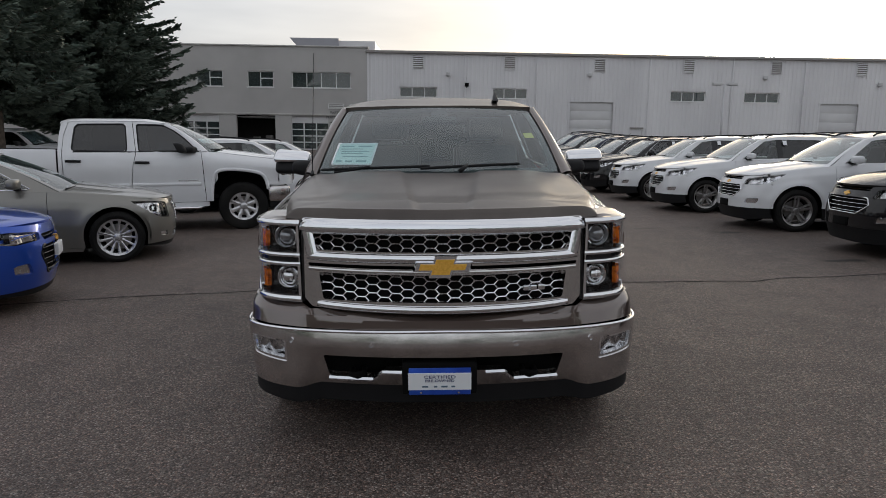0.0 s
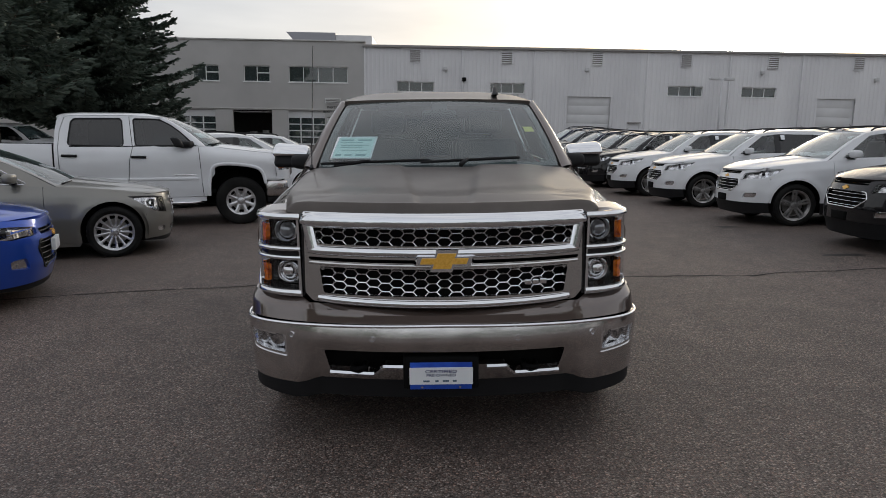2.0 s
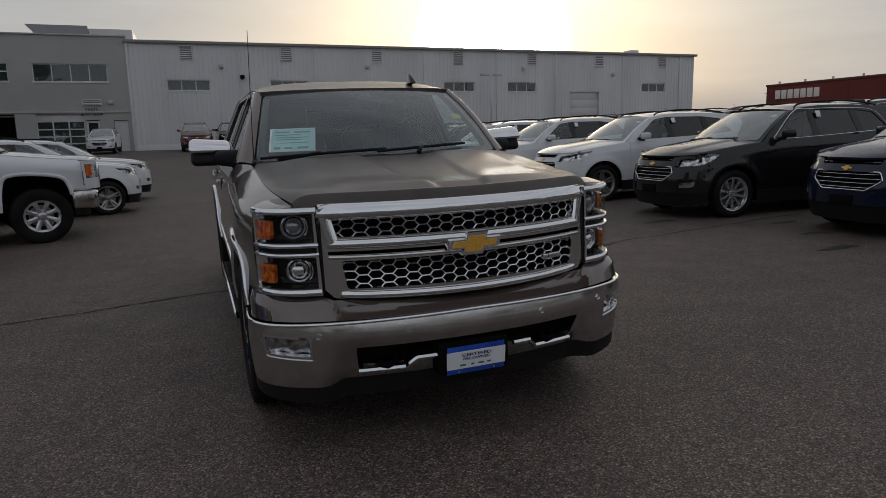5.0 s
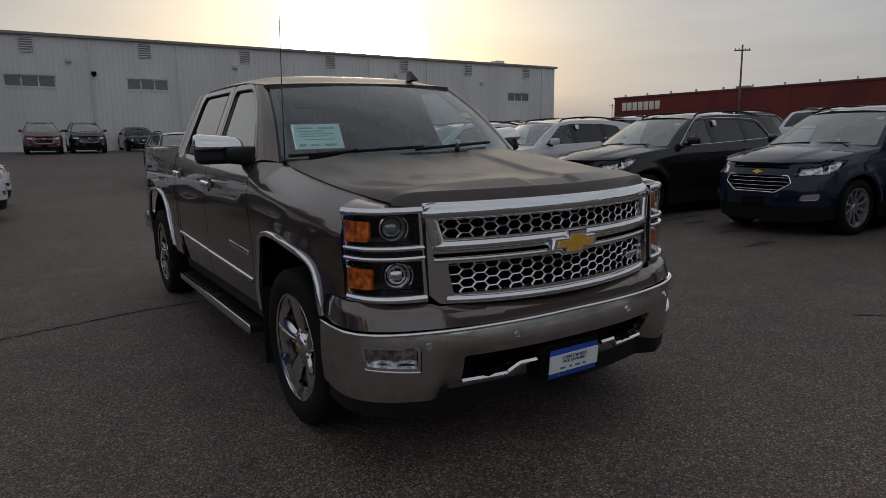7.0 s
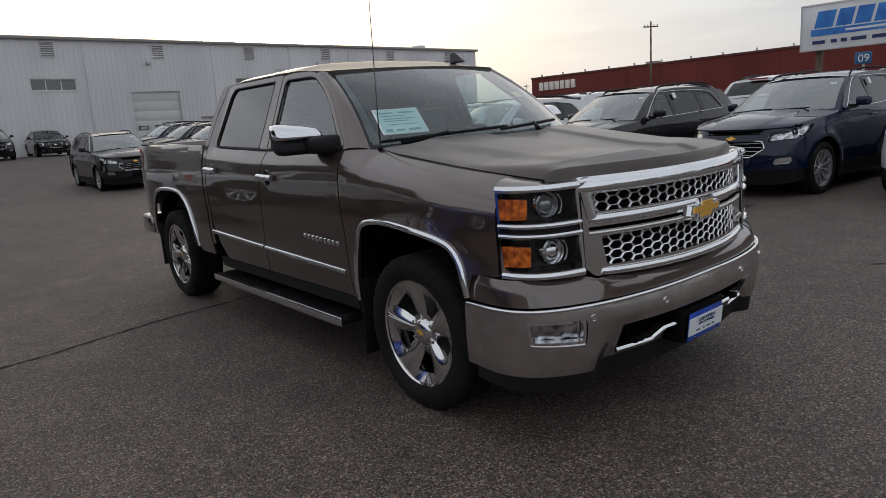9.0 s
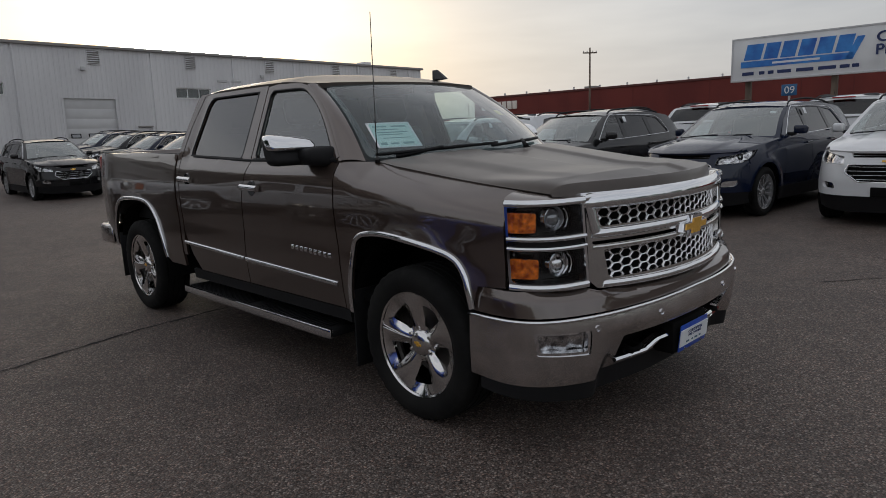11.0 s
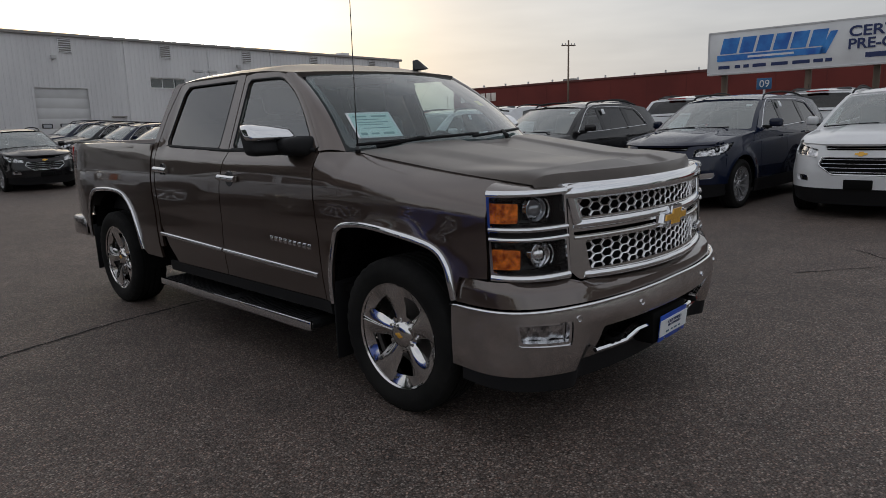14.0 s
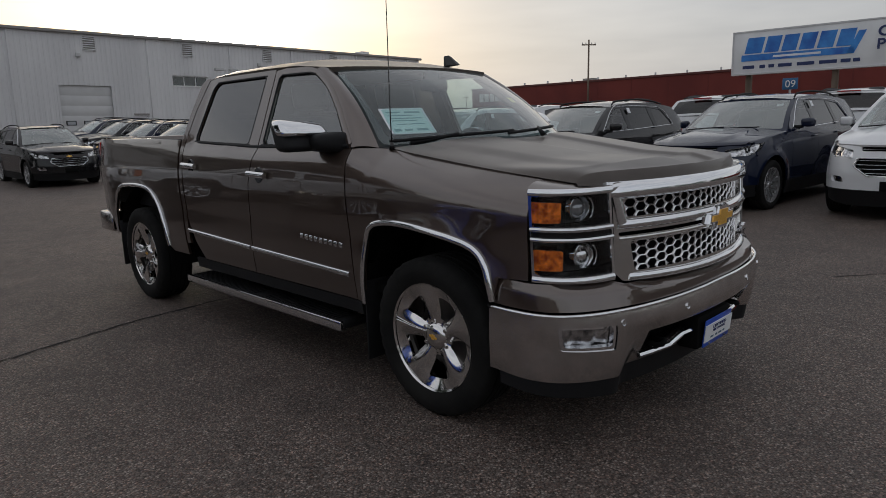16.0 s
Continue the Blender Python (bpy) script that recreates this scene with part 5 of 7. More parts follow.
        for v in bm.verts:
            v.co.y += 0.22 * (abs(v.co.x) / 0.93) ** 4 * (1 if v.co.y < 0.3 else 0)
        part("valance", bm, TRIM, t, "black plastic valance")
        bm = box_bm(-0.965, 0.965, 0.14, 0.575, 0.735, 0.82, 0.03, 2)
        for v in bm.verts:
            v.co.y += 0.20 * (abs(v.co.x) / 0.965) ** 4 * (1 if v.co.y < 0.3 else 0)
        part("bumper_cap", bm, side_paint, t)
        part("grille", box_bm(-0.60, 0.60, 0.12, 0.24, 0.80, 1.14, 0.04, 3), CHROME, t, "chrome grille")
        part("grille_mesh", box_bm(-0.54, 0.54, 0.112, 0.16, 0.83, 1.10, 0.01), UNDER, t)
        for sgn in (-1, 1):
            mir = (lambda bm: bm) if sgn < 0 else mirrored
            part("nose_corner", mir(panel(lambda s, z: lamp_skin(s, z, 0.002) * (1.03, 1, 1), 0.03, rect(0.0, LAMP_LEN + 0.02, 0.76, 1.185), [rect(0.06, LAMP_LEN * 0.90, 0.92, 1.13)], thick=0.05, flip=True)), side_paint, t)
            hl = part("headlamp", mir(panel(lambda s, z: lamp_skin(s, z, 0.004) * (1.03, 1, 1), 0.03, rect(0.055, LAMP_LEN * 0.91, 0.915, 1.135), thick=0.03, flip=True)), CAR_LAMP, t, "clear headlamp")
            part("turn_lamp", mir(panel(lambda s, z: lamp_skin(s, z, -0.006) * (1.03, 1, 1), 0.02, rect(LAMP_LEN * 0.66, LAMP_LEN * 0.90, 0.95, 1.12), thick=0.02, flip=True)), AMBER, hl, "amber turn lamp")
        both("door_moulding", strip_bm(*skin_points([(1.66, 0.80), (2.69, 0.805)], 20, 0.0), 0.055, 0.012), side_paint, t)
        both("door_moulding", strip_bm(*skin_points([(2.73, 0.805), (3.62, 0.81)], 20, 0.0), 0.055, 0.012), side_paint, t)
        both("badge_bar", strip_bm(*skin_points([(1.70, 0.865), (2.02, 0.866)], 6, 0.0), 0.016, 0.006), CHROME, t)
        for sgn in (-1, 1):
            mir = (lambda bm: bm) if sgn < 0 else mirrored
            part("step_bar", mir(tube_bm([(-0.90, 1.60, 0.42), (-1.0, 1.72, 0.40), (-1.0, 3.6, 0.40), (-0.90, 3.72, 0.42)], 0.045, 10, flat=0.6)), CHROME, t, "chrome step bar")
    return t


SMOKED = material("smoked_projector", (0.28, 0.29, 0.31), 0.05, 0.6, 1.0)
CARD_INK = material("faded_green_print", (0.30, 0.44, 0.45), 0.6)
INK_BLUE = material("navy_print", (0.015, 0.03, 0.13), 0.5)
hero_m = LOT @ pose(-0.010, 0, 0, 0, 0, -0.55)
hero = pickup(hero_m, BROWN, BROWN_TOP, "brown metallic crew-cab pickup with chrome grille, standing on the asphalt", True)

# price card on the passenger side, leaning against the windscreen
card = thing("price_card", hero_m @ Matrix.Translation((-0.578, 1.565, 1.468)) @ pose(0, 0, 0, -49, 0, -13), "pale green printed price card behind the windscreen", "sign card")
part("card_sheet", box_bm(-0.138, 0.138, -0.0015, 0.0015, -0.105, 0.105), PAPER, card)
bmw = box_bm(-0.144, -0.130, -0.003, 0.0, -0.110, 0.110)
box_bm(0.130, 0.144, -0.003, 0.0, -0.110, 0.110, bm=bmw)
box_bm(-0.144, 0.144, -0.003, 0.0, 0.098, 0.110, bm=bmw)
box_bm(-0.144, 0.144, -0.003, 0.0, -0.110, -0.098, bm=bmw)
part("card_border", bmw, PAPER_WHITE, card)
for x0, x1, z0, z1 in ((-0.11, -0.02, 0.070, 0.080), (0.01, 0.11, 0.068, 0.080), (-0.11, 0.05, 0.045, 0.050), (-0.10, 0.10, 0.020, 0.025), (-0.10, 0.06, 0.0, 0.005), (-0.08, 0.10, -0.030, -0.026), (-0.115, -0.075, -0.085, -0.066), (-0.05, 0.0, -0.082, -0.070), (0.03, 0.10, -0.084, -0.068)):
    part("print_bar", box_bm(x0, x1, -0.0035, -0.001, z0, z1), CARD_INK, card)
sticker = thing("windscreen_sticker", hero_m @ Matrix.Translation((0.648, 1.80, 1.590)) @ pose(0, 0, 0, -55, 0, 14), "pale yellow paper sticker inside the windscreen", "sticker")
part("sticker_sheet", box_bm(-0.035, 0.035, -0.001, 0.001, -0.03, 0.03), YELLOW, sticker)

# ---- parked cars ----
def stand(x, y, heading):
    """A pose on the ground: the vehicle's nose end points to heading (degrees from +x), turned with the slope."""
    e = 0.6
    zx = float(ground_z(x + e, y) - ground_z(x - e, y)) / (2 * e)
    zy = float(ground_z(x, y + e) - ground_z(x, y - e)) / (2 * e)
    up = Vector((-zx, -zy, 1)).normalized()
    f = Vector((math.cos(radians(heading)), math.sin(radians(heading)), 0))
    back = -(f - up * f.dot(up)).normalized()
    right = back.cross(up)
    return Matrix(((right.x, back.x, up.x, x), (right.y, back.y, up.y, y), (right.z, back.z, up.z, float(ground_z(x, y))), (0, 0, 0, 1)))


def axle(x, y, heading, spec):
    """The pose of a vehicle whose front axle's middle stands at (x, y)."""
    return stand(x + spec["oh"] * math.cos(radians(heading)), y + spec["oh"] * math.sin(radians(heading)), heading)


SUV = dict(L=4.77, W=1.84, oh=0.89, wb=2.857, R=0.362, arch=0.415,
           plan=[(0, 0), (0.25, 0.012), (0.48, 0.058), (0.66, 0.145), (0.785, 0.275), (0.858, 0.45), (0.898, 0.72), (0.915, 1.1), (0.92, 2.0), (0.92, 2.8), (0.915, 3.6), (0.895, 4.15), (0.84, 4.52), (0.70, 4.70), (0.40, 4.76), (0, 4.77)],
           top=[(0.0, 0.945), (0.20, 0.965), (0.45, 1.005), (0.9, 1.062), (1.35, 1.112), (1.7, 1.130), (2.6, 1.150), (3.6, 1.180), (4.3, 1.215), (4.77, 1.20)],
           A0=(1.40, 1.125), A1=(2.14, 1.585), roof=[(2.14, 1.585), (2.40, 1.632), (2.8, 1.655), (3.4, 1.645), (3.9, 1.61), (4.22, 1.565)], D=(4.52, 1.205),
           windows=[([(1.66, 1.165), (2.46, 1.178), (2.46, 1.578), (2.19, 1.548)], 0), ([(2.54, 1.180), (3.36, 1.205), (3.31, 1.572), (2.54, 1.585)], 1), ([(3.44, 1.208), (4.02, 1.235), (3.78, 1.515), (3.41, 1.562)], 1)],
           doors=[1.50, 2.50, 3.42], sill=0.20, clad=0.40, rear=0.32, tumble=0.47, rails=True)
SEDAN = dict(L=4.86, W=1.84, oh=0.82, wb=2.88, R=0.335, arch=0.385,
             plan=[(0, 0), (0.28, 0.022), (0.52, 0.095), (0.70, 0.225), (0.80, 0.36), (0.865, 0.54), (0.90, 0.80), (0.915, 1.1), (0.92, 2.0), (0.92, 2.8), (0.91, 3.6), (0.88, 4.2), (0.82, 4.6), (0.68, 4.80), (0.40, 4.85), (0, 4.86)],
             top=[(0.0, 0.80), (0.28, 0.82), (0.5, 0.84), (0.9, 0.885), (1.35, 0.945), (1.7, 0.955), (2.8, 0.985), (3.7, 1.01), (4.3, 1.02), (4.86, 1.0)],
             A0=(1.43, 0.948), A1=(2.34, 1.395), roof=[(2.34, 1.395), (2.62, 1.44), (2.95, 1.455), (3.3, 1.435), (3.6, 1.385)], D=(4.18, 1.02),
             windows=[([(1.79, 0.998), (2.55, 1.005), (2.55, 1.38), (2.42, 1.362)], 0), ([(2.63, 1.01), (3.62, 1.05), (3.34, 1.34), (2.63, 1.385)], 1)],
             doors=[1.58, 2.58, 3.55], sill=0.17, clad=0.22, rear=0.30, tumble=0.50, rails=False)


BOW = [(-0.135, -0.021), (-0.054, -0.021), (-0.054, -0.054), (0.054, -0.054), (0.054, -0.021), (0.135, -0.021), (0.135, 0.021), (0.054, 0.021), (0.054, 0.054), (-0.054, 0.054), (-0.054, 0.021), (-0.135, 0.021)]


def car(m, S, colour, label, category, wheels, chrome_trim=True, face="suv", interior=True):
    """A parked car: nose at the origin, length along +y."""
    t = thing({"suv": "parked_suv", "sedan": "parked_sedan", "small": "parked_compact_car"}[face], m, label, category)
    P = polyline(S["plan"], 400)
    PS = np.concatenate([[0], np.cumsum(np.hypot(*np.diff(P, axis=0).T))])
    half = int(np.argmax(P[:, 0]))
    L, W = S["L"], S["W"]
    ty, tz = zip(*S["top"])
    ztop = lambda y: ramp(y, ty, tz)  # noqa: E731
    hubs = (S["oh"], S["oh"] + S["wb"])

    def prof(z, y):
        zt = ztop(y)
        q = (z - S["sill"]) / (zt - S["sill"])
        return ramp(q, [0, 0.15, 0.45, 0.72, 0.86, 1.0], [0.955, 0.978, 1.0, 0.996, 0.982, 0.935])

    def flare(x, y, z):
        for hy in hubs:
            d = np.hypot(y - hy, z - S["R"])
            x = x + 0.022 * np.exp(-(((d - S["arch"] - 0.03) / 0.08) ** 2))
        return x

    def wrap(s, z):
        """The skin right round the car: s from the middle of the nose along the plan, to the left for minus."""
        a = np.abs(s)
        x, y = np.interp(a, PS, P[:, 0]), np.interp(a, PS, P[:, 1])
        front, back = np.clip(1 - y / 0.75, 0, 1) ** 0.7, np.clip((y - (L - 0.6)) / 0.6, 0, 1)
        rake = ramp(z, [0.15, 0.40, 0.60, 0.80, 1.0, 1.25], [0.075, 0.0, 0.004, 0.045, 0.15, 0.3])
        rr = ramp(z, [0.15, 0.45, 0.70, 1.0, 1.25], [0.08, 0.0, 0.03, 0.10, 0.16])
        xx = flare(x * prof(z, y), y, z)
        return np.stack([np.sign(s) * xx, y + rake * front - rr * back, z], -1)

    def sy(y):
        return float(np.interp(y, P[np.argsort(P[:, 1], kind="stable"), 1], PS[np.argsort(P[:, 1], kind="stable")]))

    def flank(y, z):
        """The right-hand flank and, over the belt, the slope of the side windows."""
        y = np.asarray(y, float)
        a = np.interp(y, P[:, 1], P[:, 0])
        zt = ztop(y)
        low = flare(a * prof(np.minimum(z, zt), y), y, z)
        return np.stack([-np.where(z > zt, a * 0.935 - (z - zt) * S["tumble"], low), y, z], -1)

    def arch_line(hy, n=16, r=S["arch"]):
        return [(hy + r * math.cos(a), S["R"] + 0.02 + r * math.sin(a)) for a in np.linspace(math.pi * 1.08, -math.pi * 0.08, n)]

    fl = dict(thick=0.02, flip=True)
    st = 0.045
    d0, d1, d2 = S["doors"]
    c = S["clad"]
    yf = hubs[0] - S["arch"] - 0.03
    fa = [q for q in arch_line(hubs[0]) if q[1] > c]
    ra = [q for q in arch_line(hubs[1]) if q[1] > c]
    # fenders, doors, quarters on both sides
    tops = lambda a, b, n=8: [(y, float(ztop(y))) for y in np.linspace(a, b, n)]  # noqa: E731
    e = sy(0.52 if face != "sedan" else 0.42)
    s_in = float(np.interp({"suv": 0.50}.get(face, 0.46), P[:half, 0], PS[:half]))
    mid = (s_in + e) / 2
    if face == "suv":
        lamp = rounded([(s_in + 0.005, 0.800), (mid, 0.800), (e - 0.02, 0.872), (e + 0.17, 0.992), (e - 0.02, 0.978), (mid + 0.02, 0.945), (s_in + 0.03, 0.900)], 0.02)
    elif face == "sedan":
        lamp = rounded([(s_in + 0.10, 0.545), (mid + 0.08, 0.575), (e + 0.02, 0.68), (e + 0.22, 0.802), (mid + 0.10, 0.790), (s_in + 0.13, 0.760)], 0.02)
    else:
        lamp = rounded([(s_in, 0.665), (mid, 0.645), (e + 0.05, 0.700), (e + 0.22, 0.770), (mid, 0.765), (s_in, 0.735)], 0.015)
    on_flank = [(float(np.interp(q, PS, P[:, 1])), z) for q, z in lamp]
    both("fender", panel(flank, 0.025, [(yf, c), (fa[0][0], c), *fa, (fa[-1][0], c), (d0, c), *tops(d0, yf)], [on_flank], **fl), colour, t)
    both("front_door", panel(flank, st, [(d0 + 0.006, c), (d1, c), *tops(d1, d0 + 0.006)], **fl), colour, t)
    notch = [q for q in ra if q[0] < d2]
    both("rear_door", panel(flank, st, [(d1 + 0.006, c), (min(notch[0][0], d2) if notch else d2, c), *notch, (d2, max(notch[-1][1] + 0.03, c) if notch else c), *tops(d2, d1 + 0.006)], **fl), colour, t)
    yr = L - 0.42
    left = [q for q in ra if q[0] > d2 + 0.006]
    both("rear_quarter", panel(flank, st, [(d2 + 0.006, left[0][1]), *left, (left[-1][0], c), (yr, c), *tops(yr, d2 + 0.006)], **fl), colour, t)
    sill = [(hubs[0] + S["arch"] + 0.02, S["sill"]), (hubs[1] - S["arch"] - 0.02, S["sill"]), (hubs[1] - S["arch"] + 0.005, c - 0.004), (hubs[0] + S["arch"] - 0.005, c - 0.004)]
    both("sill_panel", panel(flank, 0.06, sill, **fl), TRIM if face == "suv" else colour, t, "black sill panel" if face == "suv" else "")
    # nose
    sf = sy(yf)
    if face == "suv":
        upper = rounded([(-0.42, 0.885), (0.42, 0.885), (0.45, 0.932), (-0.45, 0.932)], 0.012)
        lower = rounded([(-0.31, 0.580), (0.31, 0.580), (0.49, 0.700), (0.45, 0.800), (-0.45, 0.800), (-0.49, 0.700)], 0.03)
        fogl = rounded([(0.60, 0.480), (0.83, 0.490), (0.87, 0.575), (0.63, 0.560)], 0.03)
        grilles = [upper, lower]
    elif face == "sedan":
        grilles = [rounded([(-0.28, 0.48), (0.28, 0.48), (0.38, 0.745), (-0.38, 0.745)], 0.03), rounded([(-0.40, 0.26), (0.40, 0.26), (0.44, 0.37), (-0.44, 0.37)], 0.03)]
        fogl = rounded([(0.60, 0.30), (0.76, 0.31), (0.78, 0.37), (0.60, 0.36)], 0.02)
    else:
        grilles = [rounded([(-0.40, 0.655), (0.40, 0.655), (0.44, 0.715), (-0.44, 0.715)], 0.015), rounded([(-0.40, 0.34), (0.40, 0.34), (0.50, 0.53), (0.46, 0.61), (-0.46, 0.61), (-0.50, 0.53)], 0.03)]
        fogl = rounded([(0.62, 0.36), (0.82, 0.38), (0.82, 0.46), (0.66, 0.47)], 0.02)
    flip = lambda q: [(-a, b) for a, b in q]  # noqa: E731
    head = [(s, float(ztop(np.interp(abs(s), PS, P[:, 1])))) for s in np.linspace(sf, -sf, 24)]
    holes = [lamp, flip(lamp), *grilles, fogl, flip(fogl)]
    part("front_bumper", panel(wrap, 0.032, [(-sf, c), (sf, c), *head], holes, 0.03), colour, t)
    part("front_valance", panel(lambda s, z: wrap(s, z) * (0.99, 1, 1) + np.stack([0 * s, 0.012 + 0 * s, 0 * s], -1), 0.05, [(-sf, c), (-sf, S["sill"] + 0.03), (-0.6, S["sill"] - 0.01), (0.6, S["sill"] - 0.01), (sf, S["sill"] + 0.03), (sf, c)], thick=0.03), TRIM, t, "black lower valance")
    inner = lambda k: (lambda s, z: wrap(s, z) + np.stack([-np.sign(s) * k * 0.6, k + 0 * s, 0 * s], -1))  # noqa: E731
    for q in (lamp, flip(lamp)):
        hl = part("headlamp", panel(inner(0.008), 0.05, q, thick=0.01), LENS, t, "clear headlamp")
        hl.visible_shadow = False
        part("lamp_reflector", panel(lambda s, z: inner(0.05)(s, z) + np.stack([0 * s, 0.010 * np.sin(s * 28), 0 * s], -1), 0.014, q, thick=0), CAR_LAMP, hl)
        cs = np.mean(q, 0)
        b = wrap(np.array([cs[0] * 0.93]), np.array([cs[1]]))[0]
        part("lamp_ring", moved(lathe_bm([(0.02, 0.028), (-0.01, 0.036), (-0.014, 0.044), (0.01, 0.052), (0.03, 0.054)], 20, "y"), Matrix.Translation((b[0] * 0.985, b[1] + 0.045, b[2]))), GLOSS_BLACK, hl)
    for q in (fogl, flip(fogl)):
        part("fog_lamp", panel(inner(0.018), 0.03, q, thick=0.0), CHROME if face == "suv" else REFLECTOR, t, "fog lamp in a bright bezel")
    for k, q in enumerate(grilles):
        gr = part("grille", panel(inner(0.05), 0.08, q, thick=0.0), UNDER, t, "black grille with bright bars")
        (x0, z0), (x1, z1) = np.min(q, 0), np.max(q, 0)
        n = max(1, int((z1 - z0) / 0.052))
        for j in range(n):
            z = z0 + (z1 - z0) * (j + 0.6) / (n + 0.2)
            xs = [a for a in np.linspace(x0, x1, 41) if within(q, np.array([a]), np.array([z]))[0]]
            if len(xs) < 3:
                continue
            line = wrap(np.array(xs), np.full(len(xs), z)) + (0, 0.014, 0)
            part("grille_bar", strip_bm([tuple(v) for v in line], [(0, -1, 0.1)] * len(xs), 0.009, 0.010), CHROME if face == "suv" else SATIN if face == "sedan" else GLOSS_BLACK, gr)
        if (face, k) not in (("sedan", 1), ("suv", 0), ("small", 0)):
            ring = [*q, q[0]]
            line = wrap(np.array([a for a, _ in ring]), np.array([b for _, b in ring])) + (0, -0.002, 0)
            part("grille_frame", tube_bm([tuple(v) for v in line], 0.010, 6), GLOSS_BLACK if face == "small" else CHROME, gr)
    emb_z = {"suv": 0.843, "sedan": 0.66, "small": 0.632}[face]
    b = wrap(np.array([0.0]), np.array([emb_z]))[0]
    part("emblem", extruded([(x * 0.52, emb_z + z * 0.52) for x, z in BOW], 0.012, lambda x, z: wrap(np.atleast_1d(x), np.atleast_1d(z))[0]), GOLD if face != "sedan" else CHROME, t)
    if face == "small":
        part("plate", box_bm(-0.15, 0.15, -0.020, 0.02, 0.46, 0.58, 0.004), PAPER_WHITE, t, "white show plate")
    if face == "suv":
        part("plate_bracket", box_bm(-0.16, 0.16, -0.016, 0.05, 0.40, 0.52, 0.008), UNDER, t)

    # hood
    yc = S["A0"][0]

    def hood(u, v):
        a = np.abs(u)
        xf = float(np.interp(yf * 0.62, P[:half, 1], P[:half, 0])) * 0.93
        yfr = np.interp(a * xf, P[:half, 0], P[:half, 1]) + 0.055 + 0.07 * ease(a, 0.5, 1.0)
        rear = yc + 0.02 - 0.20 * (1 - a**2) * 0.8
        y = yfr + (rear - yfr) * v
        hw = np.interp(y, P[:half, 1], P[:half, 0]) * 0.925
        hw = np.minimum(hw, ramp(v, [0, 0.4, 1], [xf, 0.83 * W / 1.84, 0.80 * W / 1.84]))
        z = ztop(y) + 0.012 + 0.062 * (1 - a**2.4) * ease(v, -0.35, 0.45) + 0.016 * (1 - ease(a, 0.50, 0.62)) * ease(v, 0, 0.3) - 0.020 * np.clip(1 - v / 0.12, 0, 1) ** 2
        return np.stack([u * hw, y, z], -1)

    part("hood", panel(hood, 0.05, [(-1, 0), (1, 0), (1, 1), (-1, 1)], thick=0.03, steps=(0.05, 0.05)), colour, t)
    # shoulders between hood and fenders
    def shoulder(w, y):
        a = flank(y, ztop(y) - 0.004)
        v = np.clip((y - yf * 0.6) / (yc - yf * 0.6), 0, 1)
        b = hood(-np.ones_like(y), v)
        k = w[:, None]
        return a * (1 - k) + b * k + np.stack([0 * y, 0 * y, 0.012 * np.sin(np.pi * w)], -1)

    both("fender_top", panel(shoulder, 0.1, [(0, yf * 0.8), (1, yf * 0.8), (1, yc), (0, d0)], thick=0.0, flip=True, steps=(0.34, 0.06)), colour, t)
    # glasshouse
    A0, A1, roof, D = S["A0"], S["A1"], S["roof"], S["D"]
    ry, rz = zip(*roof)
    belt = [(y, float(ztop(y)) + 0.001) for y in np.linspace(D[0], A0[0] + 0.12, 12)]
    side = [(A0[0] + 0.02, float(ztop(A0[0]))), ((A0[0] + A1[0]) / 2, (A0[1] + A1[1]) / 2 + 0.03), *roof, ((roof[-1][0] + D[0]) / 2 + 0.03, (roof[-1][1] + D[1]) / 2 + 0.02), (D[0], float(ztop(D[0])) + 0.001), *belt[1:]]
    wins = [(rounded(w, 0.04), tint) for w, tint in S["windows"]]
    ws = [w for w, _ in S["windows"]]
    opening = rounded([*[p for w in ws for p in (w[0], w[1])], *[p for w in ws[::-1] for p in (w[2], w[3])]], 0.03)
    both("window_frame", panel(flank, 0.035, side, [opening], 0.02, flip=True), colour, t)
    for a, b in zip(ws, ws[1:]):
        post = [(a[1][0] - 0.02, a[1][1]), (b[0][0] + 0.02, b[0][1]), (b[3][0] + 0.02, b[3][1]), (a[2][0] - 0.02, a[2][1])]
        both("window_post", panel(lambda y, z: flank(y, z) + (0.006, 0, 0), 0.05, post, thick=0.02, flip=True), GLOSS_BLACK, t, "black window post")
    for w, tint in wins:
        for o in both("side_window", panel(lambda y, z: flank(y, z) + (0.012, 0, 0), 0.10, w, thick=0, flip=True), TINT if tint else CLEAR, t):
            o.visible_shadow = False
    if chrome_trim:
        line = [(w0[0], w0[1] - 0.012) for w0 in (S["windows"][0][0][0], S["windows"][0][0][1], S["windows"][-1][0][1])]
        both("belt_trim", strip_bm(*skin_points(line, 24, 0.0, flank), 0.014, 0.008), CHROME, t, "chrome window trim")
        w0, wl = S["windows"][0][0], S["windows"][-1][0]
        line = [(w0[0][0] - 0.02, w0[0][1]), (w0[3][0] - 0.03, w0[3][1] + 0.012), (w0[2][0], w0[2][1] + 0.018), (S["windows"][1][0][2][0], S["windows"][1][0][2][1] + 0.016), (wl[2][0] + 0.03, wl[2][1] + 0.012), (wl[1][0] + 0.02, wl[1][1])]
        both("window_trim", strip_bm(*skin_points(line, 40, 0.0, flank), 0.012, 0.008), CHROME, t, "chrome window trim")

    def screen(u, v):
        ys, zs = A0[0] + (A1[0] - A0[0]) * v, A0[1] + (A1[1] - A0[1]) * v + 0.03 * np.sin(np.pi * v)
        hw = -flank(ys, zs + 0.0)[..., 0]
        return np.stack([u * hw, ys - (0.20 - 0.08 * v) * (1 - u**2), zs + 0.025 * (1 - u**2)], -1)

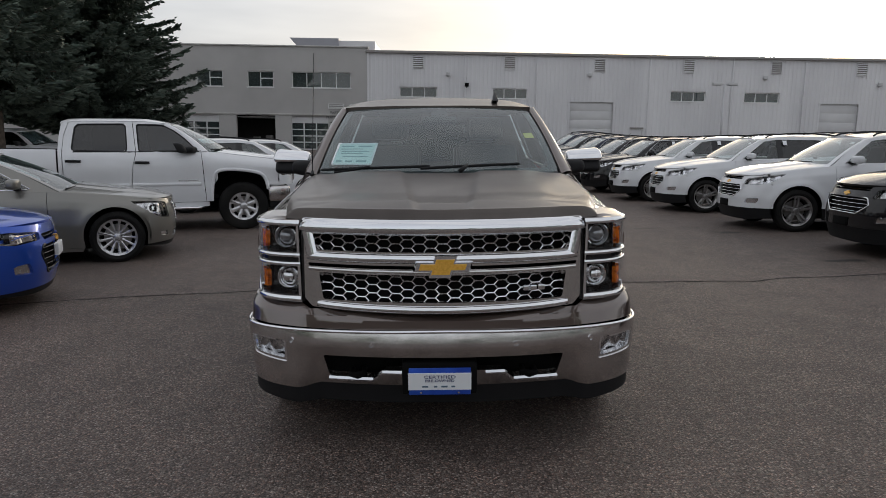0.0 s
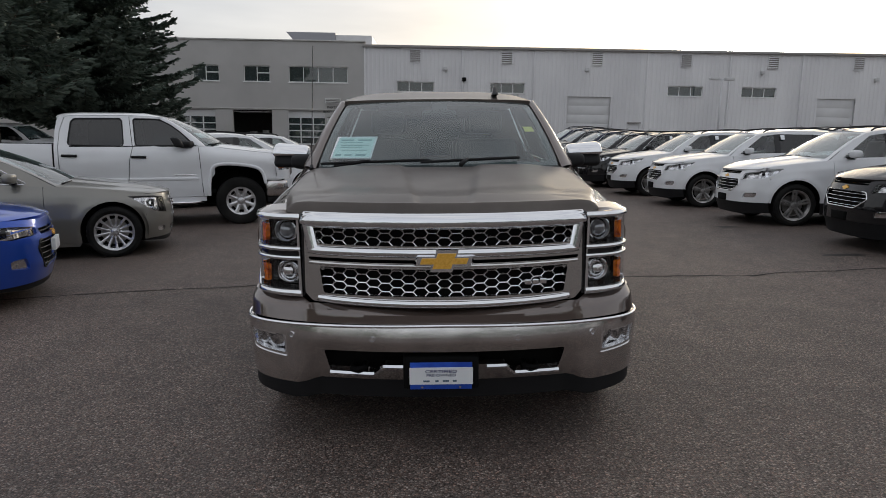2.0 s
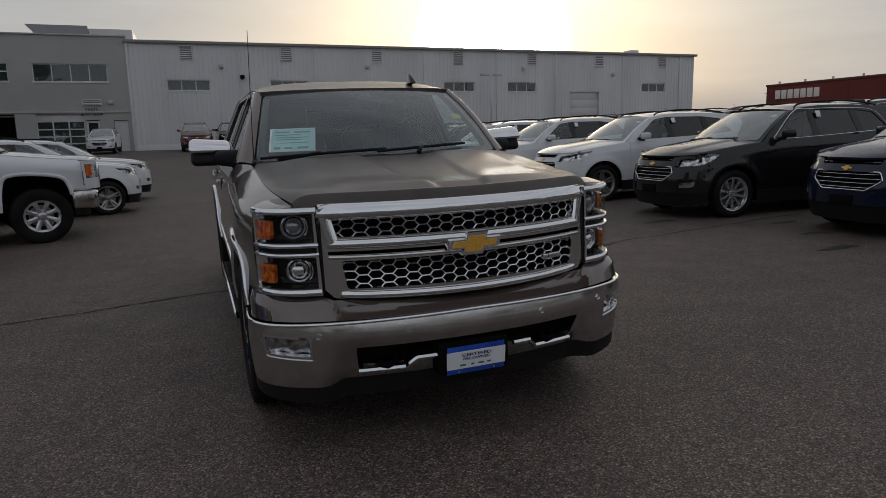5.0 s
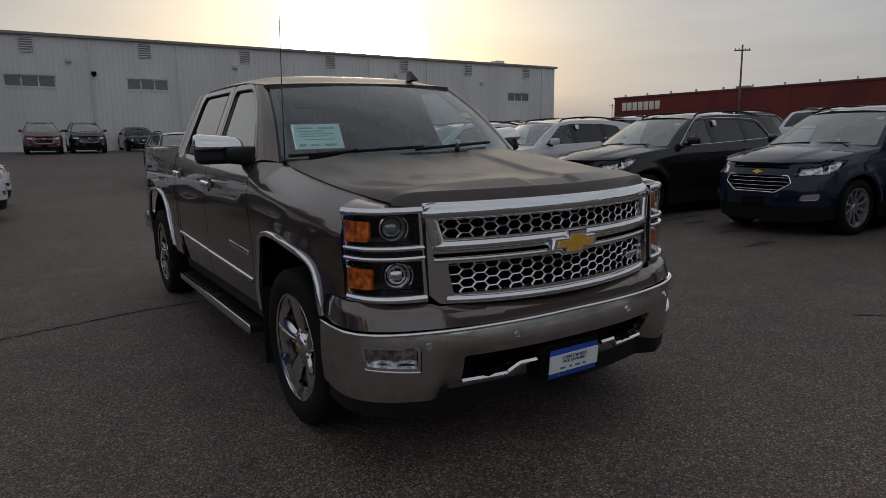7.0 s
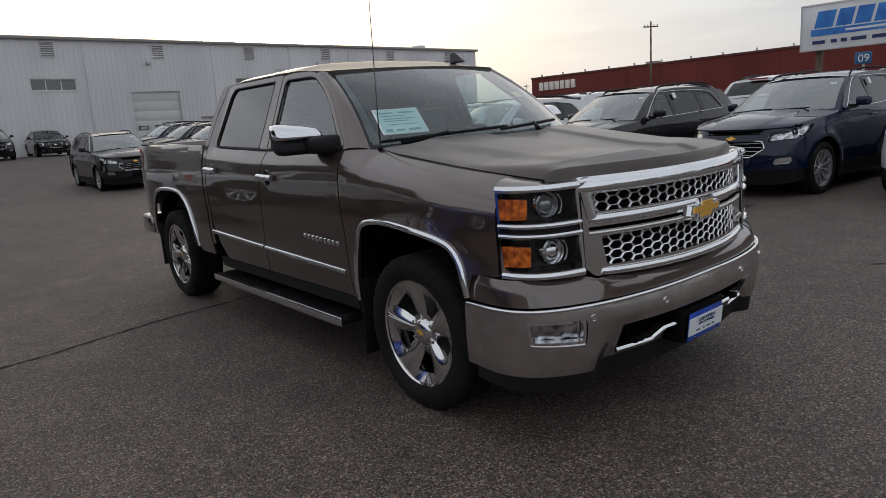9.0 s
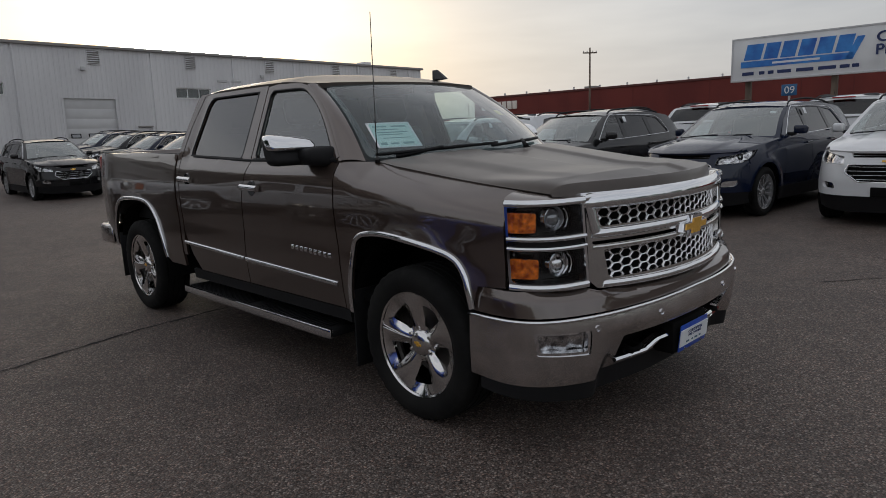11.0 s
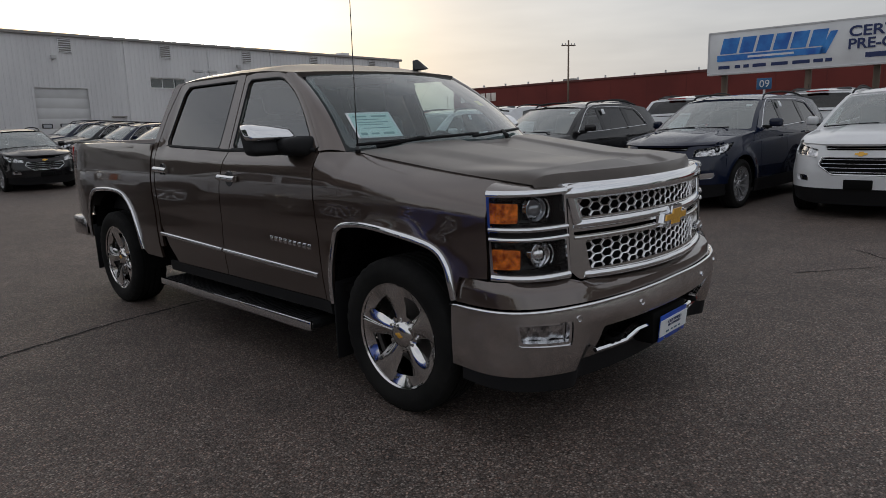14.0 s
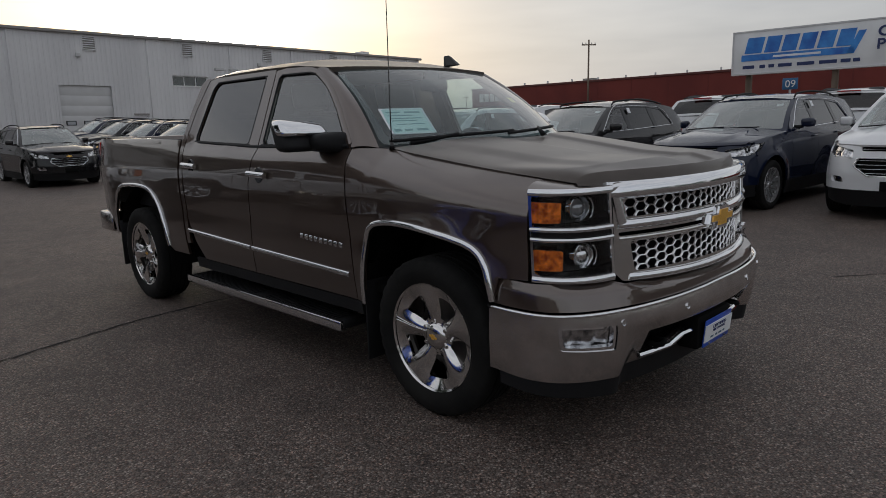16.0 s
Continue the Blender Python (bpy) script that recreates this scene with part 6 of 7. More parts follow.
    part("windscreen", panel(screen, 0.1, rounded([(-0.93, 0.03), (0.93, 0.03), (0.92, 0.97), (-0.92, 0.97)], 0.05), thick=0, steps=(0.1, 0.08)), DUST_SHEEN_SCREEN if face == "suv" else SCREEN, t).visible_shadow = False
    part("windscreen_border", panel(screen, 0.1, [(-1, 0), (1, 0), (1, 1), (-1, 1)], [rounded([(-0.925, 0.04), (0.925, 0.04), (0.915, 0.96), (-0.915, 0.96)], 0.05)], 0.015, steps=(0.035, 0.035)), colour, t)

    def top(u, v):
        y0 = A1[0] - 0.12 * (1 - u**2)
        y = y0 + (roof[-1][0] - y0) * v
        z = ramp(y, ry, rz)
        hw = -flank(y, z)[..., 0]
        return np.stack([u * hw, y, z + 0.045 * (1 - np.abs(u) ** 2.6) + 0.0], -1)

    part("roof", panel(top, 0.1, [(-1, 0), (1, 0), (1, 1), (-1, 1)], thick=0.02, steps=(0.10, 0.05)), colour, t)

    def rear_glass(u, v):
        y0, z0 = roof[-1]
        ys, zs = y0 + (D[0] - y0) * v, z0 + (D[1] - z0) * v + 0.03 * np.sin(np.pi * v)
        hw = -flank(ys, zs)[..., 0]
        return np.stack([u * hw, ys + 0.10 * (1 - u**2), zs + 0.02 * (1 - u**2)], -1)

    rw = rounded([(-0.86, 0.10), (0.86, 0.10), (0.88, 0.90), (-0.88, 0.90)], 0.06)
    part("rear_window", panel(rear_glass, 0.1, rw, thick=0, steps=(0.1, 0.1)), TINT, t).visible_shadow = False
    part("tailgate_frame", panel(rear_glass, 0.1, [(-1, 0), (1, 0), (1, 1), (-1, 1)], [rw], 0.015, steps=(0.05, 0.05)), colour, t)
    if face == "suv":
        p = rear_glass(np.array([-0.35, 0.35]), np.array([0.02, 0.02]))
        part("high_brake_lamp", box_bm(-0.2, 0.2, p[0][1] + 0.02, p[0][1] + 0.08, p[0][2] + 0.012, p[0][2] + 0.038, 0.006), RED_LAMP, t, "red high brake lamp")
    # tail
    sr = sy(yr)
    send = float(PS[-1])
    zrear = float(ztop(L))
    for sgn in (-1, 1):
        so = [(sgn * sr, S["rear"]), (sgn * send, S["rear"]), (sgn * send, zrear), (sgn * sr, float(ztop(yr)))]
        part("tailgate", panel(wrap, 0.06, so, thick=0.02, flip=sgn < 0), colour, t)
        la = rounded([(sgn * (sr + 0.02), zrear - 0.32), (sgn * (sr + 0.40), zrear - 0.30), (sgn * (sr + 0.42), zrear - 0.10), (sgn * (sr + 0.02), zrear - 0.06)], 0.03)
        part("tail_lamp", panel(lambda s, z: wrap(s, z) * (1.004, 1.0015, 1), 0.05, la, thick=0.01, flip=sgn < 0), RED_LAMP, t, "red tail lamp")
    if face != "suv":
        def deck(u, v):
            y = D[0] - 0.12 + (L - 0.14 - D[0] + 0.12) * v
            hw = np.interp(y, P[half:, 1], P[half:, 0]) * 0.935
            return np.stack([u * hw, y, ztop(y) + 0.03 * (1 - u**2)], -1)
        part("boot_lid", panel(deck, 0.1, [(-1, 0), (1, 0), (1, 1), (-1, 1)], thick=0.02), colour, t)
    # inside
    if interior:
        bm = box_bm(-W * 0.40, W * 0.40, yc + 0.10, yc + 0.55, 0.55, float(ztop(yc)) - 0.04, 0.05)
        part("dashboard", bm, DASH, t)
        part("cabin_floor", box_bm(-W * 0.44, W * 0.44, yc - 0.1, D[0], 0.34, 0.40), UNDER, t)
        for x in (-0.38, 0.38):
            for y in (yc + 0.95, yc + 1.80):
                b = seat_bm(x, y, 0.48)
                drop = 1.55 - A1[1]
                part("seat", moved(b, Matrix.Translation((0, 0, -0.12 - drop))), SEAT, t)
    part("chassis", box_bm(-W * 0.34, W * 0.34, 0.25, L - 0.3, S["sill"], 0.62), UNDER, t)
    for hy in hubs:
        liner = bmesh.new()
        rings = []
        for k in range(15):
            a = math.pi * (-0.06 + 1.12 * k / 14)
            rings.append([liner.verts.new((sx, hy + (S["arch"] + 0.03) * math.cos(a), S["R"] + 0.02 + (S["arch"] + 0.03) * math.sin(a))) for sx in (-W * 0.475, -W * 0.33)])
        for A, B in zip(rings, rings[1:]):
            liner.faces.new((A[0], A[1], B[1], B[0]))
        liner.faces.new([r[1] for r in rings])
        both("wheel_arch_liner", liner, UNDER, t)
        for x in (-W * 0.43, W * 0.43):
            put_wheel(wheels, t, x, hy, S["R"], 0, 17 if hy < 2 else 50)
    # mirrors, handles, rails
    zb = S["windows"][0][0][0][1]
    ym = S["windows"][0][0][0][0] + 0.10
    bm = box_bm(-W / 2 - 0.175, -W / 2 + 0.005, ym - 0.06, ym + 0.05, zb + 0.005, zb + 0.135, 0.04, 3)
    for v in bm.verts:
        v.co.y += 0.05 * ((v.co.x + W / 2) / 0.17) ** 2
    both("door_mirror", bm, colour, t)
    both("mirror_arm", box_bm(-W / 2 - 0.02, -W / 2 + 0.12, ym - 0.03, ym + 0.04, zb - 0.015, zb + 0.03, 0.012), TRIM, t)
    for y in (d1 - 0.24, d2 - 0.22):
        zh = float(ztop(y)) - 0.13
        both("door_handle", strip_bm(*skin_points([(y, zh), (y + 0.2, zh + 0.006)], 8, 0.014, flank), 0.026, 0.02), colour, t)
    if S["rails"]:
        line = [(y, float(ramp(y, ry, rz)) + 0.055 + dz) for y, dz in ((2.25, -0.03), (2.40, 0.0), (3.0, 0.012), (3.6, 0.0), (3.95, -0.035))]
        pts = [(float(flank(np.array(y), np.array(float(ramp(y, ry, rz))))[0]) + 0.05, y, z) for y, z in line]
        both("roof_rail", tube_bm([tuple(v) for v in polyline(pts, 20)], 0.013, 8, flat=1.2), TRIM, t, "black roof rail")
        part("roof_aerial", tube_bm([(0.22, 4.05, 1.64), (0.22, 4.22, 1.76)], [0.006, 0.003], 6), TRIM, t)
    if face == "suv":
        q = flank(np.array(2.60), np.array(1.50))
        part("window_tag", moved(box_bm(-0.004, 0.004, -0.045, 0.045, -0.075, 0.03, 0.002), pose(float(-q[0]) + 0.012, 2.62, 1.535, 0, -24, 0)), PAPER_WHITE, t, "white stock tag hung on the window")
        q = screen(np.array([0.74]), np.array([0.80]))[0]
        part("windscreen_label", moved(box_bm(-0.045, 0.045, -0.002, 0.002, -0.03, 0.03), pose(float(q[0]), float(q[1]) + 0.02, float(q[2]) - 0.012, -58, 0, 12)), PAPER_WHITE, t, "small white windscreen label")
    for x0, x1 in ((-0.70, -0.04), (-0.10, 0.46)):
        us = np.linspace(x0, x1, 8)
        p = screen(us / 0.80, np.linspace(0.02, 0.06, 8)) + (0, -0.018, 0.014)
        part("wiper", tube_bm([tuple(q) for q in p], 0.009, 5), TRIM, t)
    return t


W_SUV = wheel_meshes("ten_spoke_alloy", 0.362, 0.258, 0.225, (10, 0.078, 0.236, 0.16, 0.225, 0.0), (0.060, 0.095, 0.010), ALLOY)
W_DARK = wheel_meshes("ten_spoke_dark", 0.362, 0.262, 0.225, (5, 0.075, 0.238, 0.20, 0.46, 0.0), (0.060, 0.095, 0.016), DARK_ALLOY, ((5, 0.10, 0.234, 0.04, 0.07, math.pi / 5),))
W_SEDAN = wheel_meshes("multi_spoke_alloy", 0.335, 0.248, 0.235, (13, 0.085, 0.222, 0.11, 0.175, 0.0), (0.060, 0.090, 0.010), ALLOY)

white_suv = car(axle(6.32, 8.99, 177.5, SUV), SUV, WHITE, "white compact SUV parked nose-out in a row on the asphalt", "SUV", W_DARK, chrome_trim=False)
tagged(white_suv, group="SUVs in the front row")
black_suv = car(axle(6.55, 5.89, 176.5, SUV), SUV, BLACK, "shiny black compact SUV with chrome grille parked in a row", "SUV", W_SUV)
tagged(black_suv, group="SUVs in the front row")
navy_suv = car(axle(7.15, 2.98, 175.5, SUV), SUV, NAVY, "dark navy blue SUV with alloy wheels parked in a row", "SUV", W_SUV)
tagged(navy_suv, group="SUVs in the front row")
for x, y, h in ((6.09, 12.2, 178.5), (5.92, 15.09, 179), (7.36, 0.47, 180)):
    copy_thing(white_suv, axle(x, y, h, SUV))
for x, y, h in ((5.80, 18.0, 186), (5.8, 20.9, 186), (5.8, 26.7, 185)):
    copy_thing(black_suv, axle(x, y, h, SUV))
for x, y, h in ((5.8, 23.8, 185), (5.85, 29.6, 185)):
    copy_thing(navy_suv, axle(x, y, h, SUV))
# the row behind, tails towards the lot
for src, x, y in ((white_suv, 16.3, 2.65), (white_suv, 16.4, 5.75), (navy_suv, 16.4, 8.7), (white_suv, 16.5, 11.6), (black_suv, 16.6, 14.5), (white_suv, 16.7, 17.4), (white_suv, 16.8, 20.3)):
    tagged(copy_thing(src, axle(x, y, 2, SUV) @ Matrix.Scale(1.05, 4)), group="SUVs in the second row")
lone = copy_thing(black_suv, axle(2.72, 19.9, 270, SUV))
tagged(lone, "black SUV facing the camera alone in the aisle", "SUV")
lone["group"] = ""

white_pickup = pickup(stand(-2.67, 10.44, 16.5) @ Matrix.Diagonal((1.045, 1.085, 1.06, 1)), WHITE, WHITE, "white crew-cab pickup with a chrome step bar on the asphalt", False)
sedan = car(axle(-4.47, 6.56, 20.0, SEDAN), SEDAN, GREIGE, "grey-beige four-door sedan with multi-spoke alloy wheels", "sedan", W_SEDAN, face="sedan")
# a shorter nose
for o in sedan.children_recursive:
    if o.name.split(".")[0] not in ("wheel", "rim", "brake_disc", "wheel_arch_liner"):
        for v in o.data.vertices:
            v.co.y = float(np.interp(v.co.y, (-0.1, 0.0, 0.43, 5.0), (0.0, 0.085, 0.44, 5.0)))
SMALL = dict(SEDAN, L=4.66, W=1.80, oh=0.88, wb=2.70, R=0.325)
compact = car(axle(-4.63, 3.36, 22.0, SMALL), SMALL, BLUE, "bright blue compact car with a wide black grille", "compact car", W_SEDAN, face="small")
side_suv = copy_thing(white_suv, axle(-3.19, 13.95, 21, SUV))
tagged(side_suv, "white SUV parked beside a white pickup on the asphalt", "SUV")
side_suv["group"] = "cars in the left row"
for src, x, y in ((white_suv, -3.1, 17.3), (black_suv, -7.5, 20.2)):
    o = copy_thing(src, axle(x, y, 17, SUV))
    o["group"] = "cars in the left row"
# in front of the building
far_white = tagged(copy_thing(white_suv, axle(-5.75, 40.4, 268, SUV) @ Matrix.Scale(0.84, 4)), "white SUV parked in front of the service doors", "SUV")
far_white["group"] = "cars by the building"
far_sedan = car(axle(4.75, 42.6, 270, SEDAN), SEDAN, BLACK, "black sedan parked against the metal wall", "sedan", W_SEDAN, face="sedan")
tagged(far_sedan, group="cars by the building")
far_dark = tagged(copy_thing(black_suv, axle(1.65, 40.6, 270, SUV)), "black SUV parked against the metal wall", "SUV")
far_dark["group"] = "cars by the building"
red_suv = car(axle(-0.55, 40.2, 270, SUV), SUV, RED, "dark red SUV parked against the metal wall", "SUV", W_SUV)
tagged(red_suv, group="cars by the building")
back_pickup = copy_thing(white_pickup, stand(-13.5, 24.0, 5))
tagged(back_pickup, "white crew-cab pickup parked under the spruce trees", "pickup truck")

# ---- the dealership's building ----
STUCCO = bumped(material("grey_stucco", (0.46, 0.44, 0.42), 0.9), 60, 0.15, 0.004)
noise_into(STUCCO, "Base Color", 0.35, (0.42, 0.41, 0.395), (0.48, 0.47, 0.455), 7.0)
SIDING = material("light_metal_siding", (0.56, 0.56, 0.57), 0.55)
noise_into(SIDING, "Base Color", 0.5, (0.66, 0.655, 0.665), (0.76, 0.755, 0.76), 7.0, stretch=(1.0, 1.0, 0.25))
FASCIA = material("weathered_roof_edge", (0.30, 0.285, 0.27), 0.7)
WHITE_FRAME = material("white_frame_paint", (0.72, 0.72, 0.71), 0.5)
DOOR_WHITE = noise_into(m := material("overhead_door_paint", (0.66, 0.66, 0.66), 0.5), "Base Color", 0.8, (0.60, 0.60, 0.60), (0.68, 0.68, 0.68)) and m
# near-black colour that stands for the unlit depth of the rooms
ROOM_SHADE = material("unlit_room_shade", (0.02, 0.019, 0.018), 0.9)
CONCRETE = noise_into(m := material("pale_concrete", (0.5, 0.49, 0.47), 0.9), "Base Color", 1.2, (0.42, 0.41, 0.39), (0.56, 0.55, 0.53)) and m
LAMP_GREY = material("lamp_grey", (0.55, 0.55, 0.55), 0.5)
ROOF_METAL = material("rooftop_grey", (0.34, 0.34, 0.37), 0.6)
BASE = 0.90
# opaque pale grey: the daylight in the small door panes, put in as colour
PANE_LIGHT = material("daylight_pane", (0.42, 0.44, 0.46), 0.2)

block = thing("dealership_building", pose(0, 47, 0, 0, 0, -0.86), "long grey dealership building with metal siding and overhead doors", "building")

hall_windows = [(-2.06, 0.72), (4.82, 7.41), (18.07, 20.70), (23.60, 26.21), (36.63, 39.13)]
hall_doors = [(10.55, 13.90, 4.80), (29.29, 32.31, 4.95)]
small_doors = [(15.22, 16.12, 2.92)]
block_windows = [(-22.6, -20.7, 2), (-17.0, -15.05, 2), (-13.26, -11.34, 2), (-9.99, -5.65, 4)]
bays = [(-18.3, -15.44, "glazed"), (-14.15, -11.27, "open"), (-10.10, -7.34, "glazed"), (-22.4, -19.5, "glazed")]
entry = (-7.22, -6.42, 3.03)
plain_door = (-5.55, -4.70, 3.02)


def faced_wall(x0, x1, z0, z1, openings, rib, depth, mat, name):
    """A wall's outer skin with openings; rib: the pitch of its upright ribs, or 0 for a smooth wall."""
    xs = {x0, x1}
    ribs = []
    if rib:
        n = int((x1 - x0) / rib)
        for k in range(n):
            a = x0 + (k + 0.5) * rib
            ribs.append((a, a + 0.30 * rib))
            xs |= {a - 0.03, a, a + 0.30 * rib, a + 0.30 * rib + 0.03}
    for a, b, _, _ in openings:
        xs |= {a, b}
    xs = sorted(v for v in xs if x0 <= v <= x1)
    bm = bmesh.new()
    out = lambda x: -depth if any(a - 1e-6 <= x <= b + 1e-6 for a, b in ribs) else 0.0  # noqa: E731
    for a, b in zip(xs, xs[1:]):
        if b - a < 1e-6:
            continue
        c = (a + b) / 2
        cuts = sorted((max(q0, z0), min(q1, z1)) for p0, p1, q0, q1 in openings if p0 < c < p1)
        z = z0
        free = []
        for q0, q1 in cuts:
            if q0 > z:
                free.append((z, q0))
            z = max(z, q1)
        if z < z1:
            free.append((z, z1))
        for p, q in free:
            bm.faces.new([bm.verts.new(v) for v in ((a, out(a), p), (b, out(b), p), (b, out(b), q), (a, out(a), q))])
    for a, b, p, q in openings:
        p = max(p, z0)
        for quad in (((a, 0, p), (a, 0.25, p), (a, 0.25, q), (a, 0, q)), ((b, 0, q), (b, 0.25, q), (b, 0.25, p), (b, 0, p)), ((a, 0, q), (a, 0.25, q), (b, 0.25, q), (b, 0, q)), ((a, 0.25, p), (a, 0, p), (b, 0, p), (b, 0.25, p))):
            bm.faces.new([bm.verts.new(v) for v in quad])
    return part(name, bm, mat, block, angle=20)


WZ = (4.94, 5.68)
hall_open = [(a, b, *WZ) for a, b in hall_windows] + [(a, b, 0, z) for a, b, z in hall_doors + small_doors]
faced_wall(-4.40, 42.20, 0.5, 8.10, hall_open, 0.31, 0.018, SIDING, "wall")
LZ = (5.48, 6.63)
left_open = [(a, b, *LZ) for a, b, _ in block_windows] + [(a, b, 0, 3.44) for a, b, _ in bays] + [(entry[0], entry[1], 0, entry[2]), (plain_door[0], plain_door[1], 0, plain_door[2])]
faced_wall(-45.0, -4.42, 0.5, 8.42, left_open, 0, 0, STUCCO, "wall")
# body of the building behind the skins
part("hall_core", box_bm(-4.40, 42.20, 2.2, 30, 0.4, 8.08), SIDING, block)
part("hall_end", box_bm(41.95, 42.20, 0.02, 2.3, 0.4, 8.08), SIDING, block)
part("block_core", box_bm(-45.0, -4.45, 3.2, 30, 0.4, 8.40), STUCCO, block)
part("block_end", box_bm(-4.62, -4.43, 0.02, 3.3, 0.4, 8.40), STUCCO, block)
part("roof", box_bm(-4.5, 42.35, -0.10, 30.1, 8.06, 8.16, 0.01), FASCIA, block)
part("gutter", box_bm(-4.55, 42.40, -0.22, 0.02, 8.05, 8.24, 0.03), FASCIA, block, "weathered gutter")
part("parapet_cap", box_bm(-45.05, -4.36, -0.10, 0.35, 8.40, 8.50, 0.02), CONCRETE, block)
part("block_roof", box_bm(-45.0, -4.4, 0.2, 30.0, 8.36, 8.40), FASCIA, block)
part("ledge", box_bm(-45.0, -4.44, -0.06, 0.02, 3.50, 3.60, 0.01), CONCRETE, block)
part("skirting", box_bm(-4.36, 10.5, -0.05, 0.0, 0.4, 1.32, 0.01), WHITE_FRAME, block, "white painted skirting")
part("skirting", box_bm(13.95, 29.2, -0.05, 0.0, 0.4, 1.32, 0.01), WHITE_FRAME, block, "white painted skirting")
# added dark sheets behind the openings: the rooms' shade as plain colour
part("hall_room", box_bm(-4.3, 42.0, 1.9, 2.15, 0.4, 8.0), ROOM_SHADE, block)
part("block_room", box_bm(-44.8, -4.7, 2.9, 3.15, 0.4, 8.3), ROOM_SHADE, block)
for x in (2.78, 8.08, 16.45, 22.6, 28.0, 34.6, 40.6):
    part("downpipe", box_bm(x - 0.05, x + 0.05, -0.11, -0.01, 0.9, 8.06, 0.015), SIDING, block)
part("downpipe", box_bm(-4.45, -4.33, -0.12, 0.0, 0.9, 8.1, 0.015), SIDING, block)


def building_window(a, b, z0, z1, cols, rows=1, frame_mat=WHITE_FRAME, split=None):
    w = part("window", box_bm(a, b, 0.10, 0.16, z0, z0 + 0.06), frame_mat, block)
    for q in ((a, b, z1 - 0.06, z1), (a, a + 0.06, z0, z1), (b - 0.06, b, z0, z1)):
        part("frame_bar", box_bm(q[0], q[1], 0.098, 0.162, q[2], q[3]), frame_mat, w)
    for k in range(1, cols):
        x = a + (b - a) * k / cols
        part("frame_bar", box_bm(x - 0.03, x + 0.03, 0.10, 0.16, z0 + 0.06, z1 - 0.06), frame_mat, w)
    if split:
        part("frame_bar", box_bm((a + b) / 2 + 0.03, b - 0.06, 0.09, 0.16, split - 0.04, split + 0.04), frame_mat, w)
    part("sill", box_bm(a - 0.06, b + 0.06, -0.05, 0.10, z0 - 0.05, z0 + 0.015), frame_mat, w)
    for k in range(cols):
        x0, x1 = a + (b - a) * k / cols + 0.03, a + (b - a) * (k + 1) / cols - 0.03
        part("pane", box_bm(x0, x1, 0.125, 0.135, z0 + 0.06, z1 - 0.06), PANE, w)


for a, b in hall_windows:
    building_window(a, b, *WZ, 3)
for a, b, n in block_windows:
    building_window(a, b, *LZ, n, split=6.12 if n == 2 else None)


def overhead_door(a, b, z1, panes):
    d = part("overhead_door", box_bm(a, b, 0.16, 0.20, BASE, z1), DOOR_WHITE, block, "closed white overhead door")
    n = 6
    h = (z1 - BASE) / n
    for k in range(n):
        part("door_section", box_bm(a + 0.02, b - 0.02, 0.13, 0.165, BASE + k * h + 0.0015, BASE + (k + 1) * h - 0.0015, 0.002), DOOR_WHITE, d)
    if panes:
        for k in range(3):
            x = a + 0.62 + k * 1.07
            f = part("door_window", box_bm(x - 0.31, x + 0.31, 0.10, 0.135, 2.22, 2.52, 0.02), TRIM, d)
            part("pane", box_bm(x - 0.24, x + 0.24, 0.092, 0.102, 2.27, 2.47), PANE_LIGHT, f)
    for x in (a + 0.0, b - 0.0):
        part("door_jamb", box_bm(x - 0.07, x + 0.07, -0.045, 0.02, BASE, z1 + 0.07), SIDING, d)


overhead_door(*hall_doors[0], True)
overhead_door(*hall_doors[1], False)
for a, b, z1 in small_doors:
    d = part("door", box_bm(a + 0.02, b - 0.02, 0.06, 0.11, BASE, z1 - 0.04), SIDING, block, "grey steel door")
    part("door_closer", box_bm(a + 0.33, a + 0.40, 0.02, 0.06, 1.9, 2.3, 0.01), UNDER, d)
    part("door_head", box_bm(a - 0.06, b + 0.06, -0.08, 0.02, z1 - 0.02, z1 + 0.08), FASCIA, d)
for a, b, kind in bays:
    if kind == "open":
        part("bay_floor", box_bm(a, b, 0.1, 2.9, 0.80, BASE), CONCRETE, block)
        part("raised_door", box_bm(a, b, 0.3, 2.4, 3.30, 3.36), DOOR_WHITE, block)
        for x, z in ((-13.3, 1.9), (-12.3, 2.0), (-11.8, 1.7)):
            part("workshop_shelf", box_bm(x - 0.25, x + 0.25, 2.2, 2.6, BASE, z, 0.02), STEEL, block)
        continue
    d = part("glazed_door", box_bm(a, b, 0.16, 0.20, 2.92, 3.44), DOOR_WHITE, block, "white glazed overhead door")
    part("door_foot", box_bm(a, b, 0.16, 0.20, BASE, 1.05), DOOR_WHITE, d)
    for k in range(4):
        x = a + (b - a) * k / 3
        part("door_stile", box_bm(x - 0.045, x + 0.045, 0.15, 0.21, BASE, 3.42), DOOR_WHITE, d)
    for k in range(1, 4):
        z = 1.05 + (2.92 - 1.05) * k / 4
        part("door_rail", box_bm(a, b, 0.15, 0.21, z - 0.04, z + 0.04), DOOR_WHITE, d)
    for k in range(3):
        x0, x1 = a + (b - a) * k / 3 + 0.045, a + (b - a) * (k + 1) / 3 - 0.045
        for j in range(4):
            z0, z1 = 1.05 + 0.4675 * j + 0.04, 1.05 + 0.4675 * (j + 1) - 0.04
            part("pane", box_bm(x0, x1, 0.175, 0.185, z0, z1), PANE, d)
e = part("entry_door", box_bm(entry[0], entry[1], 0.10, 0.15, BASE, 2.96), WHITE_FRAME, block, "white entry door with a dark pane")
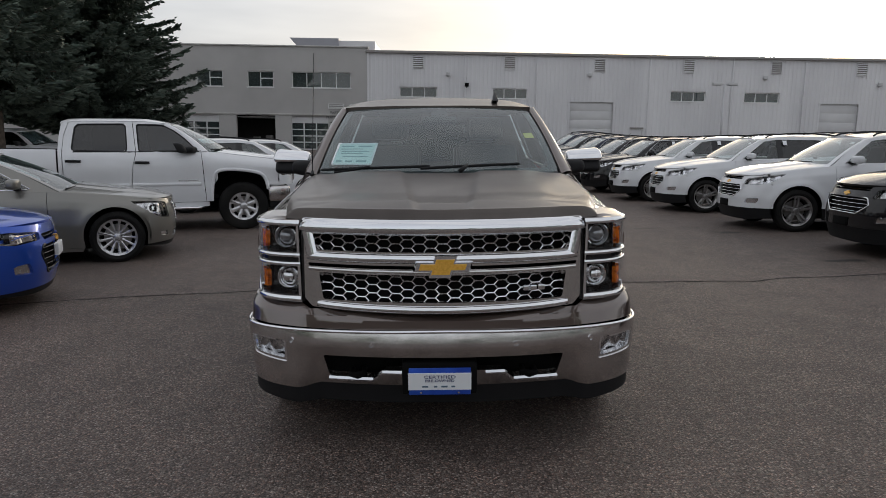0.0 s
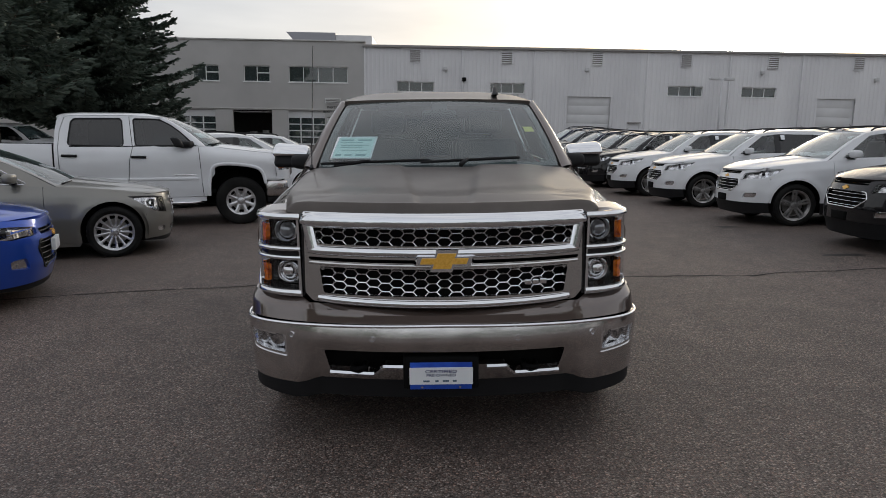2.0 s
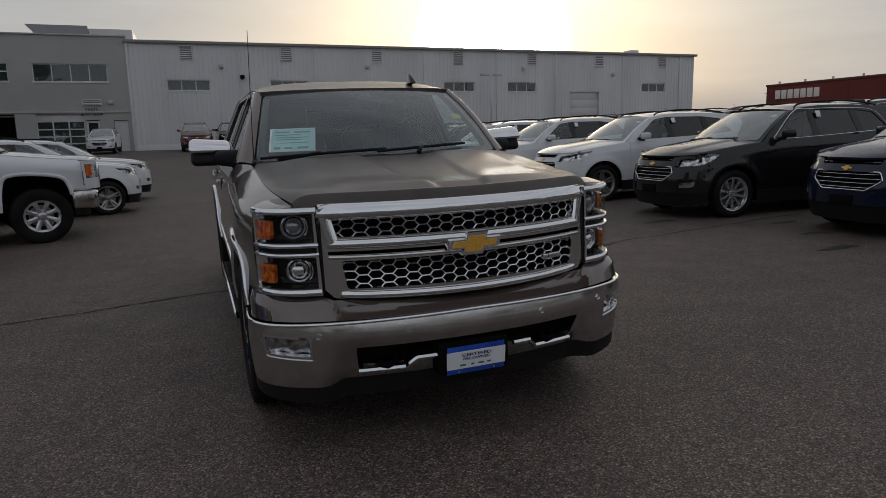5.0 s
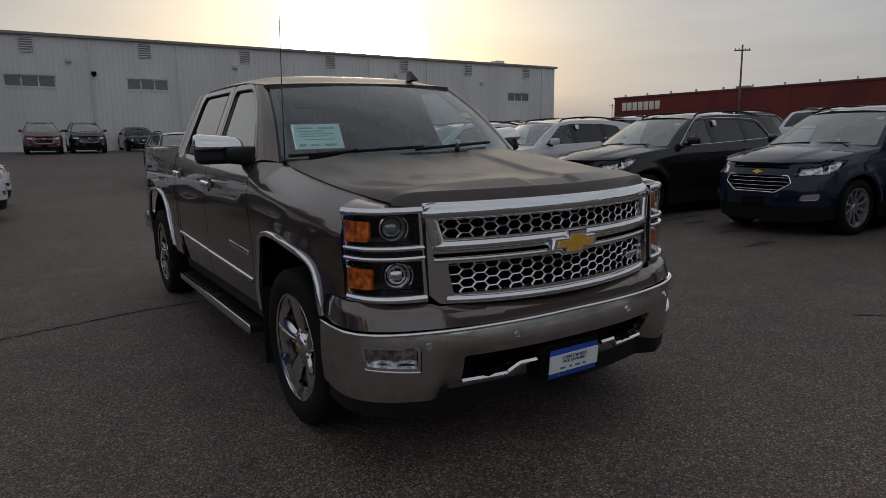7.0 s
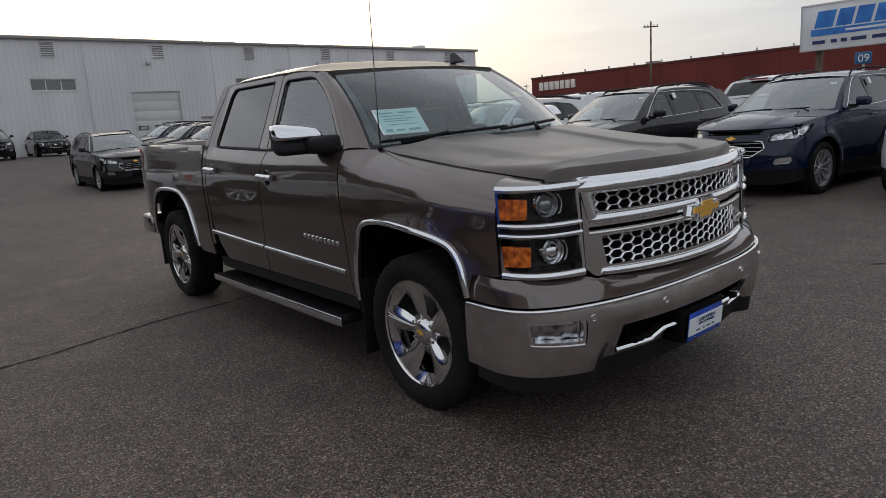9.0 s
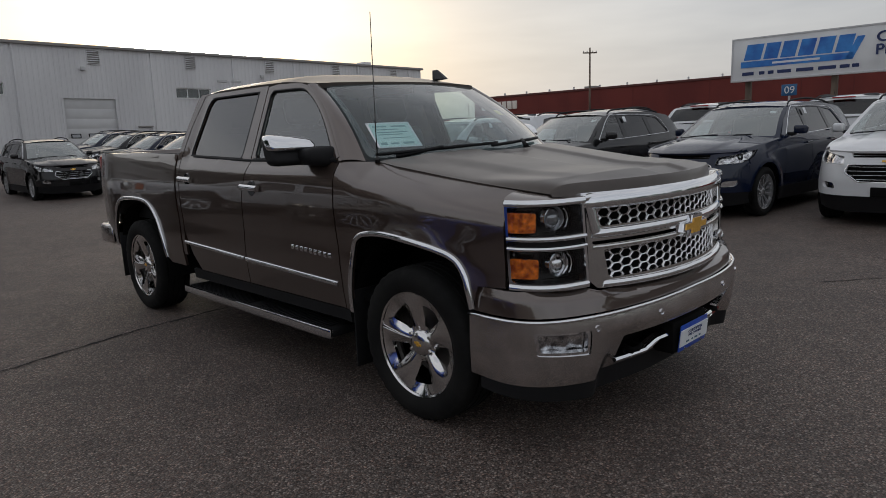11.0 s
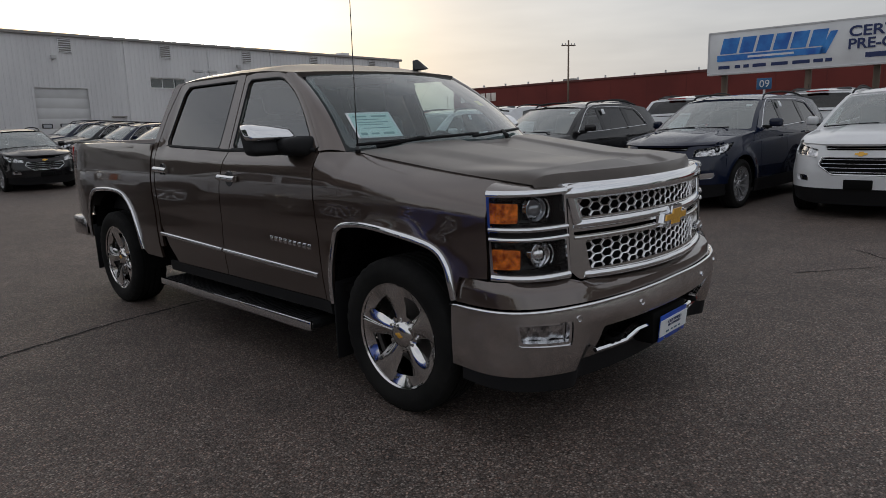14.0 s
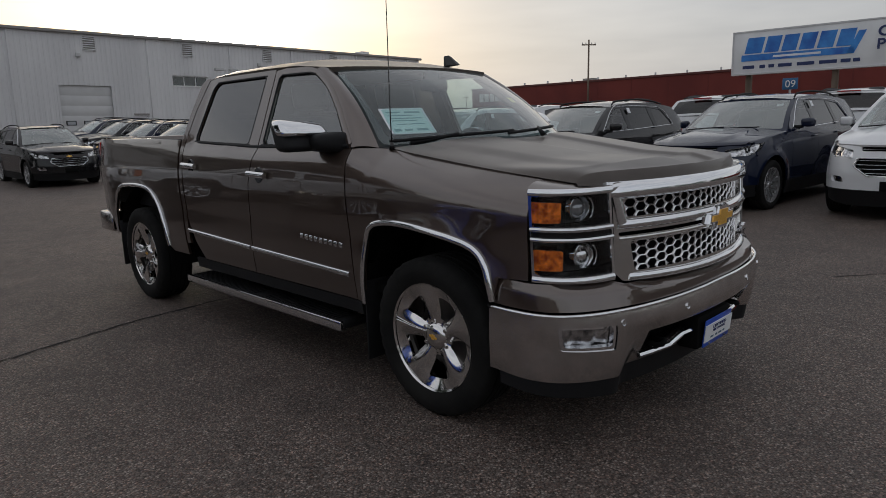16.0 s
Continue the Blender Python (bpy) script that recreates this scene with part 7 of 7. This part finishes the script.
part("pane", box_bm(entry[0] + 0.12, entry[1] - 0.12, 0.085, 0.105, 1.9, 2.86), GLOSS_BLACK, e)
part("door", box_bm(plain_door[0] + 0.02, plain_door[1] - 0.02, 0.10, 0.15, BASE, 2.98), DOOR_WHITE, block, "pale steel door")
part("wall_letters", moved(text_bm("PARTS", 0.26, 0.01), pose(-6.82, -0.012, 3.44 + 0.26)), UNDER, block)
part("wall_letters", moved(text_bm("BODY SHOP", 0.24, 0.01), pose(-6.82, -0.012, 3.38)), UNDER, block)


def louvre(x, z0, z1, w, mat):
    v = part("louvre", box_bm(x - w / 2, x + w / 2, -0.02, 0.0, z0, z1), FASCIA, block, "grey wall louvre")
    for q in ((x - w / 2 - 0.04, x - w / 2, z0 - 0.04, z1 + 0.04), (x + w / 2, x + w / 2 + 0.04, z0 - 0.04, z1 + 0.04), (x - w / 2, x + w / 2, z1, z1 + 0.04), (x - w / 2, x + w / 2, z0 - 0.04, z0)):
        part("louvre_frame", box_bm(q[0], q[1], -0.09, -0.0, q[2], q[3]), mat, v)
    n = int((z1 - z0) / 0.13)
    for k in range(n):
        z = z0 + (k + 0.5) * (z1 - z0) / n
        part("slat", moved(box_bm(-w / 2, w / 2, -0.045, 0.045, -0.008, 0.008), pose(x, -0.05, z, 35)), mat, v)


for x in (-0.70, 6.03, 12.70, 19.30, 25.80, 32.20, 38.70):
    louvre(x, 7.06, 7.92, 0.74, SIDING)
louvre(-6.76, 4.04, 4.32, 1.06, WHITE_FRAME)
for x, z, mat in ((1.51, 6.62, LAMP_GREY), (11.95, 6.72, LAMP_GREY), (2.90, 5.88, UNDER), (25.0, 6.75, LAMP_GREY), (33.6, 6.4, LAMP_GREY), (-5.62, 4.18, LAMP_GREY)):
    w = part("wall_lamp", box_bm(x - 0.15, x + 0.15, -0.24, -0.02, z - 0.12, z + 0.14, 0.05), mat, block, "small wall lamp")
    part("lamp_stem", box_bm(x - 0.03, x + 0.03, -0.05, 0.0, z - 0.2, z - 0.1), mat, w)
# rooftop
bm = box_bm(-9.6, -6.7, 1.2, 6.0, 8.4, 9.22)
for v in bm.verts:
    if v.co.x < -9 and v.co.z > 9:
        v.co.x -= 0.75
part("roof_screen", bm, ROOF_METAL, block, "dark grey roof screen")
part("roof_screen", box_bm(-6.68, -4.0, 1.4, 6.0, 8.4, 9.08), SIDING, block)
part("roof_unit", box_bm(36.1, 36.95, 1.0, 2.0, 8.1, 8.62, 0.02), SIDING, block)
part("roof_unit", box_bm(34.0, 35.9, 1.2, 3.0, 8.1, 8.34, 0.02), SIDING, block)

# ---- yard lamp, pole, sign, far store ----
GALV = material("galvanised_steel", (0.60, 0.60, 0.61), 0.5, 0.2)
lamp_pole = thing("yard_lamp", Matrix.Translation((21.0, 44.3, 0.92)), "grey steel yard lamp with two flat heads", "street lamp")
part("pole", tube_bm([(0, 0, 0), (0, 0, 5.1)], [0.09, 0.06], 10), GALV, lamp_pole)
for x in (-0.55, 0.55):
    h = part("lamp_head", box_bm(x - 0.32, x + 0.32, -0.18, 0.18, 5.02, 5.20, 0.03), LAMP_GREY, lamp_pole)
    part("lamp_arm", box_bm(min(0, x), max(0, x), -0.03, 0.03, 5.05, 5.12), GALV, h)

WOOD = noise_into(m := material("weathered_pole_wood", (0.16, 0.12, 0.09), 0.9), "Base Color", 3.0, (0.11, 0.085, 0.065), (0.20, 0.155, 0.12), stretch=(1, 1, 0.1)) and m
upole = thing("utility_pole", Matrix.Translation((66.5, 42.8, 0.3)), "brown wooden utility pole with one crossarm", "utility pole")
part("pole", tube_bm([(0, 0, 0), (0, 0, 11.2)], [0.13, 0.09], 10), WOOD, upole)
part("crossarm", moved(box_bm(-0.85, 0.85, -0.06, 0.06, 10.55, 10.68), pose(0, 0, 0, 0, 0, -40)), WOOD, upole)
for x in (-0.75, -0.35, 0.35, 0.75):
    part("insulator", moved(lathe_bm([(0, 0.0), (0, 0.05), (0.12, 0.06), (0.2, 0.03), (0.22, 0)], 8, "z"), pose(0, 0, 0, 0, 0, -40) @ Matrix.Translation((x, 0, 10.68))), LAMP_GREY, upole)
copy_thing(upole, Matrix.Translation((148.0, 137.0, 0.4)))

BRICK = noise_into(m := material("red_store_front", (0.23, 0.035, 0.026), 0.8), "Base Color", 0.25, (0.125, 0.020, 0.016), (0.165, 0.028, 0.021), 5.0) and m
store = thing("far_store", pose(76.2, 70.0, 0, 0, 0, 0), "long low red store building behind the car lot", "building")
part("wall", box_bm(0, 30, -110, 0, -0.5, 7.35), BRICK, store)
part("roof_edge", box_bm(-0.12, 30, -110.1, 0.1, 7.35, 7.62, 0.03), material("dark_roof_edge", (0.10, 0.03, 0.025), 0.7), store)
FADED = material("dark_red_joint", (0.125, 0.022, 0.018), 0.8)
for k in range(22):
    part("panel_joint", box_bm(-0.02, 0.0, -5.0 * k - 2.55, -5.0 * k - 2.45, 0, 7.3), FADED, store)
part("roof_unit", box_bm(2.0, 3.4, -20.6, -18.9, 7.6, 8.05, 0.03), FASCIA, store)
for k in range(26):
    y = -2 - k * 4.1
    part("roof_lamp", box_bm(0.0, 0.3, y - 0.05, y + 0.05, 7.6, 7.95), GALV, store)
SIGN_CREAM = material("cream_sign_letter", (0.75, 0.70, 0.64), 0.5)
for k in range(7):
    y = -1.6 - k * 1.02
    part("letter_bar", box_bm(-0.14, -0.02, y - 0.82, y, 5.55, 6.75, 0.03), SIGN_CREAM, store)

sign = thing("roadside_sign", pose(32.3, 12.6, 0, 0, 0, 0), "long white billboard on steel posts with a blue band", "billboard")
SIGN_WHITE = noise_into(m := material("white_sign_panel", (0.78, 0.79, 0.80), 0.4), "Base Color", 0.9, (0.70, 0.71, 0.72), (0.80, 0.81, 0.82)) and m
SIGN_BLUE = noise_into(m := material("blue_sign_print", (0.02, 0.13, 0.55), 0.4), "Base Color", 1.2, (0.012, 0.08, 0.42), (0.06, 0.30, 0.75), lo=0.3, hi=0.7) and m
SIGN_NAVY = material("navy_sign_print", (0.015, 0.03, 0.12), 0.4)
turn_sign = pose(0, 0, 0, 0, 0, -90 + 4.0)
def on_sign(bm):
    return moved(bm, turn_sign)
face = part("panel", on_sign(box_bm(0, 17.0, -0.02, 0.30, 3.88, 5.92, 0.02)), SIGN_WHITE, sign)
for q in ((0, 17, 3.83, 3.90), (0, 17, 5.90, 5.97), (-0.05, 0.02, 3.83, 5.97), (16.98, 17.05, 3.83, 5.97)):
    part("panel_edge", on_sign(box_bm(q[0], q[1], -0.05, 0.34, q[2], q[3])), GALV, face)
x = 0.55
for w in (0.92, 0.78, 0.78, 0.78, 0.80, 0.78):
    bmq = box_bm(x, x + w - 0.13, -0.045, -0.018, 4.86, 5.62)
    for v in bmq.verts:
        v.co.x += 0.22 * (v.co.z - 4.86)
    part("letter_bar", on_sign(bmq), SIGN_BLUE, face)
    x += w
part("underline", on_sign(box_bm(0.42, 5.35, -0.045, -0.018, 4.50, 4.80)), SIGN_BLUE, face)
bmq = box_bm(5.05, 5.35, -0.045, -0.018, 4.50, 5.50)
for v in bmq.verts:
    v.co.x += 0.45 * (v.co.z - 4.5)
part("underline", on_sign(bmq), SIGN_BLUE, face)
part("small_line", on_sign(box_bm(1.9, 4.0, -0.050, -0.044, 4.60, 4.70)), SIGN_WHITE, face)
for x, w in ((0.5, 0.55), (1.30, 0.26), (1.72, 0.26), (2.15, 0.62), (3.0, 0.75), (3.95, 0.75), (4.85, 0.40), (5.35, 0.28)):
    part("small_mark", on_sign(box_bm(x, x + w, -0.040, -0.018, 4.12, 4.28)), SIGN_NAVY, face)
part("sign_letters", on_sign(moved(text_bm("CERTIFIED", 0.64, 0.02, 3.5, 0.02), pose(8.0, -0.04, 5.36))), SIGN_NAVY, face)
part("sign_letters", on_sign(moved(text_bm("PRE-OWNED", 0.64, 0.02, 3.9, 0.02), pose(8.2, -0.04, 4.80))), SIGN_NAVY, face)
part("web_line", on_sign(box_bm(6.95, 11.2, -0.040, -0.018, 4.18, 4.40)), SIGN_NAVY, face)
for x in (0.7, 4.6, 7.4, 10.2, 13.5, 16.3):
    part("post", on_sign(box_bm(x - 0.13, x + 0.13, 0.32, 0.58, -0.5, 5.9)), WOOD, sign)
bsign = thing("price_board", pose(27.5, 8.3, 0, 0, 0, 0), "small blue board with white figures on a post", "sign board")
part("board", on_sign(box_bm(-0.30, 0.30, -0.03, 0.03, 2.78, 3.25, 0.02)), material("blue_board", (0.03, 0.12, 0.27), 0.5), bsign)
part("board_figures", on_sign(moved(text_bm("09", 0.42, 0.01), pose(0.02, -0.04, 3.0))), SIGN_WHITE, bsign)
part("post", on_sign(box_bm(-0.04, 0.04, 0.03, 0.10, 0.2, 3.2)), GALV, bsign)

# ---- spruce trees ----
NEEDLES = material("spruce_needles", (0.03, 0.05, 0.035), 0.75)
nt_ = NEEDLES.node_tree
gi, rr = nt_.nodes.new("ShaderNodeNewGeometry"), nt_.nodes.new("ShaderNodeValToRGB")
rr.color_ramp.elements[0].color, rr.color_ramp.elements[1].color = (0.050, 0.078, 0.062, 1), (0.180, 0.220, 0.175, 1)
nt_.links.new(gi.outputs["Random Per Island"], rr.inputs[0])
nt_.links.new(rr.outputs[0], nt_.nodes["Principled BSDF"].inputs["Base Color"])
BARK = bumped(noise_into(m := material("spruce_bark", (0.09, 0.07, 0.055), 0.95), "Base Color", 6.0, (0.055, 0.045, 0.036), (0.12, 0.095, 0.075)) and m, 20, 0.6, 0.03)


def spruce(x, y, height, radius, first, seed, label, lush=11, gap=1.0):
    """A spruce: a tapered trunk, drooping limbs in whorls and thousands of small sprays of needles."""
    rnd = random.Random(seed)
    t = thing("spruce_tree", Matrix.Translation((x, y, float(ground_z(x, y)) - 0.1)), label, "tree", "spruce trees")
    part("trunk", tube_bm([(0, 0, 0), (0.02, 0, 0.6), (0.05, 0.03, height * 0.5), (0, 0, height * 0.98)], [0.36, 0.29, 0.17, 0.02], 12), BARK, t)
    limbs = bmesh.new()
    V, F = [], []

    def spray(p, d, size):
        up = Vector((rnd.uniform(-0.4, 0.4), rnd.uniform(-0.4, 0.4), 1))
        s = d.cross(up).normalized() * size * rnd.uniform(0.20, 0.30)
        tip = p + d * size
        for k in range(2):
            if k:
                s = s.cross(d).normalized() * s.length * 0.8
            i = len(V)
            V.extend([(p - s * 0.35)[:], (p + d * size * 0.45 - s)[:], tip[:], (p + d * size * 0.45 + s)[:], (p + s * 0.35)[:]])
            F.append((i, i + 1, i + 2, i + 3, i + 4))

    z = first
    while z < height * 0.985:
        q = (z - first) / (height - first)
        reach = radius * (1 - q) ** 0.80 * min(1.0, 0.72 + q * 3.0) + 0.15
        n = rnd.randint(6, 9)
        a0 = rnd.uniform(0, 6.28)
        for k in range(n):
            a = a0 + k * 6.283 / n + rnd.uniform(-0.25, 0.25)
            L = reach * rnd.uniform(0.74, 1.06)
            rise = rnd.uniform(-0.10, 0.16) - 0.10 * (1 - q)
            zz = z + rnd.uniform(-0.15, 0.15)
            pts = []
            m = max(4, int(L / 0.35))
            for j in range(m + 1):
                f = j / m
                r = L * f
                pts.append(Vector((math.cos(a) * r, math.sin(a) * r, zz + rise * r + 0.16 * L * (f**2 - f) * 1.6 + 0.10 * L * f**3)))
            tube_bm(pts, [0.05 * (1 - 0.85 * j / m) * (1 - 0.6 * q) + 0.006 for j in range(m + 1)], 4, limbs)
            for j in range(1, m + 1):
                f = j / m
                d = (pts[j] - pts[j - 1]).normalized()
                side = d.cross(Vector((0, 0, 1))).normalized()
                cnt = lush if j > 1 else 3
                for _ in range(cnt):
                    base = pts[j - 1].lerp(pts[j], rnd.random())
                    w = rnd.choice((-1, 1))
                    tw = (d * rnd.uniform(0.5, 1.0) + side * w * rnd.uniform(0.5, 1.1) + Vector((0, 0, rnd.uniform(-0.45, 0.10)))).normalized()
                    ln = (0.30 + 0.55 * (1 - f) * L * 0.22) * rnd.uniform(0.7, 1.3)
                    steps = max(1, int(ln / 0.13))
                    for sstep in range(steps):
                        pp = base + tw * ln * sstep / steps
                        dd = (tw + Vector((rnd.uniform(-0.5, 0.5), rnd.uniform(-0.5, 0.5), rnd.uniform(-0.5, 0.25)))).normalized()
                        spray(pp, dd, rnd.uniform(0.16, 0.30))
                    spray(base + tw * ln, tw, rnd.uniform(0.18, 0.32))
        z += rnd.uniform(0.24, 0.36) * (1 - 0.35 * q) * gap
    tagged(part("branchwork", limbs, BARK, t), kind="stuff")
    me = bpy.data.meshes.new("crown")
    me.from_pydata(V, [], F)
    mesh_object("crown", me, NEEDLES, t, "dense dark green needles")
    return t


spruce(-15.6, 21.5, 12.5, 4.0, 3.3, 11, "dark green spruce with a bare lower trunk", 9, 1.6)
spruce(-17.8, 32.5, 14.0, 6.6, 2.1, 12, "broad dark green spruce beside the building", 11, 1.0)


# ---- woods beyond the street, behind the camera, mirrored in paint, glass and chrome ----
def far_woods():
    """A broken belt of broad-leaved trees: stems and crowns of loose leaf clumps."""
    rnd = random.Random(31)
    V, F = [], []
    bearing = 146.0
    while bearing < 338:
        dist = rnd.uniform(52, 70)
        h = rnd.uniform(5.0, 10.5) * (0.55 if rnd.random() < 0.25 else 1)
        cx, cy = dist * math.cos(radians(bearing)), dist * math.sin(radians(bearing))
        z0 = float(ground_z(cx, cy))
        w = h * rnd.uniform(0.30, 0.46)
        i = len(V)
        for k in range(5):
            a = k * 1.2566
            V.extend([(cx + 0.22 * math.cos(a), cy + 0.22 * math.sin(a), z0), (cx + 0.10 * math.cos(a), cy + 0.10 * math.sin(a), z0 + h * 0.7)])
        F.extend([(i + 2 * k, i + 2 * ((k + 1) % 5), i + 2 * ((k + 1) % 5) + 1, i + 2 * k + 1) for k in range(5)])
        for _ in range(int(120 + 26 * h)):
            u, a = rnd.random(), rnd.uniform(0, 6.283)
            r = w * math.sin(math.pi * min(0.97, 0.12 + 0.85 * u)) ** 0.7 * rnd.uniform(0.25, 1.0)
            p = Vector((cx + r * math.cos(a), cy + r * math.sin(a), z0 + h * (0.12 + 0.88 * u) + rnd.uniform(-0.3, 0.3)))
            i = len(V)
            s1 = Vector((rnd.uniform(-1, 1), rnd.uniform(-1, 1), rnd.uniform(-1, 1))).normalized() * rnd.uniform(0.25, 0.6)
            s2 = s1.cross(Vector((rnd.uniform(-1, 1), rnd.uniform(-1, 1), rnd.uniform(-1, 1)))).normalized() * rnd.uniform(0.2, 0.5)
            V.extend([(p - s1)[:], (p - s2)[:], (p + s1)[:], (p + s2)[:]])
            F.append((i, i + 1, i + 2, i + 3))
        bearing += rnd.choice((2.2, 2.8, 3.4, 5.5))
    me = bpy.data.meshes.new("far_woods")
    me.from_pydata(V, [], F)
    tagged(mesh_object("far_woods", me, NEEDLES), "belt of dark green trees beyond the car lot", "trees", kind="stuff")


far_woods()
